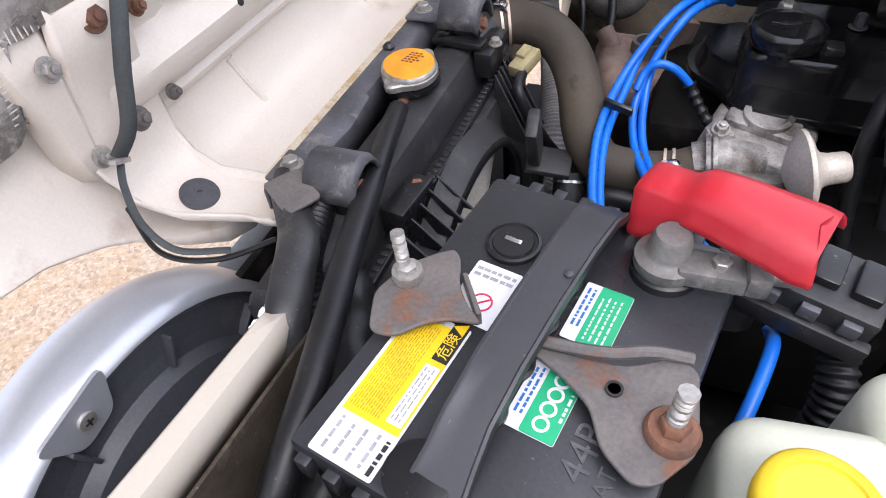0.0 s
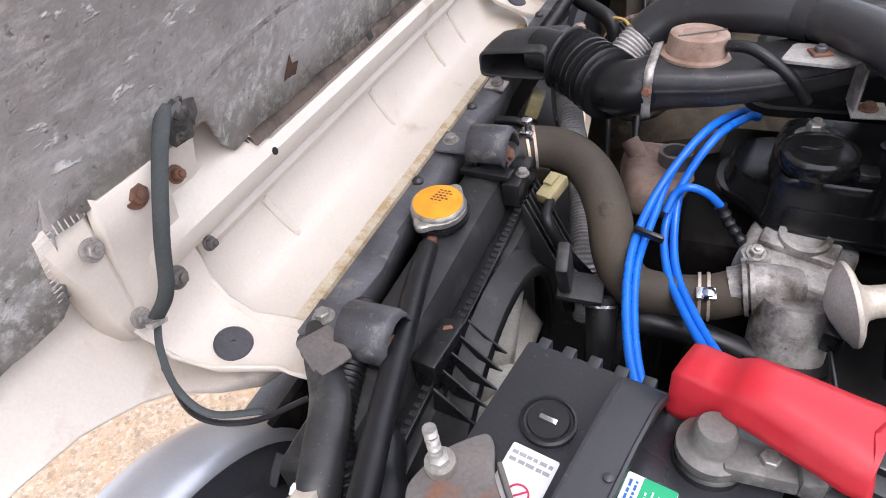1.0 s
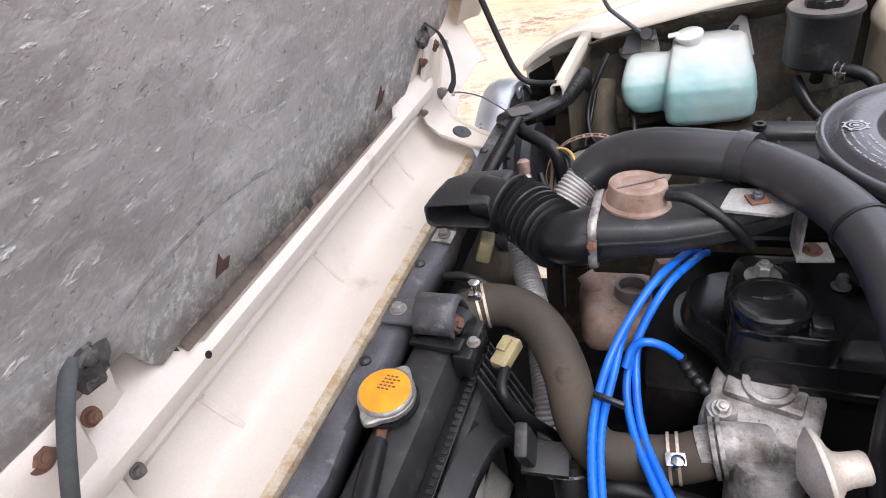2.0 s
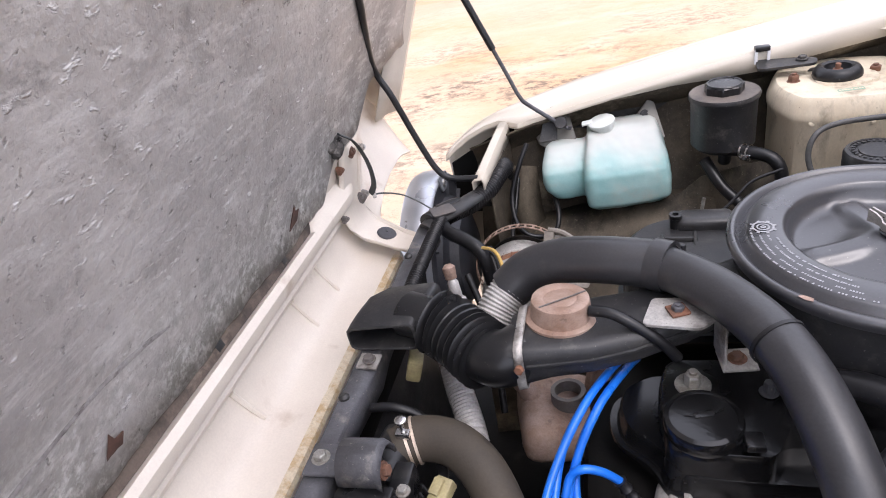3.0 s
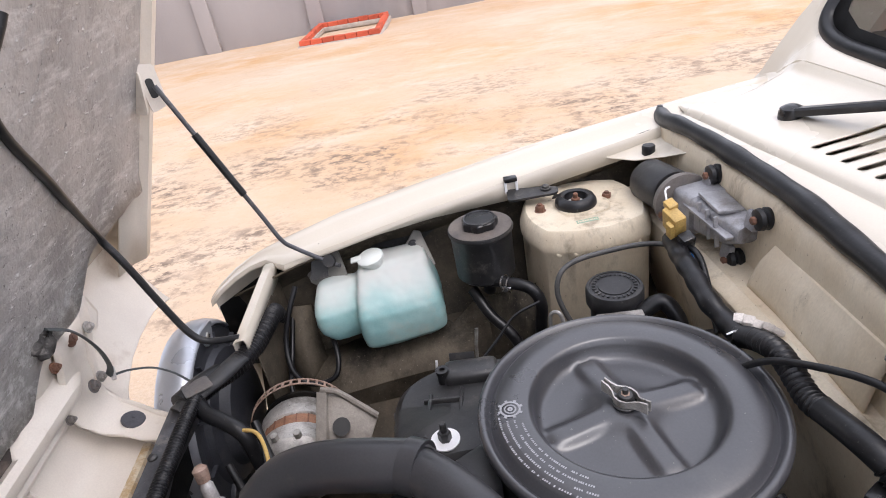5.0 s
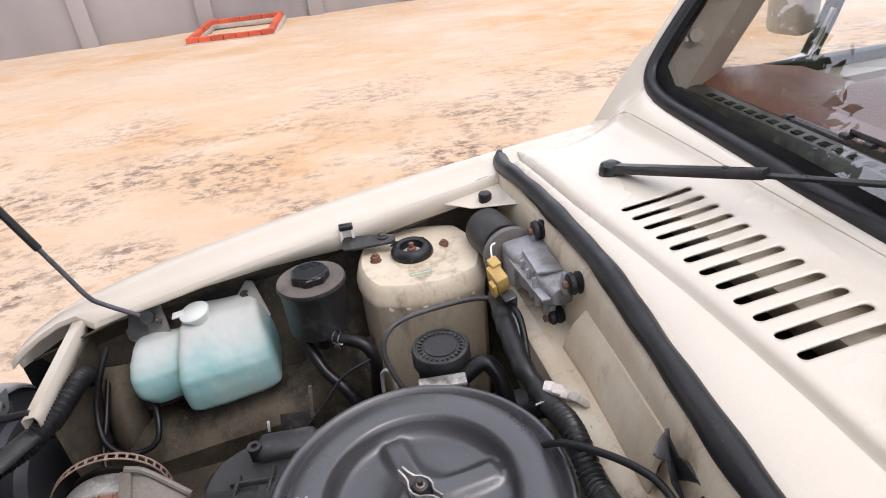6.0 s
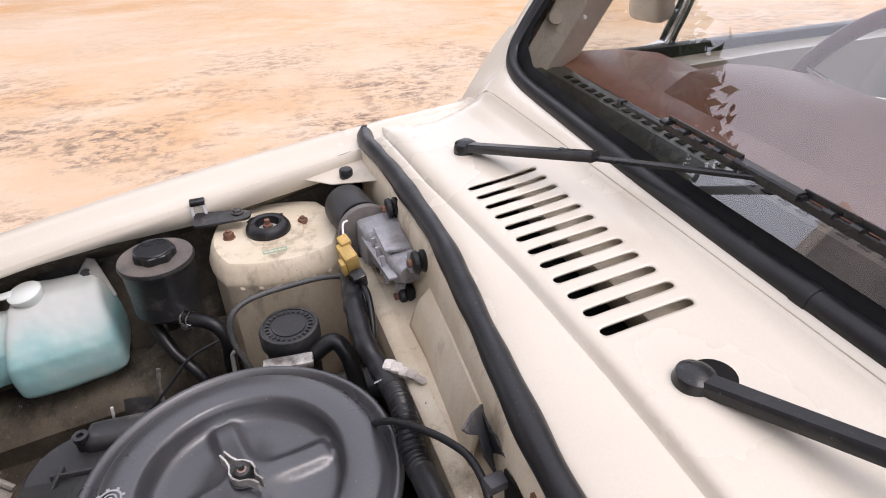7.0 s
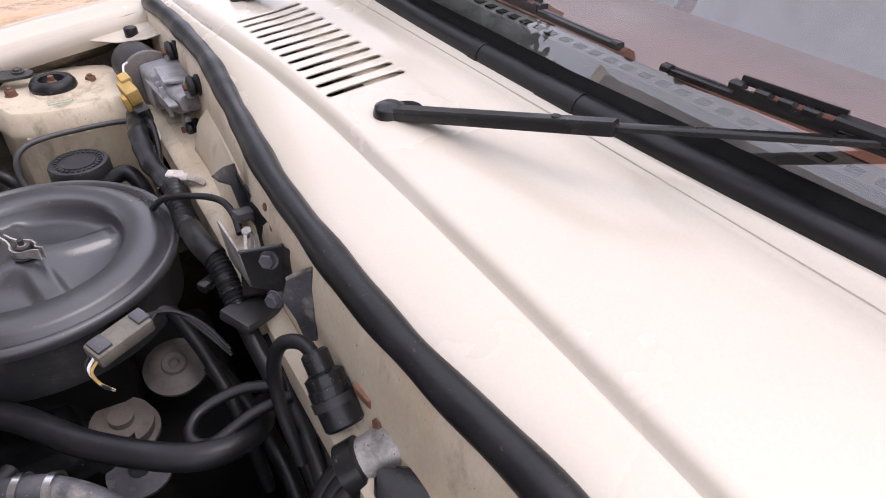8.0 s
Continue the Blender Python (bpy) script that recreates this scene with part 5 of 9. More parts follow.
# near-side fluid tank
it = thing("fluid_tank", (0.455, -0.54, 0.75), "ivory translucent fluid tank with a yellow cap", "tank")
bm = box(B(), (0.463, -0.515, 0.80), (0.122, 0.14, 0.15), rot=(0, 0, 8), bevel=0.022, seg=4)
cyl(bm, (0.428, -0.505, 0.865), (0.428, -0.505, 0.888), 0.019, seg=24)
box(bm, (0.49, -0.44, 0.815), (0.07, 0.06, 0.13), rot=(0, 0, 8), bevel=0.018, seg=4)
part("body", bm, TANKIVORY, it)
bm = lathe(B(), [(0.0225, 0), (0.0235, 0.003), (0.0235, 0.012), (0.0215, 0.0145), (0.017, 0.0155), (0.0165, 0.014), (0.001, 0.014)], pose(0.428, -0.505, 0.882), 36)
part("cap", bm, YELLOW, it, "bright yellow screw cap")

# ---- nose: near-side lamp, looms ----
for side in (-1, 1):
    lamp = thing("headlamp", (0.06, side * 0.545, 0.66), "silver headlamp shell with a ribbed black back, screwed to the nose", "headlamp", "headlamps")
    m = pose(0.0, side * 0.53, 0.672, 0, 90, 0)
    bm = lathe(B(), [(0.148, 0.0), (0.161, 0.004), (0.166, 0.016), (0.1665, 0.034), (0.163, 0.048), (0.157, 0.057), (0.154, 0.058), (0.153, 0.050)], m, 72)
    part("shell", bm, SILVER, lamp, "silver metal lamp shell")
    bm = lathe(B(), [(0.1545, 0.054), (0.150, 0.056), (0.146, 0.047), (0.138, 0.046), (0.135, 0.053), (0.118, 0.056), (0.112, 0.066), (0.09, 0.072), (0.085, 0.088), (0.06, 0.098), (0.03, 0.102), (0.001, 0.102)], m, 56)
    part("back_cover", bm, LAMPBACK, lamp, "black plastic back cover")
    for k in range(10):
        a = 2 * math.pi * k / 10
        bm = box(B(), (0, 0.131, 0.056), (0.003, 0.026, 0.012), bevel=0.001)
        bm.transform(m @ pose(0, 0, 0, 0, 0, math.degrees(a)))
        part("rib", bm, LAMPBACK, lamp)
    tab = m @ pose(0, 0, 0, 0, 0, 190 if side < 0 else 170)
    bm = plate(B(), round_outline([(0.132, -0.014), (0.163, -0.03), (0.164, 0.03), (0.132, 0.014)], 0.008), tab @ pose(0, 0, 0.056), 0.003)
    part("mount_tab", bm, SILVER, lamp)
    c = tab @ Vector((0.147, 0, 0.059))
    nrm = (tab.to_3x3() @ Vector((0, 0, 1)))
    scr = part("screw", lathe(B(), [(0.0065, 0), (0.006, 0.002), (0.002, 0.0026)], frame_to(c, c + nrm), 16), ZINC, lamp)
    bm = box(B(), (0, 0, 0.0028), (0.006, 0.0012, 0.0008))
    box(bm, (0, 0, 0.0028), (0.0012, 0.006, 0.0008))
    bm.transform(frame_to(c, c + nrm))
    part("cross_slot", bm, INK, scr)

near_loom = thing("front_loom", (0.2, -0.5, 0.75), "taped black wiring loom running down past the battery", "wiring loom")
part("conduit", corrugated(B(), [(0.098, -0.31, 0.835), (0.118, -0.37, 0.835), (0.135, -0.42, 0.83), (0.165, -0.455, 0.80), (0.19, -0.47, 0.75)], 0.0125, 0.005, 0.0018), RUBBER, near_loom, "ribbed conduit")
part("taped_loom", tube(B(), [(0.15, -0.40, 0.80), (0.18, -0.45, 0.805), (0.20, -0.49, 0.80), (0.205, -0.53, 0.79), (0.20, -0.58, 0.76), (0.21, -0.62, 0.70)], 0.019, 14, 14, lambda s: 0.019 + 0.0012 * math.sin(s * 160)), RUBBER, near_loom, "cloth-taped loom")
part("cable_end", tube(B(), [(-0.01, -0.42, 0.85), (0.03, -0.44, 0.836), (0.07, -0.43, 0.832), (0.10, -0.40, 0.832)], 0.0022, 8), RUBBER, near_loom, "thin black cable")


# ---- radiator group ----
rad = thing("radiator", (0.13, -0.26, 0.45), "black-topped radiator with an orange pressure cap", "radiator")
ob = part("core", box(B(), (0.128, -0.262, 0.62), (0.035, 0.36, 0.34), bevel=0.003), OILY_SHADE, rad, "dark finned core")
bm = B()
rows = []
for y, k in ((-0.446, 0.75), (-0.44, 0.95), (-0.42, 1.0), (-0.3, 1.0), (-0.15, 1.0), (-0.085, 1.0), (-0.07, 0.93), (-0.064, 0.75)):
    z = 0.79
    rows.append([(0.098, y, z - 0.002), (0.098, y, z + 0.026 * k), (0.105, y, z + 0.036 * k), (0.125, y, z + 0.040 * k), (0.142, y, z + 0.034 * k), (0.148, y, z + 0.022 * k), (0.149, y, z - 0.002)])
loft(bm, rows, cap=True)
part("top_tank", bm, DUSTY, rad, "dusty black plastic header tank")
bm = box(B(), (0.157, -0.256, 0.786), (0.016, 0.384, 0.012), bevel=0.002)
part("crimp_strip", bm, BLACK, rad, "black crimped strip")
for i in range(46):
    bm = box(B(), (0.1600, -0.438 + 0.0080 * i, 0.7920), (0.0065, 0.0048, 0.0024), bevel=0.0006, seg=1)
    part("crimp_tooth", bm, DUSTY, rad)
m = pose(0.111, -0.186, 0.822, 4, 3, 0)
part("filler_neck", lathe(B(), [(0.022, 0), (0.022, 0.012), (0.028, 0.014), (0.028, 0.018), (0.018, 0.018)], m, 32), BLACK, rad)
bm = B()
out = []
for k in range(72):
    a = 2 * math.pi * k / 72
    lobe = max(0, math.cos(2 * (a - 1.35))) ** 6
    out.append(((0.0262 + 0.0075 * lobe) * math.cos(a), (0.0262 + 0.0075 * lobe) * math.sin(a)))
plate(bm, out, m @ pose(0, 0, 0.019), 0.008, 0.0015)
lathe(bm, [(0.0256, 0.027), (0.025, 0.0295), (0.0232, 0.031), (0.0225, 0.0305)], m, 48)
cap = part("pressure_cap", bm, ZINC, rad, "orange-topped bright steel pressure cap")
part("cap_disc", lathe(B(), [(0.0230, 0.0300), (0.0230, 0.0313), (0.001, 0.0322)], m, 48), ORANGE, cap, "orange printed disc")
bm = B()
for k in range(5):
    for j in range(3 + (k % 2)):
        box(bm, (0.004 * j - 0.006 + 0.001 * k, 0.004 + 0.0035 * (k - 1), 0.0325), (0.0026, 0.0013, 0.0004))
bm.transform(m)
pl = part("cap_print", bm, RUST_RED, cap, "small dark printing")
pl["kind"] = "stuff"
# overflow spout
part("overflow_spout", tube(B(), [(0.113, -0.205, 0.828), (0.116, -0.222, 0.828), (0.118, -0.236, 0.826)], 0.0052, 10), RUST_RED, rad, "rust-brown overflow spout")
part("outlet_neck", cyl(B(), (0.13, -0.085, 0.815), (0.142, -0.03, 0.818), 0.021, seg=24), BLACK, rad)
# fins and clip that hold the shroud
bm = B()
part("clip_block", box(B(), (0.163, -0.315, 0.805), (0.022, 0.05, 0.03), rot=(0, 0, -6), bevel=0.003), BLACK, rad)
for i in range(5):
    m2 = pose(0.172, -0.283 - 0.0175 * i, 0.800, 90, 0, -8)
    bm = plate(B(), [(0, -0.012), (0.042 - 0.002 * abs(i - 2), -0.010), (0.004, 0.016)], m2, 0.0022, 0.0005)
    part("fin", bm, BLACK, rad)
for i in range(6):
    m2 = pose(0.168, -0.075 - 0.009 * i, 0.795, 90, 0, -18)
    bm = plate(B(), [(0, -0.05), (0.05, -0.055), (0.004, 0.016)], m2, 0.0022, 0.0005)
    part("fin", bm, DUSTY, rad)
bolt(rad, (0.165, -0.30, 0.815), (0.3, -0.6, 0.6), 0.006, 0.005, material=RUST_RED)
part("tank_arm", box(B(), (0.158, -0.095, 0.818), (0.02, 0.055, 0.028), bevel=0.004), BLACK, rad)
bolt(rad, (0.165, -0.102, 0.832), (0, 0, 1), 0.0048, 0.005, 0.007)
part("tank_bar", box(B(), (0.13, -0.108, 0.834), (0.055, 0.018, 0.008), rot=(0, 0, -4), bevel=0.003), BLACK, rad)

# upper mounts
for y, bx in ((-0.345, 0.084), (-0.087, 0.084)):
    mt = thing("radiator_mount", (0.11, y, 0.84), "dull steel saddle bolted over the radiator's rubber mount", "bracket", "radiator mounts")
    bm = B()
    rows = []
    for k in range(9):
        a = math.pi * k / 8
        yy, zz = y - 0.022 * math.cos(a), 0.845 + 0.026 * math.sin(a)
        rows.append([(0.108, yy, zz), (0.145, yy, zz + 0.001), (0.150, yy, zz - 0.004)])
    thicken(part("saddle", loft(bm, rows), GREY_STEEL, mt, "scuffed grey saddle"), 0.003, 0)
    part("foot", box(B(), (0.090, y + 0.003, 0.848), (0.042, 0.036, 0.004), bevel=0.0015), GREY_STEEL, mt)
    part("rubber_block", cyl(B(), (0.128, y, 0.825), (0.128, y, 0.862), 0.016, seg=20, bevel=0.003), RUBBER, mt)
    part("inner_nut", hexbolt(B(), (0.146, y - 0.004, 0.846), (1, 0, 0.2), 0.006, 0.005, 0.009), RUST_RED, mt)
    bolt(mt, (0.082, y + 0.004, 0.849), (0, 0, 1), 0.0062, 0.006, 0.0095)
# overflow hose
oh = solo("overflow_hose", tube(B(), [(0.116, -0.226, 0.829), (0.128, -0.272, 0.836), (0.146, -0.333, 0.843), (0.165, -0.40, 0.850), (0.184, -0.46, 0.855), (0.198, -0.51, 0.855), (0.204, -0.56, 0.84), (0.205, -0.62, 0.80)], 0.0095, 14, 8), RUBBER, (0.146, -0.333, 0.843), "black rubber overflow hose from the radiator", "hose")
# fan shroud
shroud = thing("fan_shroud", (0.2, -0.26, 0.5), "dusty black plastic fan shroud with a round opening", "fan shroud")
bm = B()
n = 56
cy, cz, R = -0.255, 0.655, 0.148
r0, r1, r2, r3, r4, r5 = [], [], [], [], [], []
for k in range(n):
    a = 2 * math.pi * k / n
    c, s = math.cos(a), math.sin(a)
    q = 1 / max(abs(c) / 0.185, abs(s) / 0.130)
    r0.append((0.162, cy + q * c, cz + q * s))
    r1.append((0.172, cy + q * c * 0.98, cz + q * s * 0.98))
    r2.append((0.178, cy + (R + 0.012) * c, cz + (R + 0.012) * s))
    r3.append((0.189, cy + R * c, cz + R * s))
    r4.append((0.196, cy + (R - 0.001) * c, cz + (R - 0.001) * s))
    r5.append((0.197, cy + (R - 0.010) * c, cz + (R - 0.010) * s))
loft(bm, [r0, r1, r2, r3, r4, r5], close=True)
thicken(part("cowling", bm, DUSTY, shroud), 0.003, 0)
part("guard_strip", box(B(), (0.222, -0.150, 0.745), (0.012, 0.030, 0.14), rot=(28, 0, 8), bevel=0.003), DUSTY, shroud)
part("guard_ledge", box(B(), (0.236, -0.150, 0.738), (0.045, 0.034, 0.008), rot=(10, 6, 8), bevel=0.002), DUSTY, shroud)
FANW = mat("milky_fan_plastic", (0.42, 0.41, 0.37), (0.32, 0.31, 0.28), 0.5, scale=20)
fan = thing("cooling_fan", (0.225, cy, cz), "white plastic engine fan on a dark hub", "fan")
part("hub", cyl(B(), (0.155, cy, cz), (0.205, cy, cz), 0.045, seg=28, bevel=0.004), FANW, fan)
for k in range(6):
    a = math.radians(90 + 30 + 60 * k)
    bm = B()
    rows = []
    for r in (0.04, 0.07, 0.10, 0.125, 0.134):
        w = 0.012 + 0.006 * (r / 0.14)
        rows.append([(0.176 + 0.010 * t, w * t, r) for t in (-1, -0.5, 0, 0.5, 1)])
    loft(bm, rows)
    bm.transform(Matrix.Translation((0, cy, cz)) @ Matrix.Rotation(a - math.pi / 2, 4, "X"))
    thicken(part("blade", bm, FANW, fan), 0.003, 0)

# top hose with clamps
top_hose = thing("top_hose", (0.24, -0.08, 0.8), "dusty brown-black radiator top hose with wire clamps", "hose")
th_pts = [(0.139, -0.046, 0.818), (0.16, -0.032, 0.820), (0.195, -0.035, 0.818), (0.225, -0.055, 0.808), (0.247, -0.085, 0.788), (0.262, -0.115, 0.757), (0.282, -0.128, 0.733), (0.315, -0.122, 0.722), (0.352, -0.118, 0.725), (0.38, -0.112, 0.735)]
part("hose", tube(B(), th_pts, 0.0225, 20, 8), BROWN_HOSE, top_hose)


def ring(parent, p, d, r, name="clamp", material=None, w=0.0014):
    m = frame_to(p, Vector(p) + Vector(d))
    bm = B()
    lathe(bm, [(r, -w), (r + w, -w), (r + w, w), (r, w)], m, 28, close=False)
    return part(name, bm, material or CHROME, parent)


PALEWIRE = mat("pale_wire_clamp", (0.62, 0.52, 0.42), (0.5, 0.4, 0.32), 0.45, metal=0.4, scale=50)
for p, d in (((0.149, -0.038, 0.819), (1, 0.5, 0.05)), ((0.157, -0.034, 0.820), (1, 0.4, 0.05)), ((0.345, -0.118, 0.724), (1, 0.1, 0.1)), ((0.353, -0.117, 0.725), (1, 0.1, 0.1))):
    ring(top_hose, p, d, 0.0228, material=PALEWIRE)
bm = cyl(B(), (0.152, -0.045, 0.842), (0.152, -0.043, 0.858), 0.0025, seg=10)
lathe(bm, [(0.006, 0), (0.006, 0.002), (0.004, 0.0035)], pose(0.152, -0.043, 0.857), 14)
part("clamp_screw", bm, CHROME, top_hose)
part("clamp_lug", box(B(), (0.152, -0.046, 0.842), (0.014, 0.008, 0.008), bevel=0.001), CHROME, top_hose)
part("clamp_lug", box(B(), (0.350, -0.132, 0.742), (0.018, 0.012, 0.009), rot=(20, 0, 10), bevel=0.001), CHROME, top_hose)
bm = cyl(B(), (0.350, -0.140, 0.742), (0.352, -0.142, 0.756), 0.0025, seg=10)
lathe(bm, [(0.006, 0), (0.006, 0.002), (0.004, 0.0035)], pose(0.352, -0.142, 0.755), 14)
part("clamp_screw", bm, CHROME, top_hose)

# silver flexible pipes
sp = thing("flexible_pipe", (0.19, 0.05, 0.7), "silver-grey corrugated flexible pipe", "pipe", "flexible pipes")
part("pipe", corrugated(B(), [(0.15, 0.135, 0.80), (0.165, 0.095, 0.772), (0.19, 0.04, 0.745), (0.208, -0.02, 0.72), (0.222, -0.07, 0.695), (0.23, -0.09, 0.63)], 0.0165, 0.0042, 0.0016, 18), SILVER_HOSE, sp)
# connector with lead near the radiator
cn = thing("wiring_connector", (0.182, -0.052, 0.76), "olive-yellow wiring plug on a black lead", "connector")
part("housing", box(B(), (0.191, -0.088, 0.808), (0.018, 0.034, 0.014), rot=(14, 0, -18), bevel=0.002), CONN_OLD, cn)
part("latch", box(B(), (0.189, -0.084, 0.817), (0.010, 0.016, 0.006), rot=(14, 0, -18), bevel=0.001), CONN_OLD, cn)
part("lead", tube(B(), [(0.193, -0.104, 0.804), (0.196, -0.128, 0.806), (0.202, -0.135, 0.796), (0.210, -0.128, 0.77), (0.222, -0.112, 0.735), (0.236, -0.10, 0.70), (0.245, -0.10, 0.64)], 0.0055, 10), RUBBER, cn, "black sheathed lead")
part("front_lead", tube(B(), [(0.10, 0.0, 0.828), (0.13, 0.0, 0.828), (0.16, -0.005, 0.812), (0.184, -0.05, 0.80), (0.190, -0.074, 0.807)], 0.0052, 10), RUBBER, cn)


# ---- engine ----
engine = thing("engine", (0.55, 0.1, 0.45), "dirty black and alloy engine filling the bay", "engine")
ob = part("block", box(B(), (0.54, 0.10, 0.58), (0.46, 0.26, 0.28), bevel=0.02), OILY_SHADE, engine, "oily black engine block")
part("block_side", box(B(), (0.47, -0.10, 0.56), (0.26, 0.16, 0.22), bevel=0.03), OILY_SHADE, engine)
# near rocker cover with oil filler cap
bm = B()
rows = []
o = [(0.345, 0.050), (0.352, 0.022), (0.384, -0.004), (0.398, -0.036), (0.43, -0.040), (0.62, -0.045), (0.66, -0.03), (0.66, 0.085), (0.62, 0.10), (0.38, 0.10), (0.35, 0.08)]
cxm, cym = 0.50, 0.01


def scaled(k, z):
    return [(cxm + (x - cxm) * k, cym + (y - cym) * k, z) for x, y in round_outline(o, 0.02, 4)]


for k, z in ((1.03, 0.748), (1.04, 0.752), (1.03, 0.757), (0.985, 0.7575), (0.97, 0.760), (0.96, 0.776), (0.94, 0.783), (0.4, 0.785)):
    rows.append(scaled(k, z))
loft(bm, rows, close=True, cap=True)
rocker = part("rocker_cover", bm, GLOSS, engine, "glossy black rocker cover with a flange")
rows = []
for k, z in ((1.03, 0.757), (1.01, 0.764), (0.995, 0.804), (0.975, 0.811), (0.945, 0.8135), (0.5, 0.814)):
    rows.append([(0.51 + (x - 0.51) * k, 0.015 + (y - 0.015) * k, z) for x, y in round_outline([(0.392, -0.030), (0.44, -0.036), (0.482, -0.038), (0.492, 0.0), (0.60, 0.0), (0.62, 0.088), (0.40, 0.09), (0.390, 0.05)], 0.014, 4)])
part("raised_deck", loft(B(), rows, close=True, cap=True), GLOSS, rocker, "glossy black raised deck")
m = pose(0.425, -0.010, 0.806)
bm = lathe(B(), [(0.026, 0), (0.024, 0.006), (0.024, 0.013), (0.0335, 0.014), (0.0345, 0.017), (0.0345, 0.026), (0.033, 0.029), (0.029, 0.0305), (0.0285, 0.029), (0.027, 0.029), (0.001, 0.0292)], m, 44)
oc = part("oil_filler_cap", bm, GLOSS, engine, "round black oil filler cap with a moulded oil can")
bm = box(B(), (0.426, -0.008, 0.8358), (0.018, 0.006, 0.0012), rot=(0, 0, 12), bevel=0.0004)
cyl(bm, (0.434, -0.0065, 0.836), (0.443, -0.001, 0.836), 0.0008, seg=6)
cyl(bm, (0.417, -0.010, 0.836), (0.409, -0.009, 0.836), 0.0008, seg=6)
part("oil_can_mark", bm, BLACK, oc)
part("cap_lug", box(B(), (0.464, -0.030, 0.827), (0.016, 0.018, 0.008), bevel=0.002), BLACK, rocker)
bolt(engine, (0.424, 0.050, 0.814), (0, 0, 1), 0.0085, 0.014, 0.0175, 0.004, ZINC)
bolt(engine, (0.49, 0.04, 0.815), (0, 0, 1), 0.0055, 0.012, 0.009, 0.0, GREY_STEEL)
# far rocker cover
bm = B()
rows = []
o2 = [(0.365, 0.19), (0.385, 0.17), (0.60, 0.17), (0.62, 0.20), (0.62, 0.34), (0.59, 0.365), (0.42, 0.365), (0.38, 0.345), (0.362, 0.31)]
for k, z in ((1.05, 0.74), (1.05, 0.75), (1.0, 0.752), (0.99, 0.80), (0.96, 0.818), (0.88, 0.828), (0.4, 0.83)):
    rows.append([(0.49 + (x - 0.49) * k, 0.27 + (y - 0.27) * k, z + 0.028 * smoothstep((0.30 - y) / 0.1)) for x, y in round_outline(o2, 0.025, 4)])
loft(bm, rows, close=True, cap=True)
part("rocker_cover", bm, BLACK_STEEL, engine, "scuffed black cam cover")
bm = lathe(B(), [(0.0165, 0), (0.0165, 0.002), (0.009, 0.0025)], pose(0.430, 0.200, 0.857), 28)
part("white_washer", bm, LABEL_W, engine, "white washer")
bolt(engine, (0.430, 0.200, 0.859), (0, 0, 1), 0.0075, 0.012, 0.0, 0.012, BLACK_STEEL)
part("breather_stub", lathe(B(), [(0.0085, 0), (0.0075, 0.004), (0.0075, 0.018), (0.0085, 0.019), (0.0085, 0.024), (0.004, 0.024), (0.004, 0.02)], pose(0.435, 0.328, 0.825), 18), BLACK, engine)
bm = B()
for k in range(5):
    box(bm, (0.37, 0.215 + 0.022 * k, 0.80), (0.012, 0.012, 0.02), bevel=0.002)
part("cover_lugs", bm, BLACK_STEEL, engine)
part("cover_web", box(B(), (0.472, 0.334, 0.830), (0.072, 0.040, 0.026), rot=(-4, 0, -4), bevel=0.009, seg=3), BLACK_STEEL, engine)
for x, y, w, d in ((0.412, 0.255, 0.005, 0.095), (0.452, 0.265, 0.004, 0.085), (0.432, 0.285, 0.05, 0.004)):
    part("cover_rib", box(B(), (x, y, 0.842 + 0.24 * (0.262 - y)), (w, d, 0.007), rot=(-13, 0, -6), bevel=0.0015), BLACK_STEEL, engine)
bk = part("cover_bracket", box(B(), (0.462, 0.470, 0.735), (0.040, 0.004, 0.036), rot=(-25, 0, -8), bevel=0.001), BLACK_STEEL, engine, "dusty black bracket plate")
part("pale_clip", box(B(), (0.420, 0.492, 0.722), (0.004, 0.004, 0.020), rot=(0, 8, 0), bevel=0.001), LABEL_W, bk, "white plastic clip")
part("spring_clip", tube(B(), [(0.487, 0.492, 0.715), (0.489, 0.495, 0.745), (0.494, 0.50, 0.775)], 0.003, 8, 4), ZINC, bk, "zinc spring clip")
# rusty front casting with two openings
cast = part("front_casting", box(B(), (0.278, 0.118, 0.69), (0.10, 0.11, 0.06), rot=(0, 8, 12), bevel=0.02, seg=3), RUST_PINK, engine, "brown rust-dusted front casting")
part("casting_pipe", cyl(B(), (0.258, 0.115, 0.705), (0.232, 0.135, 0.735), 0.0115, seg=18), RUST_PINK, engine)
bm = lathe(B(), [(0.022, 0), (0.021, 0.03), (0.016, 0.03), (0.015, 0.0)], frame_to((0.292, 0.118, 0.705), (0.292, 0.122, 0.76)), 24, close=False)
part("casting_neck", bm, RUST, engine)
part("casting_bore", lathe(B(), [(0.0155, 0.004), (0.001, 0.004)], frame_to((0.292, 0.118, 0.705), (0.292, 0.122, 0.76)), 20), INK, engine)
bm = box(B(), (0.325, 0.15, 0.715), (0.03, 0.014, 0.07), rot=(0, 14, 30), bevel=0.003)
part("casting_web", bm, RUST_PINK, engine)
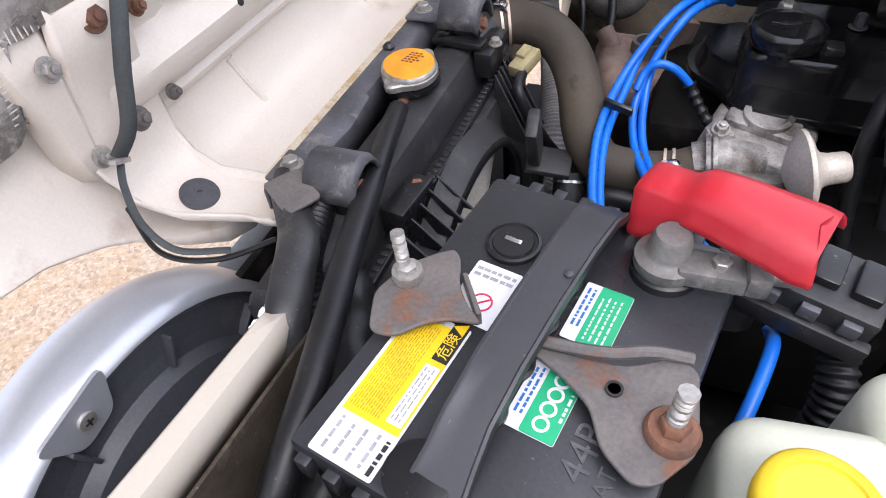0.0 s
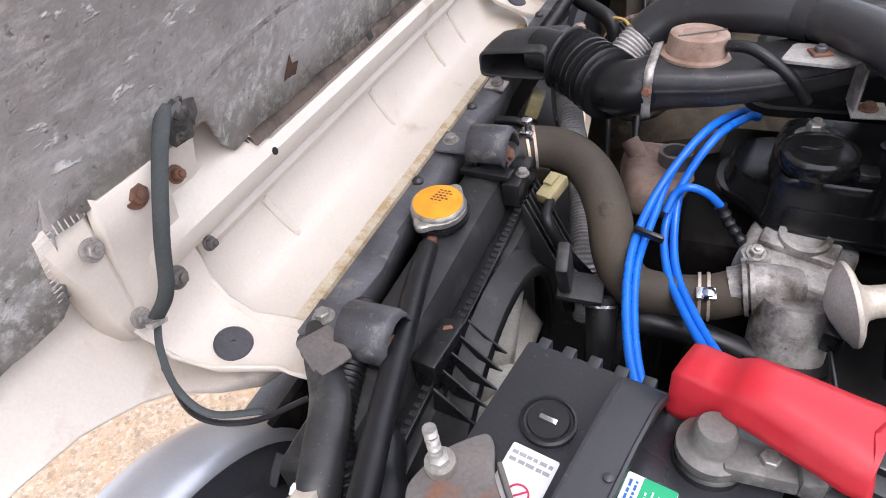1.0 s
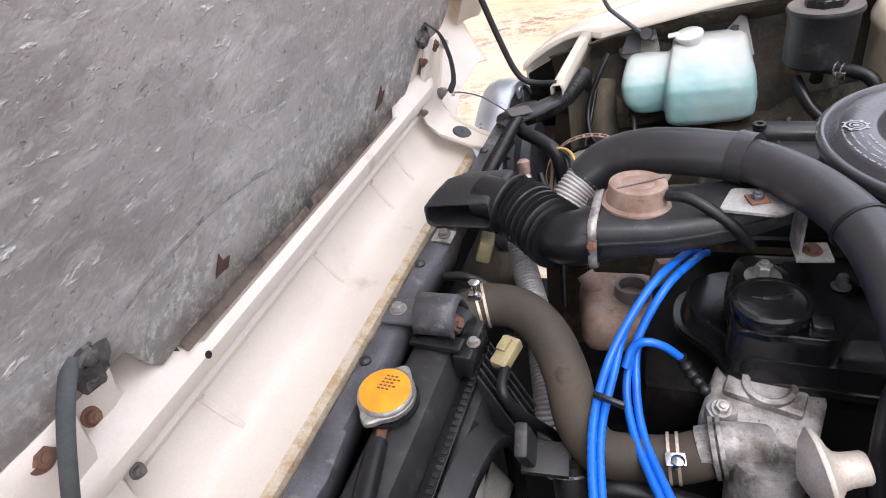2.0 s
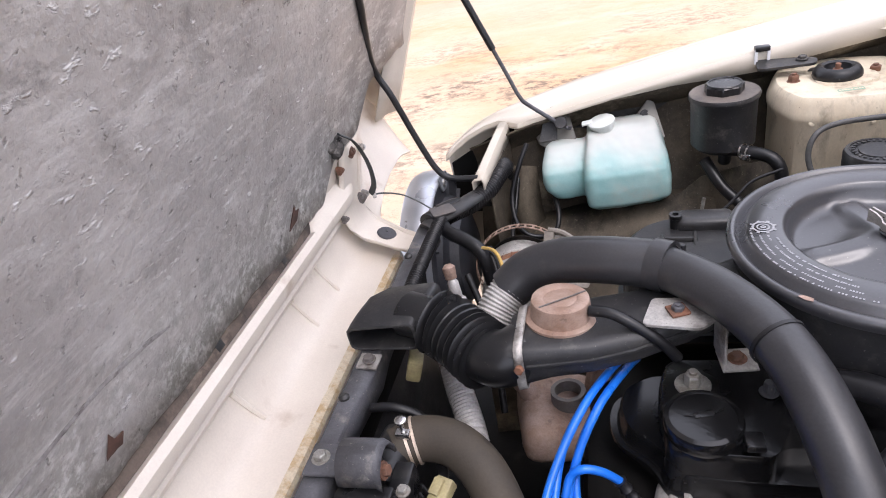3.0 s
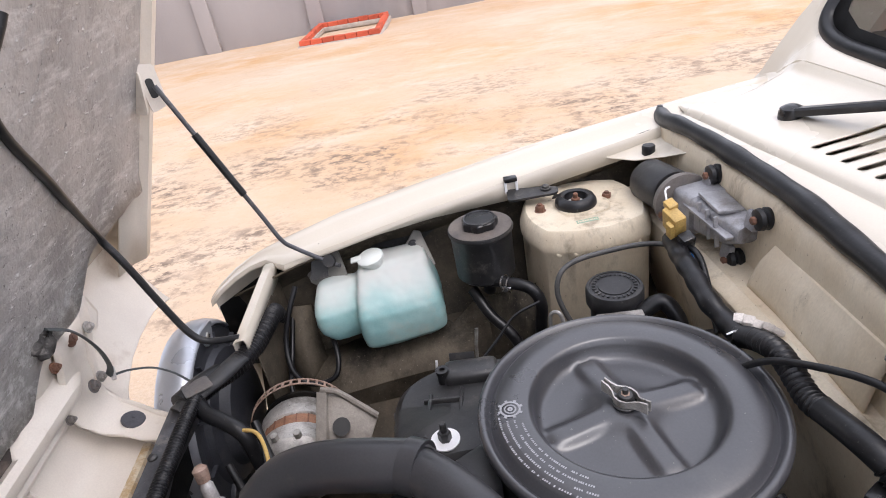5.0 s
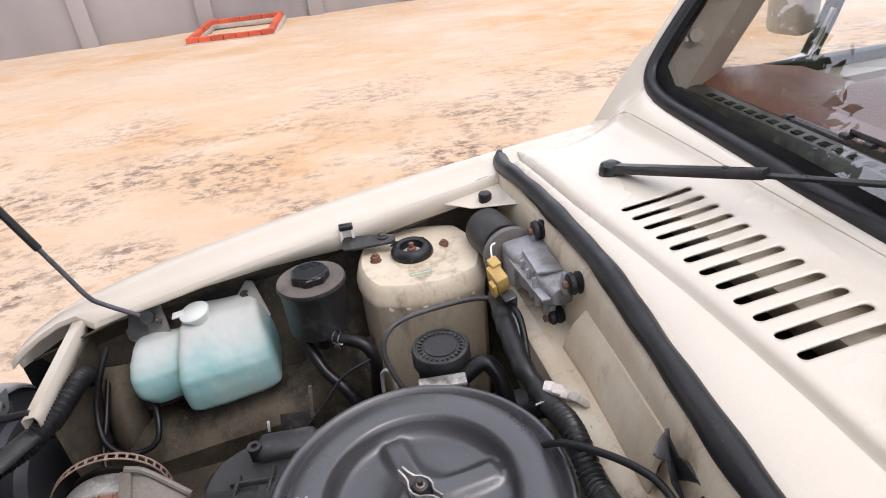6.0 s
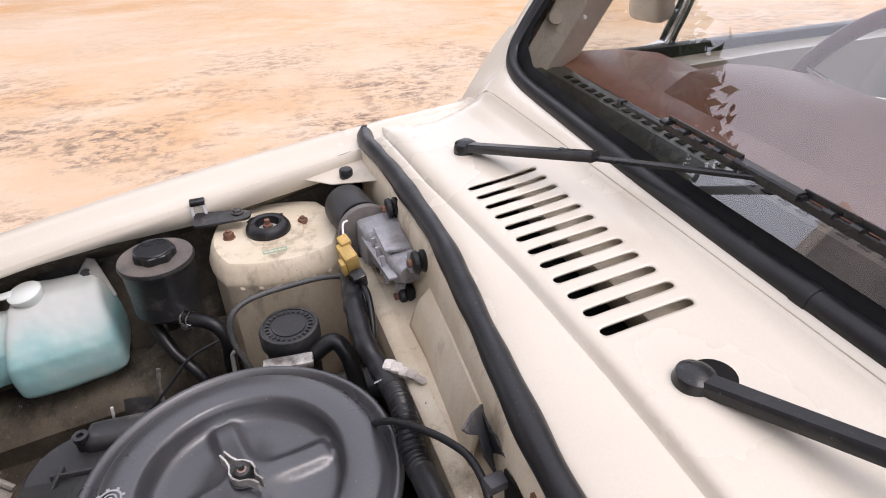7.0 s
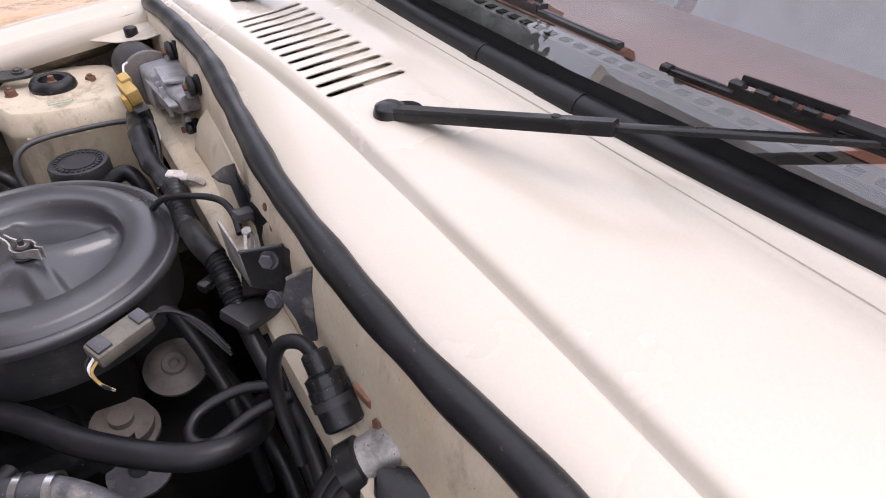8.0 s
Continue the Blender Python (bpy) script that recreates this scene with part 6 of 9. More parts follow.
# thermostat housing and vacuum pot
part("water_outlet", tube(B(), [(0.372, -0.112, 0.735), (0.395, -0.108, 0.742), (0.425, -0.10, 0.735)], 0.0225, 18, 6), ALLOY, engine, "grey cast water outlet")
for p, d in (((0.383, -0.110, 0.739), (1, 0.1, 0.2)), ((0.389, -0.109, 0.741), (1, 0.1, 0.2))):
    ring(engine, p, d, 0.026, "outlet_flange", ALLOY, 0.002)
bm = box(B(), (0.425, -0.052, 0.722), (0.10, 0.075, 0.045), rot=(8, 4, -14), bevel=0.010, seg=3)
part("housing", bm, ALLOY, engine, "grime-greyed alloy housing")
part("housing_top", box(B(), (0.428, -0.040, 0.748), (0.07, 0.042, 0.012), rot=(8, 4, -14), bevel=0.004), ALLOY, engine)
part("housing_flange", lathe(B(), [(0.024, 0), (0.024, 0.006), (0.019, 0.007), (0.016, 0.004), (0.001, 0.004)], frame_to((0.43, -0.04, 0.752), (0.432, -0.045, 0.80)), 28), ALLOY, engine)
part("housing_ear", box(B(), (0.388, -0.075, 0.745), (0.028, 0.02, 0.02), rot=(0, 0, 20), bevel=0.006), ALLOY, engine)
for p in ((0.388, -0.078, 0.756), (0.46, -0.012, 0.747), (0.402, -0.025, 0.75)):
    bolt(engine, p, (0.05, -0.3, 1), 0.0068, 0.007, 0.0095, 0.003)
bm = lathe(B(), [(0.028, 0), (0.034, 0.02), (0.034, 0.07), (0.03, 0.085)], frame_to((0.425, -0.12, 0.745), (0.425, -0.15, 0.66)), 28)
part("housing_body", bm, ALLOY, engine)
bm = lathe(B(), [(0.036, 0), (0.038, 0.05), (0.034, 0.09), (0.02, 0.1)], frame_to((0.425, -0.155, 0.70), (0.425, -0.20, 0.61)), 28)
part("distributor_cap", bm, BLACK, engine, "glossy black distributor body")
pot_m = frame_to((0.455, -0.145, 0.772), (0.503, -0.134, 0.783)) @ Matrix.Scale(0.92, 4)
bm = lathe(B(), [(0.004, -0.016), (0.014, -0.013), (0.030, -0.006), (0.036, -0.001), (0.0395, 0.001), (0.0400, 0.0035), (0.0395, 0.005), (0.034, 0.008), (0.022, 0.012), (0.0165, 0.016), (0.0150, 0.022), (0.0145, 0.036), (0.0125, 0.039), (0.006, 0.039), (0.005, 0.036), (0.001, 0.036)], pot_m, 40)
CREAMPOT = mat("cream_vacuum_pot", (0.60, 0.54, 0.46), (0.48, 0.43, 0.37), 0.45, metal=0.15, scale=18, spots=(0.35, 0.3, 0.26), spot_scale=25, bump=0.1)
part("vacuum_pot", bm, CREAMPOT, engine, "cream-coloured vacuum diaphragm pot")
part("small_relay", box(B(), (0.455, -0.155, 0.738), (0.016, 0.012, 0.028), rot=(10, 0, -20), bevel=0.002), BLACK, engine)
part("small_wire", tube(B(), [(0.455, -0.16, 0.728), (0.462, -0.19, 0.715), (0.468, -0.22, 0.70), (0.45, -0.24, 0.68)], 0.0022, 8), RUBBER, engine)
part("loom_hose", tube(B(), [(0.52, -0.06, 0.82), (0.51, -0.09, 0.835), (0.50, -0.11, 0.82), (0.50, -0.13, 0.76), (0.51, -0.15, 0.70)], 0.008, 10), RUBBER, engine)
part("loom_hose", tube(B(), [(0.56, -0.05, 0.84), (0.53, -0.085, 0.845), (0.52, -0.12, 0.82), (0.53, -0.16, 0.74)], 0.009, 10), RUBBER, engine)
part("lower_hose", tube(B(), [(0.27, -0.165, 0.66), (0.285, -0.15, 0.70), (0.32, -0.148, 0.705), (0.37, -0.15, 0.70), (0.41, -0.155, 0.69)], 0.013, 12), RUBBER, engine)
part("lower_hose", tube(B(), [(0.255, -0.14, 0.72), (0.262, -0.17, 0.68), (0.262, -0.19, 0.60)], 0.016, 12), RUBBER, engine)
ring(engine, (0.256, -0.145, 0.713), (0.1, -0.5, -0.6), 0.0165)
# carburettor and linkage below the air cleaner
part("carburettor", box(B(), (0.61, 0.10, 0.80), (0.12, 0.14, 0.10), bevel=0.02), OILY_SHADE, engine)
bm = lathe(B(), [(0.032, 0), (0.034, 0.003), (0.034, 0.008), (0.028, 0.010), (0.022, 0.014), (0.014, 0.015), (0.012, 0.018), (0.006, 0.018), (0.004, 0.015), (0.001, 0.015)], frame_to((0.707, 0.05, 0.785), (0.702, 0.025, 0.86)), 36)
part("vacuum_capsule", bm, DUSTTOP, engine, "round dusty vacuum capsule")
bm = lathe(B(), [(0.035, 0), (0.035, 0.006), (0.03, 0.008), (0.03, 0.02), (0.012, 0.022), (0.012, 0.03), (0.001, 0.03)], frame_to((0.64, 0.01, 0.765), (0.65, 0.0, 0.86)), 32)
part("choke_housing", bm, DUSTTOP, engine)
bm = lathe(B(), [(0.03, 0), (0.03, 0.004), (0.01, 0.006), (0.008, 0.02), (0.001, 0.02)], frame_to((0.645, -0.05, 0.77), (0.65, -0.06, 0.86)), 28)
part("throttle_quadrant", bm, GREY_STEEL, engine)
part("heater_hose", tube(B(), [(0.50, 0.03, 0.84), (0.56, 0.004, 0.855), (0.619, -0.066, 0.855), (0.677, -0.117, 0.855), (0.715, -0.131, 0.853), (0.75, -0.115, 0.84), (0.77, -0.06, 0.80)], 0.0125, 12), RUBBER, engine, "black rubber heater hose")
part("vacuum_hose", tube(B(), [(0.775, -0.10, 0.87), (0.745, -0.088, 0.868), (0.71, -0.09, 0.862), (0.697, -0.108, 0.858), (0.71, -0.124, 0.858), (0.75, -0.118, 0.866), (0.785, -0.12, 0.87)], 0.0055, 10), RUBBER, engine, "looped vacuum hose")
for pts, r in (([(0.72, 0.06, 0.86), (0.735, 0.0, 0.84), (0.745, -0.06, 0.80), (0.75, -0.1, 0.72)], 0.007), ([(0.79, -0.05, 0.88), (0.785, -0.12, 0.86), (0.78, -0.19, 0.85), (0.77, -0.25, 0.80)], 0.008),
               ([(0.80, -0.06, 0.89), (0.80, -0.13, 0.875), (0.79, -0.2, 0.85), (0.78, -0.27, 0.82)], 0.006), ([(0.60, -0.09, 0.80), (0.66, -0.13, 0.78), (0.72, -0.16, 0.75), (0.76, -0.2, 0.72)], 0.009),
               ([(0.55, -0.04, 0.80), (0.60, -0.09, 0.79), (0.62, -0.15, 0.75), (0.66, -0.2, 0.70)], 0.007), ([(0.74, 0.02, 0.80), (0.76, -0.05, 0.78), (0.77, -0.12, 0.74), (0.76, -0.2, 0.68)], 0.01)):
    part("rubber_pipe", tube(B(), pts, r, 10), RUBBER, engine)
bm = tube(B(), [(0.55, -0.076, 0.852), (0.571, -0.089, 0.857), (0.593, -0.101, 0.857), (0.625, -0.130, 0.845), (0.655, -0.175, 0.81), (0.67, -0.22, 0.76)], 0.011, 12)
rh = part("return_hose", bm, GREY_STEEL, engine)
for p in ((0.571, -0.089, 0.857), (0.593, -0.101, 0.857)):
    ring(engine, p, (1, -0.6, 0), 0.0115, "hose_clip", CHROME, 0.003)

# ignition leads
def lead(pts, boot=None):
    t = thing("ignition_lead", pts[len(pts) // 2], "bright blue silicone ignition lead", "ignition lead", "ignition leads")
    part("sheath", tube(B(), pts, 0.0042, 12, 8), BLUE, t)
    if boot:
        part("boot", tube(B(), boot, 0.0065, 12, 6, lambda s: 0.0058 + 0.0012 * math.cos(s * 600)), RUBBER, t, "black rubber boot")
    return t


la = [(0.365, 0.11, 0.80), (0.352, 0.072, 0.822), (0.325, 0.012, 0.833), (0.300, -0.034, 0.812), (0.284, -0.078, 0.79), (0.279, -0.135, 0.775), (0.288, -0.20, 0.765), (0.306, -0.265, 0.765), (0.335, -0.33, 0.775)]
lead(la)
lead([(x + (0.007 if i > 3 else 0.0), y + (0.001 if i > 3 else 0.0065), z - (0.007 if i > 3 else 0.0052)) for i, (x, y, z) in enumerate(la)])
lb = [(0.374, 0.105, 0.80), (0.362, 0.066, 0.821), (0.335, 0.006, 0.830), (0.312, -0.030, 0.796), (0.302, -0.062, 0.76), (0.312, -0.108, 0.742), (0.335, -0.165, 0.745), (0.358, -0.22, 0.76), (0.385, -0.30, 0.80)]
lead(lb)
lead([(x + (0.009 if i > 3 else 0.0), y + (0.0 if i > 3 else 0.0065), z - (0.0 if i > 3 else 0.0052)) for i, (x, y, z) in enumerate(lb)])
lead([(0.300, -0.058, 0.775), (0.306, -0.046, 0.79), (0.318, -0.044, 0.799), (0.334, -0.041, 0.793), (0.348, -0.038, 0.779), (0.353, -0.038, 0.772)], [(0.350, -0.038, 0.777), (0.361, -0.041, 0.759), (0.374, -0.046, 0.744), (0.388, -0.052, 0.728)])
lead([(0.43, -0.35, 0.80), (0.425, -0.385, 0.83), (0.418, -0.42, 0.825), (0.41, -0.45, 0.81), (0.406, -0.465, 0.80)])
bm = box(B(), (0.291, -0.112, 0.788), (0.030, 0.005, 0.011), rot=(20, 8, -12), bevel=0.002)
solo("lead_clip", bm, BLACK, (0.291, -0.112, 0.786), "black plastic clip holding blue leads together", "clip")

# ---- intake ducting ----
sn = thing("intake_snorkel", (0.11, 0.11, 0.85), "black intake snorkel with a wide mouth and bellows", "intake duct")
bm = B()
rows = []
for y, x0, x1, zb, zt in ((0.072, 0.058, 0.138, 0.845, 0.879), (0.074, 0.056, 0.140, 0.843, 0.881), (0.085, 0.057, 0.141, 0.843, 0.882), (0.10, 0.060, 0.145, 0.843, 0.884), (0.13, 0.066, 0.15, 0.843, 0.884), (0.155, 0.08, 0.15, 0.846, 0.878)):
    sec = round_outline([(x0, zb), (x1, zb), (x1, zt), (x0, zt - 0.006)], 0.009, 3)
    rows.append([(x, y, z) for x, z in sec])
loft(bm, rows, close=True)
bm.faces.new([bm.verts[-len(rows[0]) + i] for i in range(0)] or [v for v in list(bm.verts)[-len(rows[0]):]])
mouth = part("mouth", bm, DUSTY, sn, "dusty black rectangular mouth")
thicken(mouth, 0.003, -1)
part("elbow_root", tube(B(), [(0.118, 0.115, 0.864), (0.142, 0.108, 0.862), (0.158, 0.102, 0.858)], 0.032, 20, 5, flat=0.78), BLACK, sn)
dpts = [(0.152, 0.104, 0.860), (0.175, 0.092, 0.856), (0.200, 0.072, 0.852), (0.222, 0.052, 0.850)]
part("bellows", corrugated(B(), dpts, 0.039, 0.0105, 0.009, 24), BLACK, sn, "black rubber bellows")
part("elbow", tube(B(), [(0.215, 0.058, 0.852), (0.232, 0.046, 0.855), (0.248, 0.044, 0.858), (0.262, 0.052, 0.860)], 0.030, 22, 6), BLACK, sn)
bx = thing("intake_box", (0.33, 0.06, 0.83), "black plastic intake box with a steel band", "intake duct")
bm = B()
rows = []
for x, w, h, yc, zc in ((0.250, 0.034, 0.025, 0.054, 0.859), (0.262, 0.037, 0.025, 0.058, 0.860), (0.29, 0.042, 0.021, 0.066, 0.863), (0.33, 0.043, 0.019, 0.072, 0.864), (0.37, 0.041, 0.018, 0.080, 0.867), (0.42, 0.038, 0.018, 0.10, 0.870), (0.48, 0.034, 0.018, 0.135, 0.872)):
    sec = round_outline([(yc - w, zc - h), (yc + w, zc - h), (yc + w, zc + h), (yc - w, zc + h)], 0.014, 3)
    rows.append([(x, y, z) for y, z in sec])
loft(bm, rows, close=True, cap=True)
part("body", bm, DUSTY, bx)
bm = B()
rows = []
for x, w, yc, zc in ((0.268, 0.040, 0.059, 0.8655), (0.29, 0.0445, 0.066, 0.866), (0.33, 0.0455, 0.072, 0.867), (0.37, 0.0435, 0.080, 0.870), (0.42, 0.0405, 0.10, 0.873), (0.47, 0.037, 0.13, 0.875)):
    rows.append([(x, y, z) for y, z in round_outline([(yc - w, zc - 0.002), (yc + w, zc - 0.002), (yc + w, zc + 0.002), (yc - w, zc + 0.002)], 0.0015, 2)])
part("seam_flange", loft(bm, rows, close=True, cap=True), DUSTY, bx)
bm = B()
for i in range(1):
    rows = []
    for x, w, h, yc, zc in ((0.257, 0.0385, 0.0275, 0.0565, 0.860), (0.266, 0.0395, 0.0275, 0.059, 0.861)):
        rows.append([(x, y, z) for y, z in round_outline([(yc - w, zc - h), (yc + w, zc - h), (yc + w, zc + h), (yc - w, zc + h)], 0.014, 3)])
    loft(bm, rows, close=True)
thicken(part("steel_band", bm, ALLOY, bx, "dull steel band clamp"), 0.002, 1)
bolt(bx, (0.262, 0.016, 0.868), (-0.2, -1, 0.2), 0.005, 0.005, material=RUST_RED)
m = pose(0.300, 0.078, 0.880, -4, 3, 0) @ Matrix.Scale(0.88, 4)
bm = lathe(B(), [(0.040, 0), (0.042, 0.002), (0.042, 0.005), (0.035, 0.006), (0.034, 0.024), (0.033, 0.028), (0.030, 0.0295), (0.021, 0.0295), (0.019, 0.028), (0.017, 0.0285), (0.001, 0.0285)], m, 44)
rc2 = part("vacuum_motor", bm, RUST_PINK, bx, "rust-bloomed round vacuum motor")
bm = box(B(), (0.0, -0.006, 0.0302), (0.062, 0.0016, 0.0012))
bm.transform(m @ pose(0, 0, 0, 0, 0, 35))
part("crimp_line", bm, RUST, rc2)
part("motor_tube", tube(B(), [(0.330, 0.066, 0.898), (0.350, 0.060, 0.899), (0.372, 0.052, 0.890), (0.395, 0.048, 0.872), (0.41, 0.05, 0.85)], 0.0058, 10), RUBBER, bx, "thin black rubber tube")
hp = thing("warm_air_hose", (0.36, 0.12, 0.9), "thick matt black foam-covered hose", "hose")
part("flex_end", corrugated(B(), [(0.214, 0.118, 0.842), (0.226, 0.134, 0.858), (0.242, 0.150, 0.873)], 0.0235, 0.0045, 0.002, 22), SILVER_HOSE, hp, "silver corrugated hose end")
part("hose", tube(B(), [(0.236, 0.148, 0.868), (0.262, 0.155, 0.888), (0.30, 0.150, 0.903), (0.345, 0.140, 0.908), (0.395, 0.128, 0.908), (0.402, 0.125, 0.908)], 0.0255, 22, 8), HOSE, hp)
part("cut_end", tube(B(), [(0.394, 0.129, 0.908), (0.410, 0.120, 0.908)], 0.0275, 22, 4), HOSE, hp)
part("smooth_hose", tube(B(), [(0.40, 0.125, 0.908), (0.432, 0.09, 0.912), (0.462, 0.048, 0.912), (0.488, 0.0, 0.905), (0.505, -0.05, 0.885), (0.518, -0.10, 0.85), (0.53, -0.15, 0.80)], 0.0225, 22, 8), HOSE, hp, "satin black rubber hose")
ring(hp, (0.484, 0.008, 0.906), (0.4, -0.9, -0.15), 0.0228, "hose_joint", RUBBER, 0.0018)
hb = thing("hose_bracket", (0.42, 0.068, 0.87), "pale steel bracket bolted over the rocker cover", "bracket")
bm = plate(B(), round_outline([(0.378, 0.050), (0.43, 0.042), (0.452, 0.062), (0.445, 0.088), (0.39, 0.090)], 0.006), pose(0, 0, 0.890), 0.003)
part("upper_plate", bm, ALLOY, hb)
part("upright", box(B(), (0.449, 0.058, 0.868), (0.003, 0.030, 0.046), rot=(0, 0, 10), bevel=0.001), ALLOY, hb)
part("lower_plate", box(B(), (0.463, 0.052, 0.845), (0.032, 0.030, 0.003), rot=(0, 0, 5), bevel=0.001), ALLOY, hb)
part("square_washer", box(B(), (0.412, 0.068, 0.8945), (0.018, 0.018, 0.0025), rot=(0, 0, 20), bevel=0.0006), RUST_RED, hb)
bolt(hb, (0.412, 0.068, 0.8955), (0, 0, 1), 0.006, 0.005, 0.0, 0.002, GREY_STEEL)
bolt(hb, (0.463, 0.052, 0.847), (0, 0, 1), 0.006, 0.005, 0.009, 0.0, RUST_RED)

# ---- air cleaner ----
ac = thing("air_cleaner", (0.613, 0.147, 0.84), "round black air cleaner with a pressed lid and wing nut", "air cleaner")
m = pose(0.613, 0.147, 0.0)
bm = lathe(B(), [(0.125, 0.845), (0.136, 0.85), (0.138, 0.896), (0.1385, 0.908), (0.1365, 0.908), (0.136, 0.897)], m, 72)
part("body", bm, DUSTY, ac)
bm = B()
seg = 144
rows = []
for r, z in ((0.144, 0.908), (0.1455, 0.913), (0.1450, 0.918), (0.1415, 0.9205), (0.138, 0.9195), (0.136, 0.9145), (0.1335, 0.9125), (0.131, 0.914), (0.128, 0.921), (0.124, 0.924), (0.110, 0.9250), (0.096, 0.9250), (0.0925, 0.923), (0.090, 0.917), (0.0875, 0.909), (0.084, 0.9045), (0.080, 0.9025), (0.074, 0.902), (0.067, 0.902), (0.059, 0.9022), (0.051, 0.903), (0.043, 0.9045), (0.036, 0.9065), (0.029, 0.910), (0.023, 0.9135), (0.018, 0.916), (0.012, 0.9165), (0.002, 0.918)):
    ringv = []
    for k in range(seg):
        a = 2 * math.pi * k / seg
        zz = z
        if 0.012 < r < 0.0905:
            away = r * min(abs(math.sin(a - radians(12))), abs(math.cos(a - radians(12))))
            arm = 0.85 * (1 - smoothstep((away - 0.0065) / 0.0125))
            top = 0.9150 - 0.0035 * smoothstep((r - 0.02) / 0.05) - 0.006 * smoothstep((r - 0.074) / 0.014)
            zz = max(z, z + (top - z) * arm)
        ringv.append((0.613 + r * math.cos(a), 0.147 + r * math.sin(a), zz))
    rows.append(ringv)
loft(bm, rows, close=True)
lid = part("lid", bm, LID, ac, "satin black pressed steel lid with a raised cross", angle=60)
bm = lathe(B(), [(0.012, 0.918), (0.013, 0.920), (0.009, 0.922), (0.007, 0.930), (0.005, 0.931)], m, 20)
cyl(bm, (0.613, 0.147, 0.925), (0.613, 0.147, 0.937), 0.003, seg=10)
wn_ = part("nut_boss", bm, BLACK_STEEL, ac)
nut_m = pose(0.613, 0.147, 0.9215, 0, 0, -54)
for side in (-1, 1):
    rows = []
    for u, v, h in ((-0.026, 0.0016, 0.013), (-0.018, 0.0018, 0.011), (-0.012, 0.0035, 0.009), (-0.007, 0.008, 0.008), (0.0, 0.0098, 0.008), (0.007, 0.008, 0.008), (0.012, 0.0035, 0.009), (0.018, 0.0018, 0.011), (0.026, 0.0016, 0.013)):
        rows.append([nut_m @ Vector((u, side * (v + dv), z)) for dv, z in ((0, 0), (0.0018, 0), (0.0018, h), (0, h))])
    part("wing_nut", loft(B(), rows, close=True, cap=True), ALLOY, ac, "tarnished bent-steel wing nut")
part("nut_core", lathe(B(), [(0.0065, 0), (0.0065, 0.008), (0.004, 0.010), (0.001, 0.0105)], nut_m, 6), RUST_PINK, ac)
# printing round the rim
bm = B()
rg = random.Random(9)
for line, r in enumerate((0.124, 0.117, 0.110, 0.1035)):
    a = math.radians(176 + 3 * line)
    while a < math.radians(246 - 4 * line):
        w = rg.uniform(0.016, 0.024)
        if rg.random() < 0.78:
            p = pose(0.613, 0.147, 0) @ Matrix.Rotation(a, 4, "Z") @ pose(r, 0, 0.9249 if r < 0.108 + 0.001 else 0.9238 + (0.1235 - r) * 0.06)
            vs = [bm.verts.new(p @ Vector(c)) for c in ((-0.0010, -0.0007, 0.0006), (0.0010, -0.0008, 0.0006), (0.0009, 0.0007, 0.0006), (-0.0011, 0.0006, 0.0006))]
            bm.faces.new(vs)
        a += w
lp = part("lid_print", bm, INK_G, lid, "worn white printing", smooth=False)
lp["kind"] = "stuff"
mark = pose(0.613 + 0.112 * math.cos(3.03), 0.147 + 0.112 * math.sin(3.03), 0.9252)
bm = B()
for r0, r1 in ((0.0105, 0.0085), (0.0062, 0.0048), (0.0026, 0.0008)):
    lathe(bm, [(r0, 0), (r0, 0.0003), (r1, 0.0003), (r1, 0)], mark, 24, close=False)
for k in range(8):
    b2 = box(B(), (0.0112, 0, 0.0002), (0.003, 0.0028, 0.0003))
    b2.transform(mark @ Matrix.Rotation(k * math.pi / 4 + 0.2, 4, "Z"))
    merge(bm, b2)
part("printed_seal", bm, INK_G, lid, "round printed mark")
part("paint_scrape", plate(B(), [(-0.006, -0.002), (0.001, -0.003), (0.007, -0.001), (0.005, 0.003), (-0.004, 0.002)], pose(0.513, 0.047, 0.9208, 0, 0, -45), 0.0004), RUST_PINK, lid, "reddish scraped patch")


# ---- far side of the bay ----
alt = thing("alternator", (0.215, 0.37, 0.72), "dull alloy alternator with copper windings and a slotted front", "alternator")
am = frame_to((0.201, 0.430, 0.701), (0.212, 0.30, 0.709))
part("front_shell", lathe(B(), [(0.03, -0.004), (0.058, 0.0), (0.062, 0.008), (0.062, 0.038), (0.058, 0.041)], am, 40), ALLOY, alt)
part("stator", lathe(B(), [(0.057, 0.036), (0.059, 0.041), (0.059, 0.060), (0.057, 0.064)], am, 40), COPPER, alt, "copper-brown stator band")
part("rear_shell", lathe(B(), [(0.057, 0.060), (0.062, 0.063), (0.061, 0.092), (0.05, 0.104), (0.02, 0.108), (0.001, 0.108)], am, 40), ALLOY, alt)
def hoop(a0, a1, n, z0_, z1_, r):
    b = B()
    rows_ = []
    for k in range(n + 1):
        a = radians(a0 + (a1 - a0) * k / n)
        flare = 0.012 * smoothstep((k - n + 5) / 5)
        rows_.append([am @ Vector(((r + flare + d) * math.cos(a), (r + flare + d) * math.sin(a), z)) for d, z in ((0, z0_), (0.0016, z0_), (0.0016, z1_), (0, z1_))])
    return loft(b, rows_, close=True, cap=True)


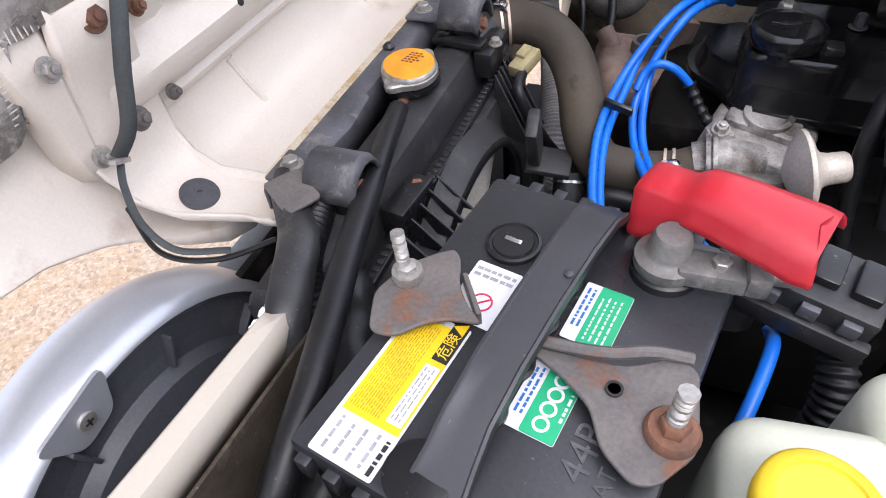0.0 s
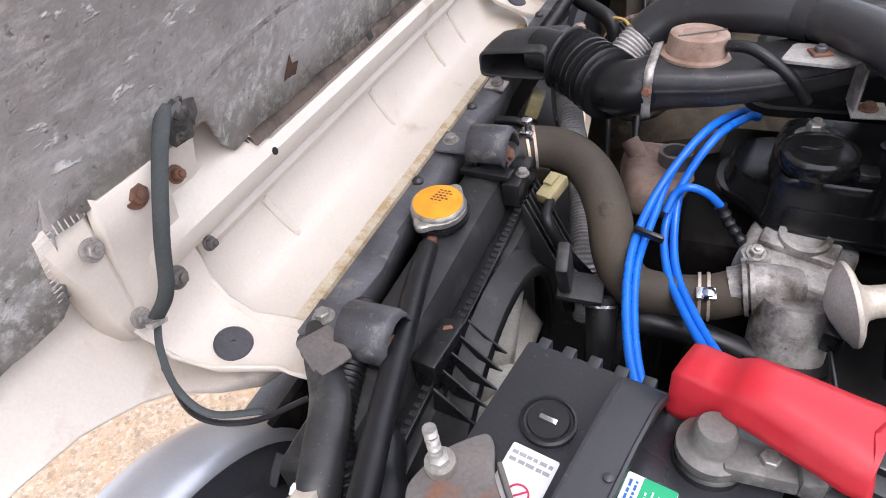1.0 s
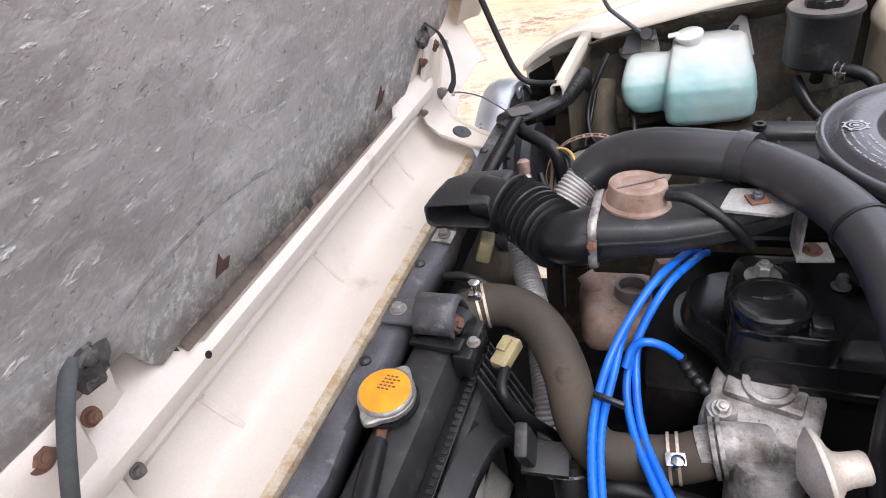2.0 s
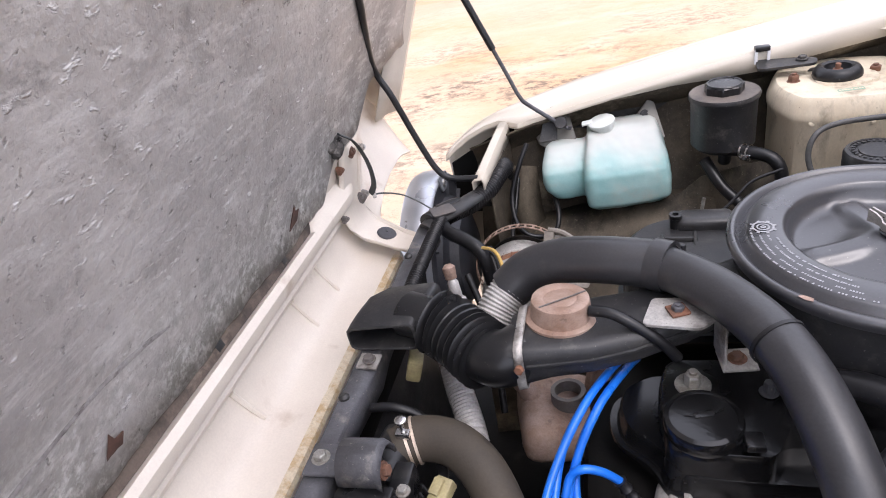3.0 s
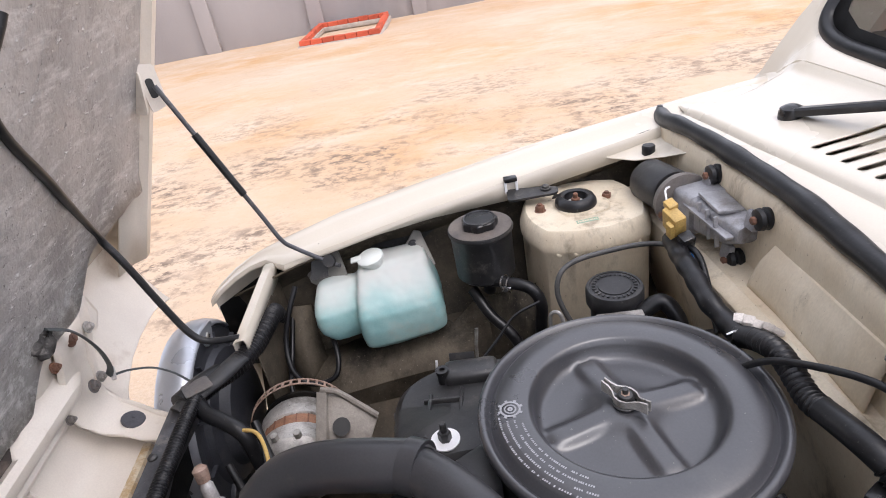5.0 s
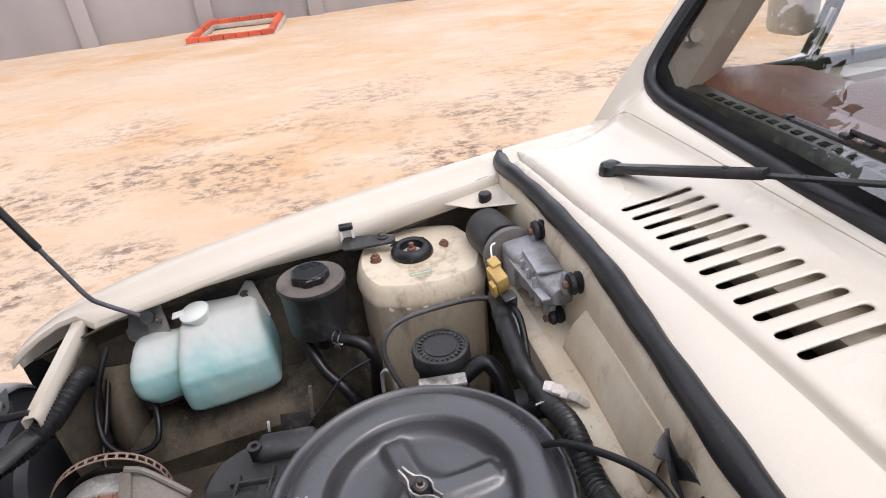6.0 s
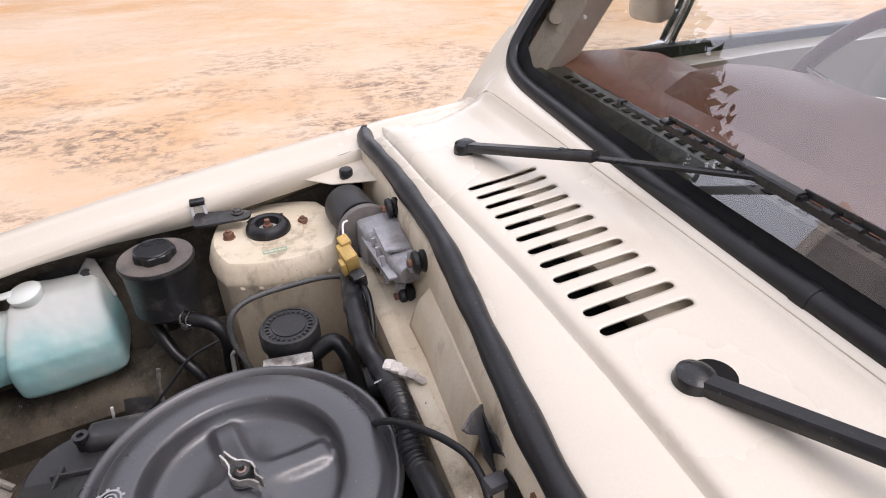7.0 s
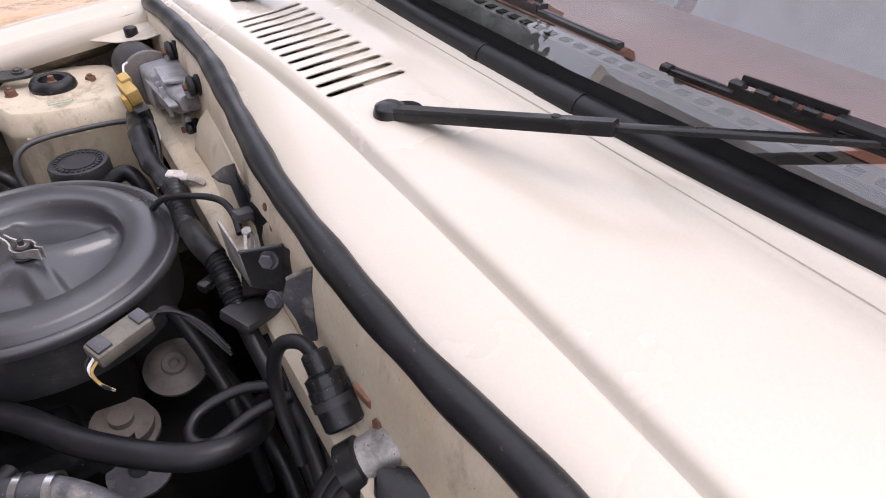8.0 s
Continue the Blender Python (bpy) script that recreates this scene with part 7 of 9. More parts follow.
guard = part("fan_guard", hoop(0, 340, 72, -0.017, -0.0145, 0.0775), RUST_PINK, alt, "thin pierced fan guard")
part("guard_edge", hoop(0, 340, 72, -0.0065, -0.004, 0.0775), RUST_PINK, guard)
for k in range(36):
    a = radians(4 + 9.4 * k)
    bm = box(B(), (0.0783, 0, -0.0105), (0.0016, 0.0035, 0.010))
    bm.transform(am @ Matrix.Rotation(a, 4, "Z"))
    part("guard_web", bm, RUST_PINK, guard)
part("fan_disc", lathe(B(), [(0.02, -0.012), (0.060, -0.012), (0.061, -0.006), (0.02, -0.005)], am, 40), OILY_SHADE, alt, "dark fan disc")
for k in range(22):
    bm = box(B(), (0.0592, 0, 0.0505), (0.0014, 0.0022, 0.020))
    bm.transform(am @ Matrix.Rotation(2 * math.pi * k / 22, 4, "Z"))
    part("winding_gap", bm, RUST_RED, alt)
DUSTALLOY = mat("brown_dusted_alloy", (0.25, 0.225, 0.195), (0.14, 0.12, 0.10), 0.6, metal=0.2, scale=26, spots=(0.08, 0.066, 0.052), spot_scale=24, spot_at=(0.54, 0.7), bump=0.2, rug=0.65)
web = part("bracket", sheet([(0.250, 0.388, 0.792), (0.285, 0.378, 0.790), (0.330, 0.360, 0.755), (0.322, 0.342, 0.748), (0.314, 0.310, 0.746), (0.246, 0.322, 0.748)], 0.008), DUSTALLOY, alt, "brown-dusted cast bracket")
part("bracket_post", sheet([(0.252, 0.388, 0.800), (0.266, 0.384, 0.800), (0.262, 0.318, 0.757), (0.246, 0.321, 0.757)], 0.010), DUSTALLOY, web)
part("bracket_lip", tube(B(), [(0.258, 0.390, 0.800), (0.280, 0.384, 0.797), (0.305, 0.374, 0.780), (0.332, 0.362, 0.760)], 0.0045, 8, 5), DUSTALLOY, web)
part("bracket_hole", lathe(B(), [(0.0125, 0), (0.0125, 0.0008), (0.001, 0.0008)], frame_to((0.284, 0.342, 0.7705), (0.286, 0.27, 0.87)), 24), INK, web, "round dark hole")
for p in ((0.190, 0.345, 0.766), (0.222, 0.345, 0.765)):
    bolt(alt, p, (0, -0.2, 1), 0.006, 0.01)
# loom along the far nose
fl = thing("front_loom", (0.12, 0.40, 0.82), "black corrugated wiring loom curving round the nose", "wiring loom")
part("conduit", corrugated(B(), [(0.165, 0.60, 0.80), (0.172, 0.56, 0.835), (0.168, 0.52, 0.838), (0.156, 0.475, 0.834), (0.135, 0.437, 0.832), (0.105, 0.40, 0.836), (0.088, 0.37, 0.838)], 0.0165, 0.0055, 0.0024, 16), RUBBER, fl, "ribbed conduit")
part("conduit", corrugated(B(), [(0.102, 0.385, 0.845), (0.100, 0.33, 0.846), (0.099, 0.26, 0.845), (0.098, 0.19, 0.842), (0.10, 0.15, 0.83)], 0.0105, 0.0045, 0.0018, 14), RUBBER, fl, "thin ribbed conduit")
part("taped_branch", tube(B(), [(0.095, 0.375, 0.84), (0.115, 0.345, 0.835), (0.145, 0.325, 0.83), (0.17, 0.31, 0.815), (0.18, 0.30, 0.77)], 0.0105, 12, 8), RUBBER, fl, "taped loom branch")
for i, pts in enumerate(([(0.16, 0.312, 0.825), (0.19, 0.30, 0.825), (0.205, 0.27, 0.81), (0.205, 0.24, 0.78)], [(0.16, 0.315, 0.82), (0.185, 0.308, 0.815), (0.197, 0.28, 0.80), (0.2, 0.25, 0.77)])):
    part("bare_wire", tube(B(), pts, 0.0026, 8), (CONN, RUBBER)[i], fl)
part("sender", lathe(B(), [(0.011, 0), (0.012, 0.03), (0.008, 0.034), (0.008, 0.055), (0.005, 0.06)], frame_to((0.152, 0.215, 0.77), (0.140, 0.235, 0.83)), 18), SILVER_HOSE, fl, "silver pressure sender")
part("sender_plug", lathe(B(), [(0.008, 0), (0.009, 0.016), (0.005, 0.02)], frame_to((0.140, 0.235, 0.826), (0.137, 0.243, 0.85)), 14), RUST_PINK, fl)
part("tape_wrap", tube(B(), [(0.082, 0.36, 0.842), (0.10, 0.395, 0.84), (0.12, 0.42, 0.835)], 0.0175, 14, 6), RUBBER, fl)
for pts, r in (([(0.215, 0.58, 0.865), (0.200, 0.56, 0.835), (0.184, 0.54, 0.79), (0.188, 0.51, 0.755), (0.205, 0.50, 0.730), (0.232, 0.50, 0.722), (0.256, 0.505, 0.730), (0.262, 0.525, 0.75), (0.255, 0.56, 0.77)], 0.0046), ([(0.19, 0.60, 0.80), (0.185, 0.55, 0.76), (0.18, 0.5, 0.72), (0.2, 0.46, 0.68)], 0.0042), ([(0.17, 0.35, 0.80), (0.19, 0.31, 0.76), (0.22, 0.26, 0.72), (0.23, 0.2, 0.68)], 0.006), ([(0.15, 0.28, 0.80), (0.17, 0.25, 0.76), (0.19, 0.2, 0.72), (0.2, 0.15, 0.66)], 0.005)):
    part("cable", tube(B(), pts, r, 10), RUBBER, fl)
part("green_plug", box(B(), (0.118, 0.095, 0.80), (0.018, 0.03, 0.03), rot=(0, 20, 10), bevel=0.003), CONN_OLD, fl)
# support bar bolts
for p in ((0.085, 0.054, 0.846),):
    sb = thing("support_clip", (0.084, 0.054, 0.842), "small pale steel clip bolted to the support bar", "clip")
    part("plate", box(B(), (0.084, 0.054, 0.8435), (0.024, 0.024, 0.003), rot=(0, 8, 0), bevel=0.0008), ALLOY, sb)
    bolt(sb, p, (0, 0, 1), 0.006, 0.005, 0.008, material=RUST)

# washer tank
wt = thing("washer_tank", (0.35, 0.57, 0.75), "milky washer tank holding turquoise fluid", "washer tank")


def blob(stations):
    """A moulded tank: rounded sections stacked upwards."""
    bm = B()
    rows = []
    for z, x0, x1, y0, y1, r in stations:
        rows.append([(x, y, z) for x, y in round_outline([(x0, y0), (x1, y0 + 0.022), (x1, y1), (x0, y1)], r, 4)])
    return loft(bm, rows, close=True, cap=True)


shell = blob([(0.748, 0.335, 0.420, 0.535, 0.61, 0.018), (0.752, 0.319, 0.440, 0.521, 0.625, 0.02), (0.762, 0.312, 0.450, 0.513, 0.634, 0.019), (0.79, 0.310, 0.451, 0.511, 0.64, 0.017), (0.815, 0.311, 0.448, 0.514, 0.642, 0.016), (0.829, 0.312, 0.445, 0.524, 0.643, 0.016), (0.850, 0.315, 0.438, 0.552, 0.645, 0.015), (0.866, 0.318, 0.433, 0.575, 0.647, 0.013), (0.872, 0.326, 0.428, 0.588, 0.646, 0.011)])
lobe = blob([(0.766, 0.272, 0.33, 0.545, 0.60, 0.018), (0.771, 0.256, 0.335, 0.536, 0.61, 0.022), (0.786, 0.243, 0.335, 0.530, 0.615, 0.024), (0.802, 0.238, 0.335, 0.530, 0.617, 0.024), (0.82, 0.238, 0.335, 0.534, 0.618, 0.022), (0.834, 0.240, 0.335, 0.547, 0.618, 0.020), (0.847, 0.244, 0.333, 0.565, 0.617, 0.018), (0.853, 0.254, 0.328, 0.580, 0.612, 0.014)])
merge(shell, lobe)
wtm = part("body", shell, TANKBLUE, wt, "milky body holding turquoise fluid")
md = wtm.modifiers.new("moulding", "REMESH")
md.mode, md.voxel_size, md.use_smooth_shade = "VOXEL", 0.0035, True
md = wtm.modifiers.new("softening", "SMOOTH")
md.factor, md.iterations = 0.5, 3
dents = bpy.data.textures.new("dents", "CLOUDS")
dents.noise_scale = 0.035
md = wtm.modifiers.new("dents", "DISPLACE")
md.texture, md.strength, md.texture_coords = dents, 0.0035, "LOCAL"
part("back_plate", sheet([(0.250, 0.655, 0.872), (0.455, 0.662, 0.900), (0.46, 0.662, 0.80), (0.25, 0.655, 0.79)]), BLACK_STEEL, wt, "dark steel mounting plate")
part("tank_corner", sheet([(0.372, 0.636, 0.858), (0.400, 0.644, 0.870), (0.420, 0.648, 0.894), (0.430, 0.648, 0.890), (0.446, 0.630, 0.832), (0.425, 0.600, 0.842)], 0.004), TANK_EAR, wt, "greyed mounting corner")
bolt(wt, (0.415, 0.637, 0.872), (0, -1, 0.4), 0.0055, 0.004, 0.0085, material=BLACK_STEEL)
m = pose(0.345, 0.602, 0.868, 8, -8, 0)
part("filler_neck", lathe(B(), [(0.019, -0.004), (0.019, 0.008), (0.0205, 0.009), (0.0205, 0.012)], m, 24), TANKWHITE, wt)
bm = lathe(B(), [(0.0225, 0.011), (0.0225, 0.016), (0.02, 0.018), (0.001, 0.0185)], m, 32)
box(bm, (0.345 - 0.026, 0.602, 0.882), (0.018, 0.014, 0.003), rot=(8, -8, 0), bevel=0.001)
part("flip_cap", bm, TANKWHITE, wt, "white flip cap")
part("ear", sheet([(0.226, 0.636, 0.852), (0.262, 0.638, 0.878), (0.284, 0.640, 0.899), (0.289, 0.636, 0.882), (0.302, 0.600, 0.842), (0.250, 0.608, 0.840), (0.233, 0.622, 0.843)], 0.004), TANK_EAR, wt, "greyed mounting ear")
# steel fluid reservoir
pr = thing("fluid_reservoir", (0.527, 0.557, 0.80), "dusty black steel reservoir can with a black hexagonal cap", "reservoir")
m = pose(0.527, 0.557, 0.0)
part("can", lathe(B(), [(0.040, 0.838), (0.047, 0.845), (0.048, 0.915), (0.0505, 0.918), (0.0515, 0.922), (0.050, 0.926), (0.046, 0.9245), (0.026, 0.9255), (0.001, 0.9255)], m, 48), BLACK_STEEL, pr)
part("can_top", lathe(B(), [(0.0495, 0.9262), (0.0465, 0.9258), (0.040, 0.9266), (0.026, 0.9268)], m, 48, close=False), DUSTTOP, pr, "dust-browned can top")
bm = B()
out = []
for k in range(60):
    a = 2 * math.pi * k / 60
    rr = 0.0275 + 0.0018 * math.cos(7 * a) ** 3
    out.append((rr * math.cos(a), rr * math.sin(a)))
plate(bm, out, m @ pose(0, 0, 0.9255), 0.013, 0.0015)
lathe(bm, [(0.010, 0.9256), (0.0258, 0.9256), (0.0258, 0.9395), (0.0246, 0.9408), (0.0228, 0.9405), (0.0222, 0.9392), (0.001, 0.9392)], m, 36)
part("cap", bm, BLACK, pr, "black lobed plastic cap")
part("hose", tube(B(), [(0.527, 0.535, 0.82), (0.53, 0.525, 0.842), (0.555, 0.505, 0.846), (0.585, 0.487, 0.84), (0.597, 0.478, 0.815), (0.594, 0.48, 0.77), (0.59, 0.48, 0.70)], 0.0095, 14), RUBBER, pr, "black rubber hose")
for d in (-0.004, 0.004):
    ring(pr, (0.552 + d, 0.507 - d * 0.8, 0.8465), (1, -0.8, 0), 0.0102, "clip_wire", CHROME, 0.0013)
part("clip_block", box(B(), (0.549, 0.494, 0.8425), (0.016, 0.005, 0.009), rot=(0, 0, -35), bevel=0.001), CHROME, pr)
bolt(pr, (0.5475, 0.491, 0.8435), (-0.4, -1, 0.3), 0.0035, 0.003, 0.0, 0.0, BLACK_STEEL, "clip_screw")
part("return_hose", tube(B(), [(0.50, 0.545, 0.82), (0.52, 0.51, 0.79), (0.55, 0.48, 0.76), (0.57, 0.46, 0.70)], 0.009, 12), RUBBER, pr)
# strut top
FADED = mat("faded_green_sticker", (0.20, 0.34, 0.24), (0.32, 0.40, 0.30), 0.6, scale=60)
for side in (1,):
    st = thing("strut_mount", (0.684, 0.577, 0.922), "black rubber strut top with rusty nuts on the tower", "strut mount")
    m = pose(0.684, 0.577, 0.921)
    part("rubber_dome", lathe(B(), [(0.031, 0), (0.033, 0.004), (0.032, 0.010), (0.028, 0.016), (0.022, 0.018), (0.018, 0.016), (0.016, 0.006), (0.014, 0.004)], m, 40), RUBBER, st, "black rubber ring")
    part("cup", lathe(B(), [(0.0165, 0.004), (0.012, 0.007), (0.001, 0.008)], m, 30), ALLOY, st, "pale steel cup")
    bm = lathe(B(), [(0.007, 0.002), (0.007, 0.012), (0.005, 0.013)], m, 6)
    lathe(bm, [(0.004, 0.010), (0.004, 0.020), (0.002, 0.021)], m, 10)
    part("rod_nut", bm, RUST_RED, st, "rusty rod nut")
    for p in ((0.627, 0.579, 0.92), (0.736, 0.585, 0.918)):
        bolt(st, p, (0, 0, 1), 0.0075, 0.009, 0.0095, 0.003, RUST_RED, "nut")
    part("green_sticker", box(B(), (0.686, 0.520, 0.9205), (0.034, 0.009, 0.0012), rot=(2, 0, 3)), FADED, st, "small faded green sticker")
    text_bars(st, pose(0.686, 0.520, 0.9214, 2, 0, 3), -0.015, 0.015, -0.003, 0.003, 1, CREAM_DIRTY, 0.6)
    b = plate(B(), round_outline([(-0.028, -0.004), (0.0, -0.008), (0.024, -0.004), (0.03, 0.006), (0.01, 0.004), (-0.02, 0.009)], 0.003), pose(0.682, 0.618, 0.9208), 0.0014)
    part("bare_patch", b, BLACK_STEEL, st, "patch of lost paint")
    part("drain_hole", lathe(B(), [(0.0065, 0), (0.0065, 0.001), (0.001, 0.001)], frame_to((0.688, 0.4865, 0.885), (0.688, 0.40, 0.885)), 18), INK, st, "small round hole")
# clip and bracket at the wing edge
wc = thing("cable_clip", (0.594, 0.62, 0.94), "black bracket with a pale wire clip at the wing edge", "clip")
part("bracket", plate(B(), round_outline([(-0.03, -0.018), (0.05, -0.012), (0.054, 0.006), (0.03, 0.012), (-0.03, 0.016)], 0.008), pose(0.612, 0.612, 0.938, 8, 0, -6), 0.004), BLACK_STEEL, wc)
part("clip_frame", box(box(B(), (0.583, 0.626, 0.950), (0.004, 0.004, 0.022)), (0.601, 0.626, 0.952), (0.004, 0.004, 0.022)), LABEL_W, wc, "white clip frame")
part("clip_block", box(B(), (0.592, 0.630, 0.962), (0.022, 0.014, 0.008), bevel=0.002), BLACK, wc)
bolt(wc, (0.645, 0.612, 0.943), (0, 0, 1), 0.006, 0.004, 0.009, material=BLACK_STEEL)
rs = solo("rubber_stop", lathe(B(), [(0.009, 0), (0.0105, 0.002), (0.0105, 0.014), (0.009, 0.016), (0.001, 0.0165)], pose(0.815, 0.614, 0.968), 24), RUBBER, (0.815, 0.614, 0.968), "small black rubber bonnet stop", "stop")
for p in ((0.715, 0.663, 0.9675), (0.47, 0.640, 0.9325), (0.215, 0.620, 0.8885)):
    solo("wing_screw", hexbolt(B(), p, (0, 0, 1), 0.005, 0.004, 0.012), CREAM, p, "cream painted screw on the wing ledge", "screw", "wing screws")
# brake reservoir
br = thing("brake_reservoir", (0.682, 0.388, 0.80), "black capped brake fluid reservoir by the bulkhead", "reservoir")
m = pose(0.682, 0.388, 0.0)
part("pot", lathe(B(), [(0.030, 0.79), (0.033, 0.80), (0.033, 0.866), (0.03, 0.868)], m, 36), DUSTY, br)
bm = lathe(B(), [(0.037, 0.862), (0.0385, 0.865), (0.0385, 0.884), (0.0365, 0.888), (0.033, 0.8885), (0.0325, 0.887), (0.022, 0.887), (0.0215, 0.8885), (0.001, 0.8885)], m, 48)
cp = part("cap", bm, DUSTY, br, "dusty black cap with moulded rim writing")
bm = B()
for k in range(26):
    q = box(B(), (0.0275, 0, 0.8885), (0.005, 0.0028, 0.0012))
    q.transform(m @ pose(0, 0, 0, 0, 0, 360 / 26 * k))
    merge(bm, q)
cpp = part("cap_marks", bm, DUSTY, cp)
cpp["kind"] = "stuff"
part("master_cylinder", cyl(B(), (0.66, 0.36, 0.79), (0.86, 0.33, 0.80), 0.022, seg=20), BLACK_STEEL, br)
part("hose", tube(B(), [(0.70, 0.35, 0.86), (0.73, 0.352, 0.875), (0.745, 0.335, 0.86), (0.75, 0.31, 0.82)], 0.011, 12), RUBBER, br)
part("pale_block", box(B(), (0.672, 0.335, 0.872), (0.06, 0.02, 0.01), rot=(0, 0, -6), bevel=0.002), ALLOY, br)
CABLE = mat("grey_cable_sheath", (0.07, 0.068, 0.066), (0.045, 0.044, 0.043), 0.5, scale=30)
gc = solo("speed_cable", tube(B(), [(0.79, 0.44, 0.90), (0.75, 0.455, 0.902), (0.70, 0.45, 0.905), (0.645, 0.435, 0.908), (0.617, 0.42, 0.90), (0.61, 0.41, 0.87), (0.625, 0.39, 0.83), (0.65, 0.37, 0.79)], 0.0038, 10), CABLE, (0.7, 0.45, 0.905), "thin grey-black control cable looping off the bulkhead", "cable")
gc2 = solo("control_cable", tube(B(), [(0.60, 0.435, 0.79), (0.603, 0.44, 0.82), (0.615, 0.43, 0.825), (0.62, 0.42, 0.79)], 0.003, 8), SILVER_HOSE, (0.603, 0.44, 0.82), "thin pale cable loop", "cable")
gc3 = solo("thin_wire", tube(B(), [(0.48, 0.40, 0.78), (0.52, 0.42, 0.81), (0.55, 0.44, 0.83), (0.59, 0.45, 0.84)], 0.0022, 8), RUBBER, (0.52, 0.42, 0.81), "thin loose black wire", "wire")

# ---- bulkhead fittings ----
wm = thing("wiper_motor", (0.82, 0.45, 0.93), "grey cast wiper motor bolted to the bulkhead", "wiper motor")
part("motor_can", lathe(B(), [(0.020, 0), (0.030, 0.004), (0.034, 0.012), (0.034, 0.085), (0.032, 0.088)], frame_to((0.803, 0.590, 0.938), (0.812, 0.490, 0.950)), 32), DUSTY, wm, "black motor can")
part("gear_flange", lathe(B(), [(0.030, 0), (0.040, 0.002), (0.041, 0.006), (0.040, 0.012), (0.030, 0.014)], frame_to((0.812, 0.488, 0.947), (0.815, 0.40, 0.952)), 28), RUST, wm, "dark flange ring")
rows = []
for y, x0, x1, z0_, z1_ in ((0.474, 0.797, 0.850, 0.914, 0.978), (0.450, 0.798, 0.852, 0.914, 0.980), (0.432, 0.801, 0.852, 0.918, 0.980), (0.428, 0.806, 0.852, 0.924, 0.976), (0.40, 0.810, 0.852, 0.928, 0.976), (0.362, 0.816, 0.851, 0.936, 0.976), (0.345, 0.822, 0.848, 0.945, 0.972)):
    rows.append([(x, y, z) for x, z in round_outline([(x0, z0_), (x1, z0_), (x1, z1_), (x0, z1_ - 0.006)], 0.008, 3)])
part("gear_case", loft(B(), rows, close=True, cap=True), CASTING, wm, "blue-grey alloy gear case")
part("gear_cover", box(B(), (0.829, 0.402, 0.977), (0.036, 0.058, 0.005), rot=(2, 6, 0), bevel=0.002), CASTING, wm)
for k in range(3):
    part("gear_rib", box(B(), (0.809, 0.372 + 0.022 * k, 0.952), (0.006, 0.003, 0.045), rot=(0, -6, 0), bevel=0.001), CASTING, wm)
part("gear_rib", box(B(), (0.808, 0.395, 0.958), (0.012, 0.10, 0.004), rot=(3, 0, 6), bevel=0.001), CASTING, wm)
for p, q in (((0.846, 0.327, 0.986), (0.835, 0.352, 0.972)), ((0.850, 0.458, 0.990), (0.838, 0.462, 0.980)), ((0.838, 0.372, 0.907), (0.828, 0.385, 0.925))):
    part("foot_arm", box(B(), ((p[0] + q[0]) / 2 - 0.004, (p[1] + q[1]) / 2, (p[2] + q[2]) / 2), (0.010, 0.022, 0.024), rot=(0, 10, 0), bevel=0.004), CASTING, wm)
    part("rubber_foot", lathe(B(), [(0.007, 0), (0.013, 0.002), (0.014, 0.007), (0.011, 0.010), (0.014, 0.013), (0.013, 0.020), (0.010, 0.022)], frame_to((p[0] - 0.014, p[1], p[2]), (p[0] + 0.02, p[1], p[2])), 22), RUBBER, wm, "black rubber foot")
    bolt(wm, (p[0] - 0.014, p[1], p[2]), (-1, 0, 0), 0.005, 0.005, material=RUST_RED)
part("plug", box(B(), (0.772, 0.412, 0.955), (0.018, 0.030, 0.036), rot=(18, -14, 10), bevel=0.003), CONN, wm, "yellow plug")
part("plug_rib", box(B(), (0.770, 0.420, 0.976), (0.014, 0.016, 0.010), rot=(18, -14, 10), bevel=0.002), CONN, wm)
part("plug_rib", box(B(), (0.7625, 0.402, 0.948), (0.006, 0.012, 0.026), rot=(18, -14, 10), bevel=0.001), CONN, wm)
part("plug_socket", box(B(), (0.778, 0.388, 0.936), (0.018, 0.016, 0.024), rot=(18, -10, 10), bevel=0.002), BLACK, wm, "black plug socket")
for k in range(5):
    part("wire", tube(B(), [(0.776 + 0.002 * k, 0.383, 0.928), (0.780 + 0.002 * k, 0.366, 0.908), (0.776, 0.345 + 0.003 * k, 0.898), (0.768, 0.315, 0.905)], 0.0015, 6), (INK, LABEL_W, INK_B, INK, LABEL_W)[k], wm)
part("earth_wire", tube(B(), [(0.783, 0.455, 0.985), (0.776, 0.452, 0.982), (0.772, 0.436, 0.972)], 0.0014, 6), LABEL_W, wm)
hn = thing("bulkhead_loom", (0.77, 0.15, 0.88), "thick taped and ribbed wiring loom along the bulkhead", "wiring loom")
part("taped_loom", tube(B(), [(0.772, 0.420, 0.925), (0.764, 0.37, 0.925), (0.760, 0.328, 0.926), (0.760, 0.285, 0.915), (0.768, 0.255, 0.904), (0.770, 0.225, 0.900)], 0.0125, 14, 8, lambda s: 0.0125 + 0.0008 * math.sin(s * 190)), RUBBER, hn)
part("thin_branch", tube(B(), [(0.776, 0.40, 0.93), (0.782, 0.36, 0.93), (0.776, 0.315, 0.905), (0.766, 0.285, 0.90), (0.762, 0.26, 0.885)], 0.0042, 10, 8), RUBBER, hn)
part("ribbed_loom", corrugated(B(), [(0.770, 0.230, 0.902), (0.769, 0.190, 0.926), (0.766, 0.150, 0.940), (0.762, 0.100, 0.934), (0.763, 0.078, 0.937)], 0.0125, 0.0062, 0.003, 16), RUBBER, hn, "ribbed conduit")
part("smooth_loom", tube(B(), [(0.763, 0.082, 0.936), (0.763, 0.055, 0.943), (0.764, 0.028, 0.948), (0.770, 0.012, 0.943)], 0.0120, 14, 6), RUBBER, hn)
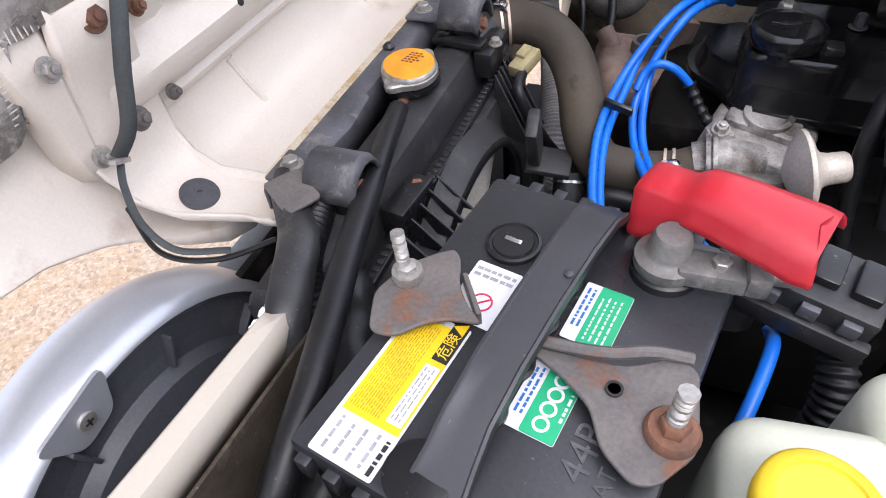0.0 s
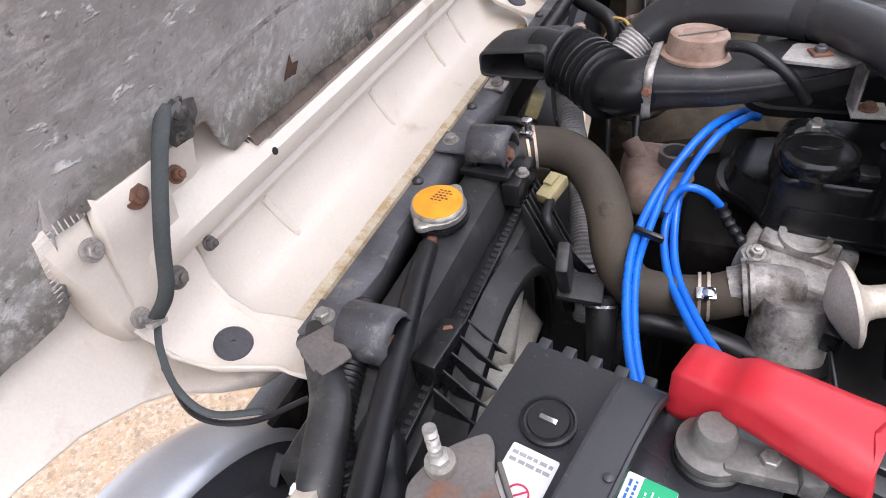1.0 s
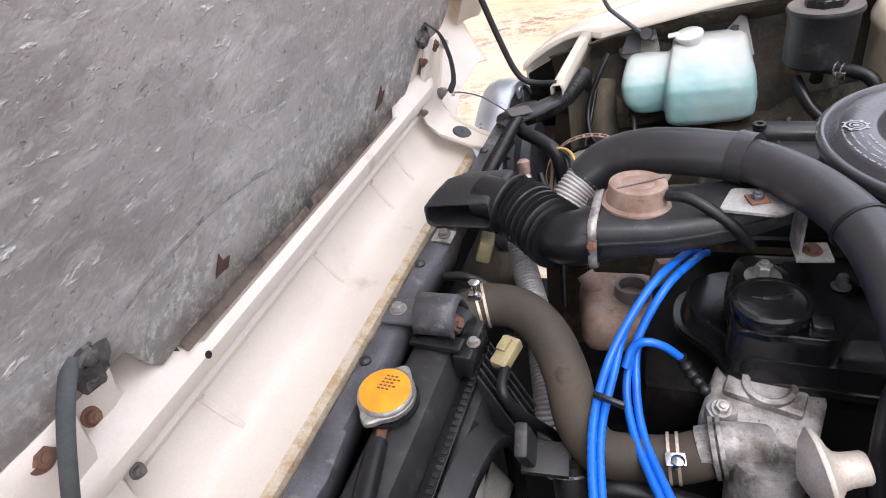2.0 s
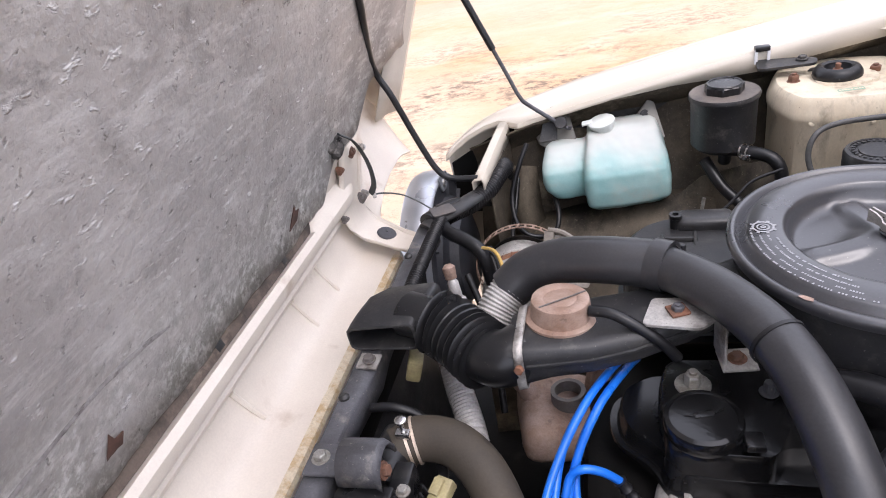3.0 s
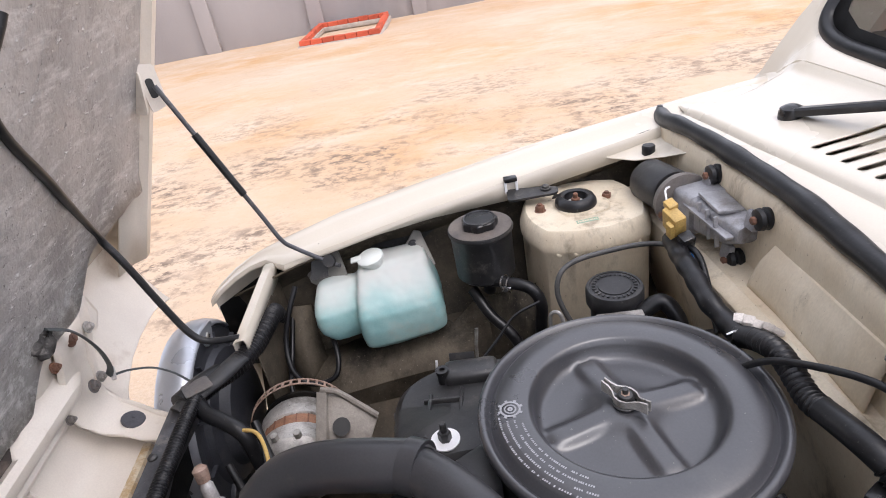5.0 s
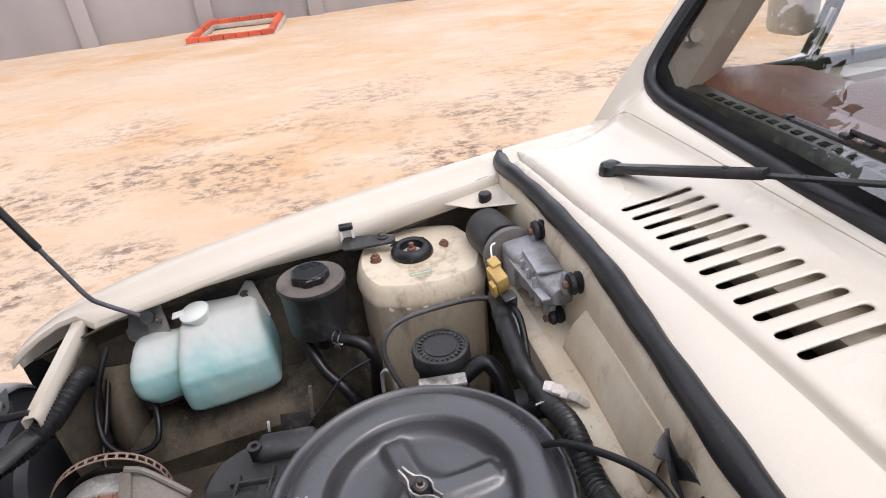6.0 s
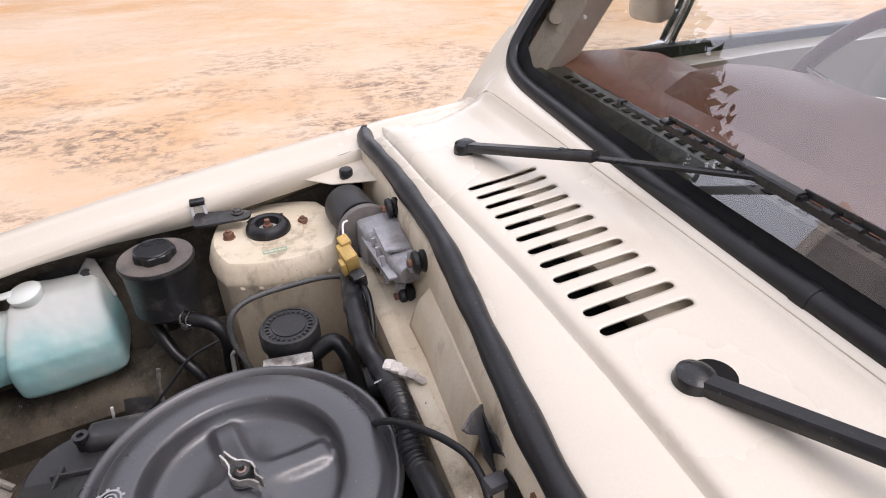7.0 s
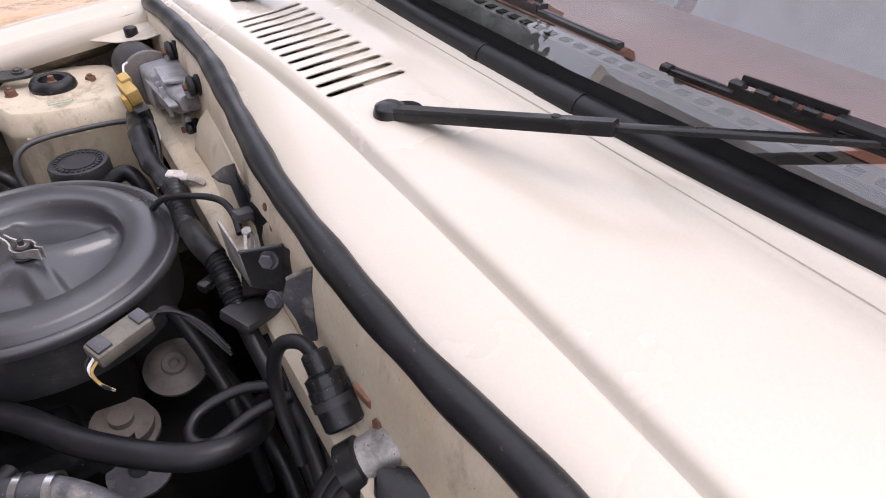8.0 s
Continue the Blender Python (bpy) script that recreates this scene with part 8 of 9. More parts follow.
part("ribbed_tail", corrugated(B(), [(0.769, 0.014, 0.941), (0.771, 0.0, 0.936), (0.771, -0.018, 0.929), (0.772, -0.034, 0.919)], 0.0116, 0.0048, 0.0026, 14), RUBBER, hn)
bm = B()
for k in range(5):
    box(bm, (0.777 + 0.0065 * k, 0.246 - 0.008 * k, 0.912 + 0.0015 * (k % 2)), (0.014, 0.016 - 0.002 * k, 0.009), rot=(12 * k, 7 * k, -30), bevel=0.003)
part("masking_tape", bm, PAPER, hn, "crumpled pale tape round the loom")
part("tie", tube(B(), [(0.758, 0.232, 0.905), (0.766, 0.224, 0.914), (0.778, 0.222, 0.908)], 0.003, 8), CHROME, hn)
part("down_loom", tube(B(), [(0.772, -0.030, 0.920), (0.774, -0.06, 0.895), (0.778, -0.10, 0.87), (0.780, -0.14, 0.84), (0.78, -0.18, 0.79)], 0.009, 12), RUBBER, hn)
part("clip_block", box(B(), (0.757, 0.002, 0.925), (0.022, 0.012, 0.010), rot=(0, 0, 30), bevel=0.003), BLACK, hn)
la_ = thing("bonnet_latch", (0.80, -0.02, 0.94), "greasy steel bonnet latch with hooked guides on the bulkhead", "latch")


part("cup_left", sheet([(0.780, 0.019, 0.979), (0.783, -0.035, 0.975), (0.787, -0.035, 0.930), (0.784, 0.019, 0.930)]), ALLOY, la_, "bright worn cup wall")
part("cup_near", sheet([(0.783, -0.035, 0.977), (0.815, -0.063, 0.991), (0.818, -0.064, 0.935), (0.788, -0.036, 0.932)]), BLACK_STEEL, la_, "dark cup wall")
part("near_lip", tube(B(), [(0.783, -0.0355, 0.977), (0.798, -0.049, 0.984), (0.814, -0.0625, 0.991)], 0.0016, 8, 4), GREY_STEEL, la_)
part("cup_floor", box(B(), (0.805, -0.014, 0.932), (0.040, 0.068, 0.004), rot=(0, 0, -14), bevel=0.001), OILY_SHADE, la_)
part("cup_back", sheet([(0.815, 0.030, 0.982), (0.819, -0.060, 0.992), (0.821, -0.060, 0.925), (0.818, 0.030, 0.925)]), OILY_SHADE, la_, "dark cup back")
part("pivot_block", box(B(), (0.807, 0.027, 0.972), (0.020, 0.014, 0.011), rot=(0, 8, 12), bevel=0.003), GREY_STEEL, la_, "worn pivot block")
for dx, dy, mt in ((0.003, 0.0, ALLOY), (0.008, -0.004, GREY_STEEL), (0.012, -0.006, RUST)):
    part("pawl", plate(B(), round_outline([(-0.0016, -0.014), (0.0016, -0.015), (0.0022, 0.012), (-0.0008, 0.015)], 0.0015), pose(0.791 + dx, -0.012 + dy, 0.962, 24, 8, -16), 0.003), mt, la_, "greasy bright pawl")
bolt(la_, (0.802, 0.002, 0.966), (-0.2, -0.2, 1), 0.0055, 0.006)
bolt(la_, (0.8035, -0.0555, 0.974), (-0.6, -0.7, 0.35), 0.007, 0.007, 0.009, material=GREY_STEEL)
bolt(la_, (0.796, -0.082, 0.952), (-0.8, -0.5, 0.2), 0.0065, 0.006, 0.0085, material=GREY_STEEL)
part("guide_back", sheet([(0.814, -0.058, 0.990), (0.8235, -0.094, 0.994), (0.820, -0.119, 1.002), (0.816, -0.118, 0.960), (0.806, -0.085, 0.940), (0.812, -0.058, 0.938)]), BLACK_STEEL, la_, "dark guide back")
part("guide_plate", sheet([(0.820, -0.121, 1.004), (0.803, -0.104, 0.988), (0.798, -0.099, 0.966), (0.804, -0.110, 0.948), (0.807, -0.118, 0.928), (0.816, -0.122, 0.927)]), GREY_STEEL, la_, "dark steel guide plate")
part("guide_lip", tube(B(), [(0.820, -0.1215, 1.004), (0.811, -0.113, 0.997), (0.803, -0.1045, 0.988)], 0.002, 8, 4), ALLOY, la_)
part("hook", sheet([(0.820, 0.089, 0.994), (0.806, 0.078, 0.999), (0.791, 0.063, 1.001), (0.797, 0.064, 0.992), (0.808, 0.067, 0.983), (0.812, 0.062, 0.960), (0.822, 0.050, 0.936), (0.826, 0.070, 0.940), (0.823, 0.085, 0.965)]), GREY_STEEL, la_, "dark steel hook")
part("hook_flange", sheet([(0.820, 0.089, 0.994), (0.824, 0.074, 0.975), (0.822, 0.058, 0.986), (0.823, 0.030, 0.982), (0.826, 0.030, 0.940), (0.827, 0.085, 0.940)]), BLACK_STEEL, la_)
part("release_cable", tube(B(), [(0.735, 0.170, 0.915), (0.752, 0.140, 0.945), (0.776, 0.103, 0.961), (0.790, 0.073, 0.971), (0.797, 0.053, 0.973), (0.799, 0.030, 0.970), (0.797, 0.012, 0.962)], 0.0036, 10), RUBBER, la_, "black release cable")
part("lower_bracket", box(B(), (0.782, -0.045, 0.915), (0.05, 0.035, 0.012), rot=(8, 10, 30), bevel=0.003), BLACK_STEEL, la_)
for p in ((0.8205, -0.012, 0.999), (0.8200, -0.026, 0.985)):
    bolt(la_, p, (-1, 0, 0.2), 0.004, 0.003, material=RUST_RED)
sv = thing("solenoid_valve", (0.81, -0.19, 0.93), "black solenoid valve strapped to a copper-coloured bracket", "solenoid")
sm = frame_to((0.803, -0.202, 0.908), (0.800, -0.152, 0.954)) @ Matrix.Diagonal((0.98, 0.98, 0.76, 1))
part("body", lathe(B(), [(0.015, 0), (0.017, 0.003), (0.017, 0.022), (0.0175, 0.024), (0.0175, 0.045), (0.0165, 0.046), (0.0165, 0.058), (0.0115, 0.062), (0.0115, 0.082), (0.009, 0.085)], sm, 30), BLACK, sv)
part("strap", lathe(B(), [(0.0178, 0.024), (0.0188, 0.024), (0.0188, 0.034), (0.0178, 0.034)], sm, 30, close=False), BLACK_STEEL, sv)
part("bracket", box(B(), (0.823, -0.204, 0.938), (0.014, 0.022, 0.012), rot=(0, -8, 8), bevel=0.002), COPPER, sv, "copper-coloured bracket")
part("hose", tube(B(), [(0.801, -0.160, 0.946), (0.795, -0.143, 0.953), (0.782, -0.130, 0.946), (0.773, -0.128, 0.92), (0.770, -0.140, 0.885), (0.772, -0.17, 0.84)], 0.0062, 12), RUBBER, sv)
bolt(sv, (0.822, -0.226, 0.925), (-1, 0, 0.3), 0.006, 0.005, material=RUST_RED)
hv = thing("heater_pipe", (0.83, -0.29, 0.92), "mottled grey heater pipe stub with a black clamp", "pipe")
part("stub", lathe(B(), [(0.0175, 0), (0.019, 0.01), (0.019, 0.05), (0.016, 0.06)], frame_to((0.800, -0.232, 0.898), (0.850, -0.246, 0.925)), 26), ALLOY, hv)
part("clamp", lathe(B(), [(0.0175, -0.014), (0.022, -0.012), (0.022, 0.004), (0.0175, 0.006)], frame_to((0.800, -0.232, 0.898), (0.850, -0.246, 0.925)), 26), BLACK, hv)
for k in range(3):
    part("hose", tube(B(), [(0.800, -0.226 - 0.008 * k, 0.898 - 0.003 * k), (0.778, -0.224 - 0.01 * k, 0.885), (0.758, -0.235 - 0.01 * k, 0.86), (0.74, -0.26, 0.81)], 0.0075, 10), RUBBER, hv)
part("lower_elbow", box(B(), (0.82, -0.272, 0.905), (0.05, 0.026, 0.034), rot=(20, 0, -30), bevel=0.008), BLACK, hv)
pl_ = thing("data_plate", (0.868, -0.34, 0.93), "small grimy metal plate riveted to the bulkhead", "plate")
part("plate", box(B(), (0.8345, -0.322, 0.955), (0.002, 0.06, 0.04), rot=(0, -3, 0), bevel=0.0005), GREY_STEEL, pl_)
bolt(pl_, (0.8335, -0.302, 0.958), (-1, 0, 0.2), 0.005, 0.002, material=CONN)
CONN_GREY = mat("grey_olive_connector", (0.19, 0.172, 0.14), (0.125, 0.115, 0.095), 0.5, scale=40)
oc2 = thing("wiring_connector", (0.672, -0.005, 0.90), "olive-grey multi-pin wiring plug with bare lead", "connector")
om = pose(0.671, -0.008, 0.905, 6, -4, 24)
bm = box(B(), (0, 0, 0), (0.056, 0.024, 0.016), bevel=0.003)
bm.transform(om)
part("housing", bm, CONN_GREY, oc2)
for x, sx_, sy_ in ((-0.018, 0.014, 0.018), (0.022, 0.012, 0.016)):
    bm = box(B(), (x, 0, 0.009), (sx_, sy_, 0.004), bevel=0.001)
    bm.transform(om)
    part("clip", bm, GREY_STEEL, oc2)
for k in range(3):
    part("wire", tube(B(), [om @ Vector((-0.027, -0.006 + 0.005 * k, 0)), om @ Vector((-0.036, -0.008 + 0.004 * k, -0.006)), om @ Vector((-0.036, -0.014, -0.018)), om @ Vector((-0.03, -0.02, -0.03))], 0.0015, 6), (CONN, LABEL_W, INK)[k], oc2)
    part("wire", tube(B(), [om @ Vector((0.027, -0.006 + 0.006 * k, 0)), (0.715 + 0.002 * k, 0.012 - 0.004 * k, 0.905), (0.735 + 0.003 * k, -0.012, 0.89), (0.755, -0.04, 0.865 + 0.004 * k)], 0.002, 6), RUBBER, oc2)

# ---- scuttle: weather strip and wipers ----
ws_ = [(0.868, 0.70, 1.000), (0.860, 0.655, 1.004), (0.858, 0.60, 1.014), (0.862, 0.52, 1.018), (0.862, 0.44, 1.021), (0.861, 0.31, 1.024), (0.850, 0.19, 1.024), (0.839, 0.08, 1.024), (0.831, -0.01, 1.024), (0.829, -0.10, 1.024), (0.830, -0.2, 1.023), (0.836, -0.28, 1.022), (0.848, -0.37, 1.018), (0.858, -0.5, 1.008), (0.862, -0.66, 0.998)]
strip = thing("weather_strip", (0.855, 0, 1.02), "worn black rubber weather strip along the scuttle", "weather strip")
part("bulb", tube(B(), ws_, 0.0145, 16, 10, lambda s: 0.0128 + 0.0008 * math.sin(s * 31) + 0.0005 * math.sin(s * 77)), RUBBER, strip)
part("end_plug", tube(B(), [ws_[0], (0.872, 0.708, 1.000)], 0.0135, 12, 3), RUBBER, strip)


def wiper(pivot, rivet, tip, blade, yoke):
    t = thing("windscreen_wiper", pivot, "matt black wiper arm and blade parked on the windscreen", "wiper", "wipers")
    p, r_, e = Vector(pivot), Vector(rivet), Vector(tip)
    m = frame_to(p - Vector((0, 0, 0.012)), p + Vector((0.0, 0, 0.02)))
    part("pivot_cap", lathe(B(), [(0.013, 0.004), (0.0165, 0.010), (0.0168, 0.020), (0.015, 0.027), (0.008, 0.031), (0.001, 0.0315)], m, 28), BLACK, t, "round black pivot cap")

    def bar(name, a, b, w0, w1, h, parent=None):
        d = (b - a)
        side = d.cross(Vector((0, 0, 1))).normalized()
        upv = side.cross(d).normalized()
        rows = []
        for q, w in ((a, w0), ((a + b) / 2, (w0 + w1) / 2), (b, w1)):
            rows.append([q + side * x * w + upv * z * h for x, z in ((-1, -0.5), (-1, 0.25), (-0.7, 0.5), (0.7, 0.5), (1, 0.25), (1, -0.5))])
        bm = loft(B(), rows, close=True, cap=True)
        return part(name, bm, BLACK, parent or t)

    start = p + Vector((0, 0, 0.009))
    bar("arm_shell", start, r_ + (r_ - start) * 0.28, 0.0095, 0.0065, 0.011)
    bar("arm_bar", r_, e, 0.0048, 0.0042, 0.0045)
    part("rivet", lathe(B(), [(0.0042, 0), (0.0036, 0.002), (0.001, 0.0025)], pose(*(r_ + Vector((0, 0, 0.005)))), 14), BLACK, t)
    a, b = Vector(blade[0]), Vector(blade[1])
    d = (b - a).normalized()
    up = Vector((-0.838, 0, 0.545))
    across = d.cross(up).normalized()
    rubber = bar("blade_rubber", a - up * 0.008, b - up * 0.008, 0.0022, 0.0022, 0.007)
    bar("blade_spine", a - up * 0.004, b - up * 0.004, 0.0034, 0.0034, 0.0018, rubber)
    for q in (a, b):
        bar("end_clip", q - d * 0.004 - up * 0.003, q + d * 0.004 - up * 0.003, 0.0046, 0.0046, 0.005, rubber)
    y0, y1 = e - d * yoke, e + d * yoke
    for q0, q1 in ((y0, e - d * 0.035), (e + d * 0.035, y1)):
        for k in (-1, 1):
            bar("yoke_rail", q0 + across * 0.0048 * k - up * 0.002, q1 + across * 0.0048 * k + up * 0.001, 0.0012, 0.0012, 0.006)
        for f in (0.0, 0.27, 0.5, 0.73, 1.0):
            q = q0 + (q1 - q0) * f - up * 0.001
            bar("yoke_bridge", q - d * 0.005, q + d * 0.005, 0.005, 0.005, 0.005)
    bar("yoke_centre", e - d * 0.038 + up * 0.002, e + d * 0.038 + up * 0.002, 0.0062, 0.0062, 0.007)
    return t


def on_glass(y, s):
    return ws_pt(y, s) + Vector((-0.838, 0, 0.545)) * 0.014


wiper((0.965, 0.490, 1.037), (1.018, 0.323, 1.096), on_glass(0.112, 0.064), (on_glass(0.345, 0.056), on_glass(-0.135, 0.058)), 0.147)
wiper((0.958, 0.003, 1.046), (1.018, -0.162, 1.099), on_glass(-0.36, 0.064), (on_glass(-0.19, 0.056), on_glass(-0.60, 0.058)), 0.11)
for y in (0.488, 0.0):
    z = cowl_z(0.970, y)
    part("pivot_hole", lathe(B(), [(0.0185, 0.0004), (0.0165, 0.0006), (0.001, 0.0004)], pose(0.972, y, z, 0, -6, 0), 30), OILY_SHADE, car, "dark round wiper spindle hole")
part("seal_joiner", tube(B(), [ws_pt(-0.08, 0.0), ws_pt(-0.105, 0.0), ws_pt(-0.13, 0.0)], 0.0138, 12, 5), SEAL, screen)
part("seal_joiner", tube(B(), [ws_pt(0.03, 0.0), ws_pt(0.022, 0.0), ws_pt(0.015, 0.0)], 0.0136, 12, 3), RUBBER, screen)

# ---- bonnet fittings ----
# near hinge: arm with rubber buffer, two bolted plates
for side in (-1, 1):
    # flat arm reaching back over the support bar
    bm = B()
    rows = []
    for t, (x, z, ya, yb) in enumerate(((0.083, 0.824, 0.342, 0.384), (0.068, 0.816, 0.333, 0.380), (0.052, 0.812, 0.328, 0.376), (0.03, 0.815, 0.330, 0.385), (0.005, 0.821, 0.338, 0.398), (-0.02, 0.832, 0.336, 0.405), (-0.036, 0.85, 0.332, 0.408), (-0.042, 0.875, 0.328, 0.412), (-0.036, 0.91, 0.334, 0.402), (-0.026, 0.945, 0.336, 0.402), (-0.014, 0.985, 0.336, 0.400))):
        rows.append([(x, side * ya, z + 0.008), (x + 0.003, side * (ya + 0.004), z), (x + 0.0035, side * (ya * 0.5 + yb * 0.5), z), (x + 0.003, side * (yb - 0.004), z), (x, side * yb, z + 0.008)])
    hg = thicken(part("hinge", loft(bm, rows), CREAM_IN, bonnet, "cream pressed hinge with rusty bolts"), 0.0035, 0)
    m = pose(0.004, side * 0.370, 0.8215, 0, 24, 0)
    part("rubber_buffer", lathe(B(), [(0.0148, 0), (0.0156, 0.002), (0.0156, 0.005), (0.0142, 0.0065), (0.002, 0.0067), (0.0018, 0.0055)], m, 32), BUFFER, hg, "round black rubber buffer")
    nrm = (1, 0, 0.25)
    for p, mt, r_ in (((-0.026, side * 0.369, 0.890), RUST, 0.0085), ((-0.022, side * 0.368, 0.968), RUST_RED, 0.0095), ((-0.028, side * 0.328, 0.956), RUST_RED, 0.0065), ((-0.024, side * 0.412, 0.955), ALLOY, 0.0075), ((-0.036, side * 0.404, 0.879), ALLOY, 0.0075), ((-0.040, side * 0.320, 0.880), RUST, 0.006)):
        bolt(hg, (p[0] + 0.006, p[1], p[2] + 0.002), nrm, r_ * 0.78, 0.006, r_ * 1.12, 0.0025, mt)
    # folded stiffener beside the arm
    bm = B()
    rows = []
    for x, z, ya, yb in ((-0.030, 0.99, 0.398, 0.446), (-0.034, 0.955, 0.398, 0.440), (-0.040, 0.92, 0.397, 0.428), (-0.046, 0.89, 0.396, 0.424), (-0.050, 0.862, 0.394, 0.418)):
        rows.append([(x + 0.006, side * ya, z), (x + 0.012, side * (ya + 0.008), z), (x + 0.010, side * (yb - 0.008), z), (x - 0.008, side * yb, z)])
    thicken(part("stiffener", loft(bm, rows), CREAM_IN, hg), 0.003, 0)
    # pressed ear of the bonnet beside the arm
    bm = B()
    rows = []
    for z, ya, yb in ((0.868, 0.285, 0.34), (0.89, 0.272, 0.34), (0.92, 0.284, 0.34), (0.95, 0.298, 0.34), (0.985, 0.300, 0.338), (1.0, 0.306, 0.33)):
        x = pad_x(z) - 0.002
        rows.append([(x - 0.012, side * (ya - 0.008), z), (x + 0.004, side * ya, z), (x + 0.006, side * (ya + 0.012), z), (x + 0.006, side * (yb - 0.006), z), (x - 0.004, side * yb, z)])
    thicken(part("pressed_ear", loft(bm, rows), CREAM_IN, hg), 0.003, 0)
    # earthing strap and wire
    wy = side * 0.39
    part("strap", tube(B(), [(-0.004, side * 0.325, 1.015), (0.004, side * 0.352, 0.99), (0.004, side * 0.378, 0.945), (-0.002, side * 0.392, 0.905), (-0.016, side * 0.402, 0.882)], 0.0054, 10, 8, flat=0.3), STRAP, hg, "flat slate-grey strap")
    part("wire", tube(B(), [(-0.016, side * 0.402, 0.880), (0.0, side * 0.420, 0.872), (0.022, side * 0.436, 0.858), (0.046, side * 0.438, 0.842), (0.075, side * 0.42, 0.833)], 0.0027, 10, 8, flat=0.4), STRAP, hg, "flat grey earthing lead")
    part("wire_tag", box(B(), (-0.012, side * 0.405, 0.882), (0.006, 0.02, 0.004), rot=(30 * side, 0, 20), bevel=0.001), ALLOY, hg)
    bm = lathe(B(), [(0.006, -0.004), (0.017, 0.0), (0.021, 0.006), (0.018, 0.012), (0.009, 0.016), (0.008, 0.011), (0.003, 0.010)], frame_to((-0.018, side * 0.316, 1.002), (0.02, side * 0.316, 1.010)), 26)
    for v in bm.verts:
        v.co += 0.005 * noise.noise_vector(v.co * 90) + 0.003 * noise.noise_vector(v.co * 240)
    part("fabric_knot", bm, FELT, hg, "frayed grey felt grommet")
# pressed ribs on the nose panel
for y in (-0.226, -0.008, 0.155, 0.235):
    bm = tube(B(), [(-0.0350, y + 0.006, 0.8105), (-0.0455, y, 0.837), (-0.0520, y - 0.005, 0.860)], 0.0042, 8, 6, flat=0.9)
    part("pressed_rib", bm, CREAM_IN, bonnet)
part("ridge_hole", lathe(B(), [(0.0035, 0), (0.0035, 0.0006), (0.0005, 0.0006)], frame_to((-0.0205, -0.226, 0.914), (0.02, -0.226, 0.924)), 14), INK, bonnet, "small dark hole")
for y, w in ((-0.243, 0.012), (-0.012, 0.012), (0.145, 0.010)):
    part("gap_window", box(B(), (-0.0366, y, 0.9275), (0.0030, w, 0.009), rot=(0, -16, 0), bevel=0.0005), INK, bonnet, "dark slot below the lining")
# tears in the lining's edge
TEAR = mat("red_brown_tear", (0.10, 0.048, 0.034), (0.05, 0.028, 0.022), 0.85, scale=60)
for y, z, w in ((-0.168, 0.962, 0.025), (0.182, 0.968, 0.026)):
    bm = plate(B(), [(-w * 0.5, -0.016), (w * 0.35, -0.012), (w * 0.5, 0.004), (w * 0.1, 0.006), (-w * 0.1, 0.018)], Matrix.Translation((pad_x(z) + 0.0045, y, z)) @ pose(0, 0, 0, 90, 0, 90) @ pose(0, 0, 0, 22, 0, 0), 0.0008)
    part("rust_tear", bm, TEAR, bonnet, "rust-brown torn patch")
# stitched frayed edge by the near hinge
bm = B()
for k in range(34):
    y, z = (-0.345 - 0.004 * k, 0.99) if k < 21 else (-0.431, 0.985 - 0.005 * (k - 21))
    e = (0.0, 0.009) if k < 21 else (0.008, 0.0)
    cyl(bm, (pad_x(z) + 0.006, y - e[0], z + e[1]), (pad_x(z) + 0.005, y + e[0], z - e[1]), 0.0005, seg=5)
STREAK = mat("dark_worn_streak", (0.24, 0.228, 0.222), (0.38, 0.365, 0.355), 0.7, scale=70, mix=(0.42, 0.6), spots=(0.12, 0.105, 0.10), spot_scale=45, spot_at=(0.56, 0.66), rug=0.7)
rows = []
for k in range(41):
    y = -0.282 + 0.20 * k / 40
    row = []
    for j in range(4):
        z = 1.009 + 0.010 * math.sin(math.pi * k / 40) + 0.0034 * j * (0.5 + 0.5 * smoothstep(min(k, 40 - k) / 6)) + 0.0012 * noise.noise((y * 60, j, 0))
        row.append((pad_x(z) + 0.004 * noise.noise((y * 5, z * 5, 7)) + 0.0015 * noise.noise((y * 25, z * 25, 2)) + 0.0036 - 0.001 * (j in (0, 3)), y, z))
    rows.append(row)
part("worn_streak", loft(B(), rows), STREAK, bonnet, "dark scuffed line along the lining")
fr = part("frayed_threads", bm, PAPER, bonnet)
fr["kind"] = "stuff"
# aged label on the lining
nm = (Matrix.Translation((pad_x(1.30) + 0.010, 0.118, 1.298)) @ pose(0, 0, 0, 90, 0, 90) @ pose(0, 0, 0, 22.8, 0, 0) @ pose(0, 0, 0, 0, 0, -4))
INK_P = mat("faded_print", (0.44, 0.41, 0.385), None, 0.8)
paper = thing("paper_label", nm.translation, "faded paper notice peeling off the bonnet lining", "label")
bm = B()
rows = []
for i in range(9):
    x = -0.062 + 0.124 * i / 8
    rows.append([nm @ Vector((x, y, 0.003 * math.sin(x * 40) + (0.006 if y < -0.06 and abs(x) > 0.05 else 0))) for y in (-0.075, -0.06, -0.03, 0, 0.03, 0.075, 0.12)])
thicken(part("sheet", loft(bm, rows), PAPER, paper), 0.0006, 0)
writing("heading", "\u662d\u548c53\u5e74\u5ea6", 0.0155, nm @ pose(-0.004, 0.108, 0.0055), INK_P, paper, "faded printed heading")
text_bars(paper, nm @ pose(0, 0, 0.0052), -0.045, 0.045, -0.055, 0.095, 10, INK_P, 0.22)
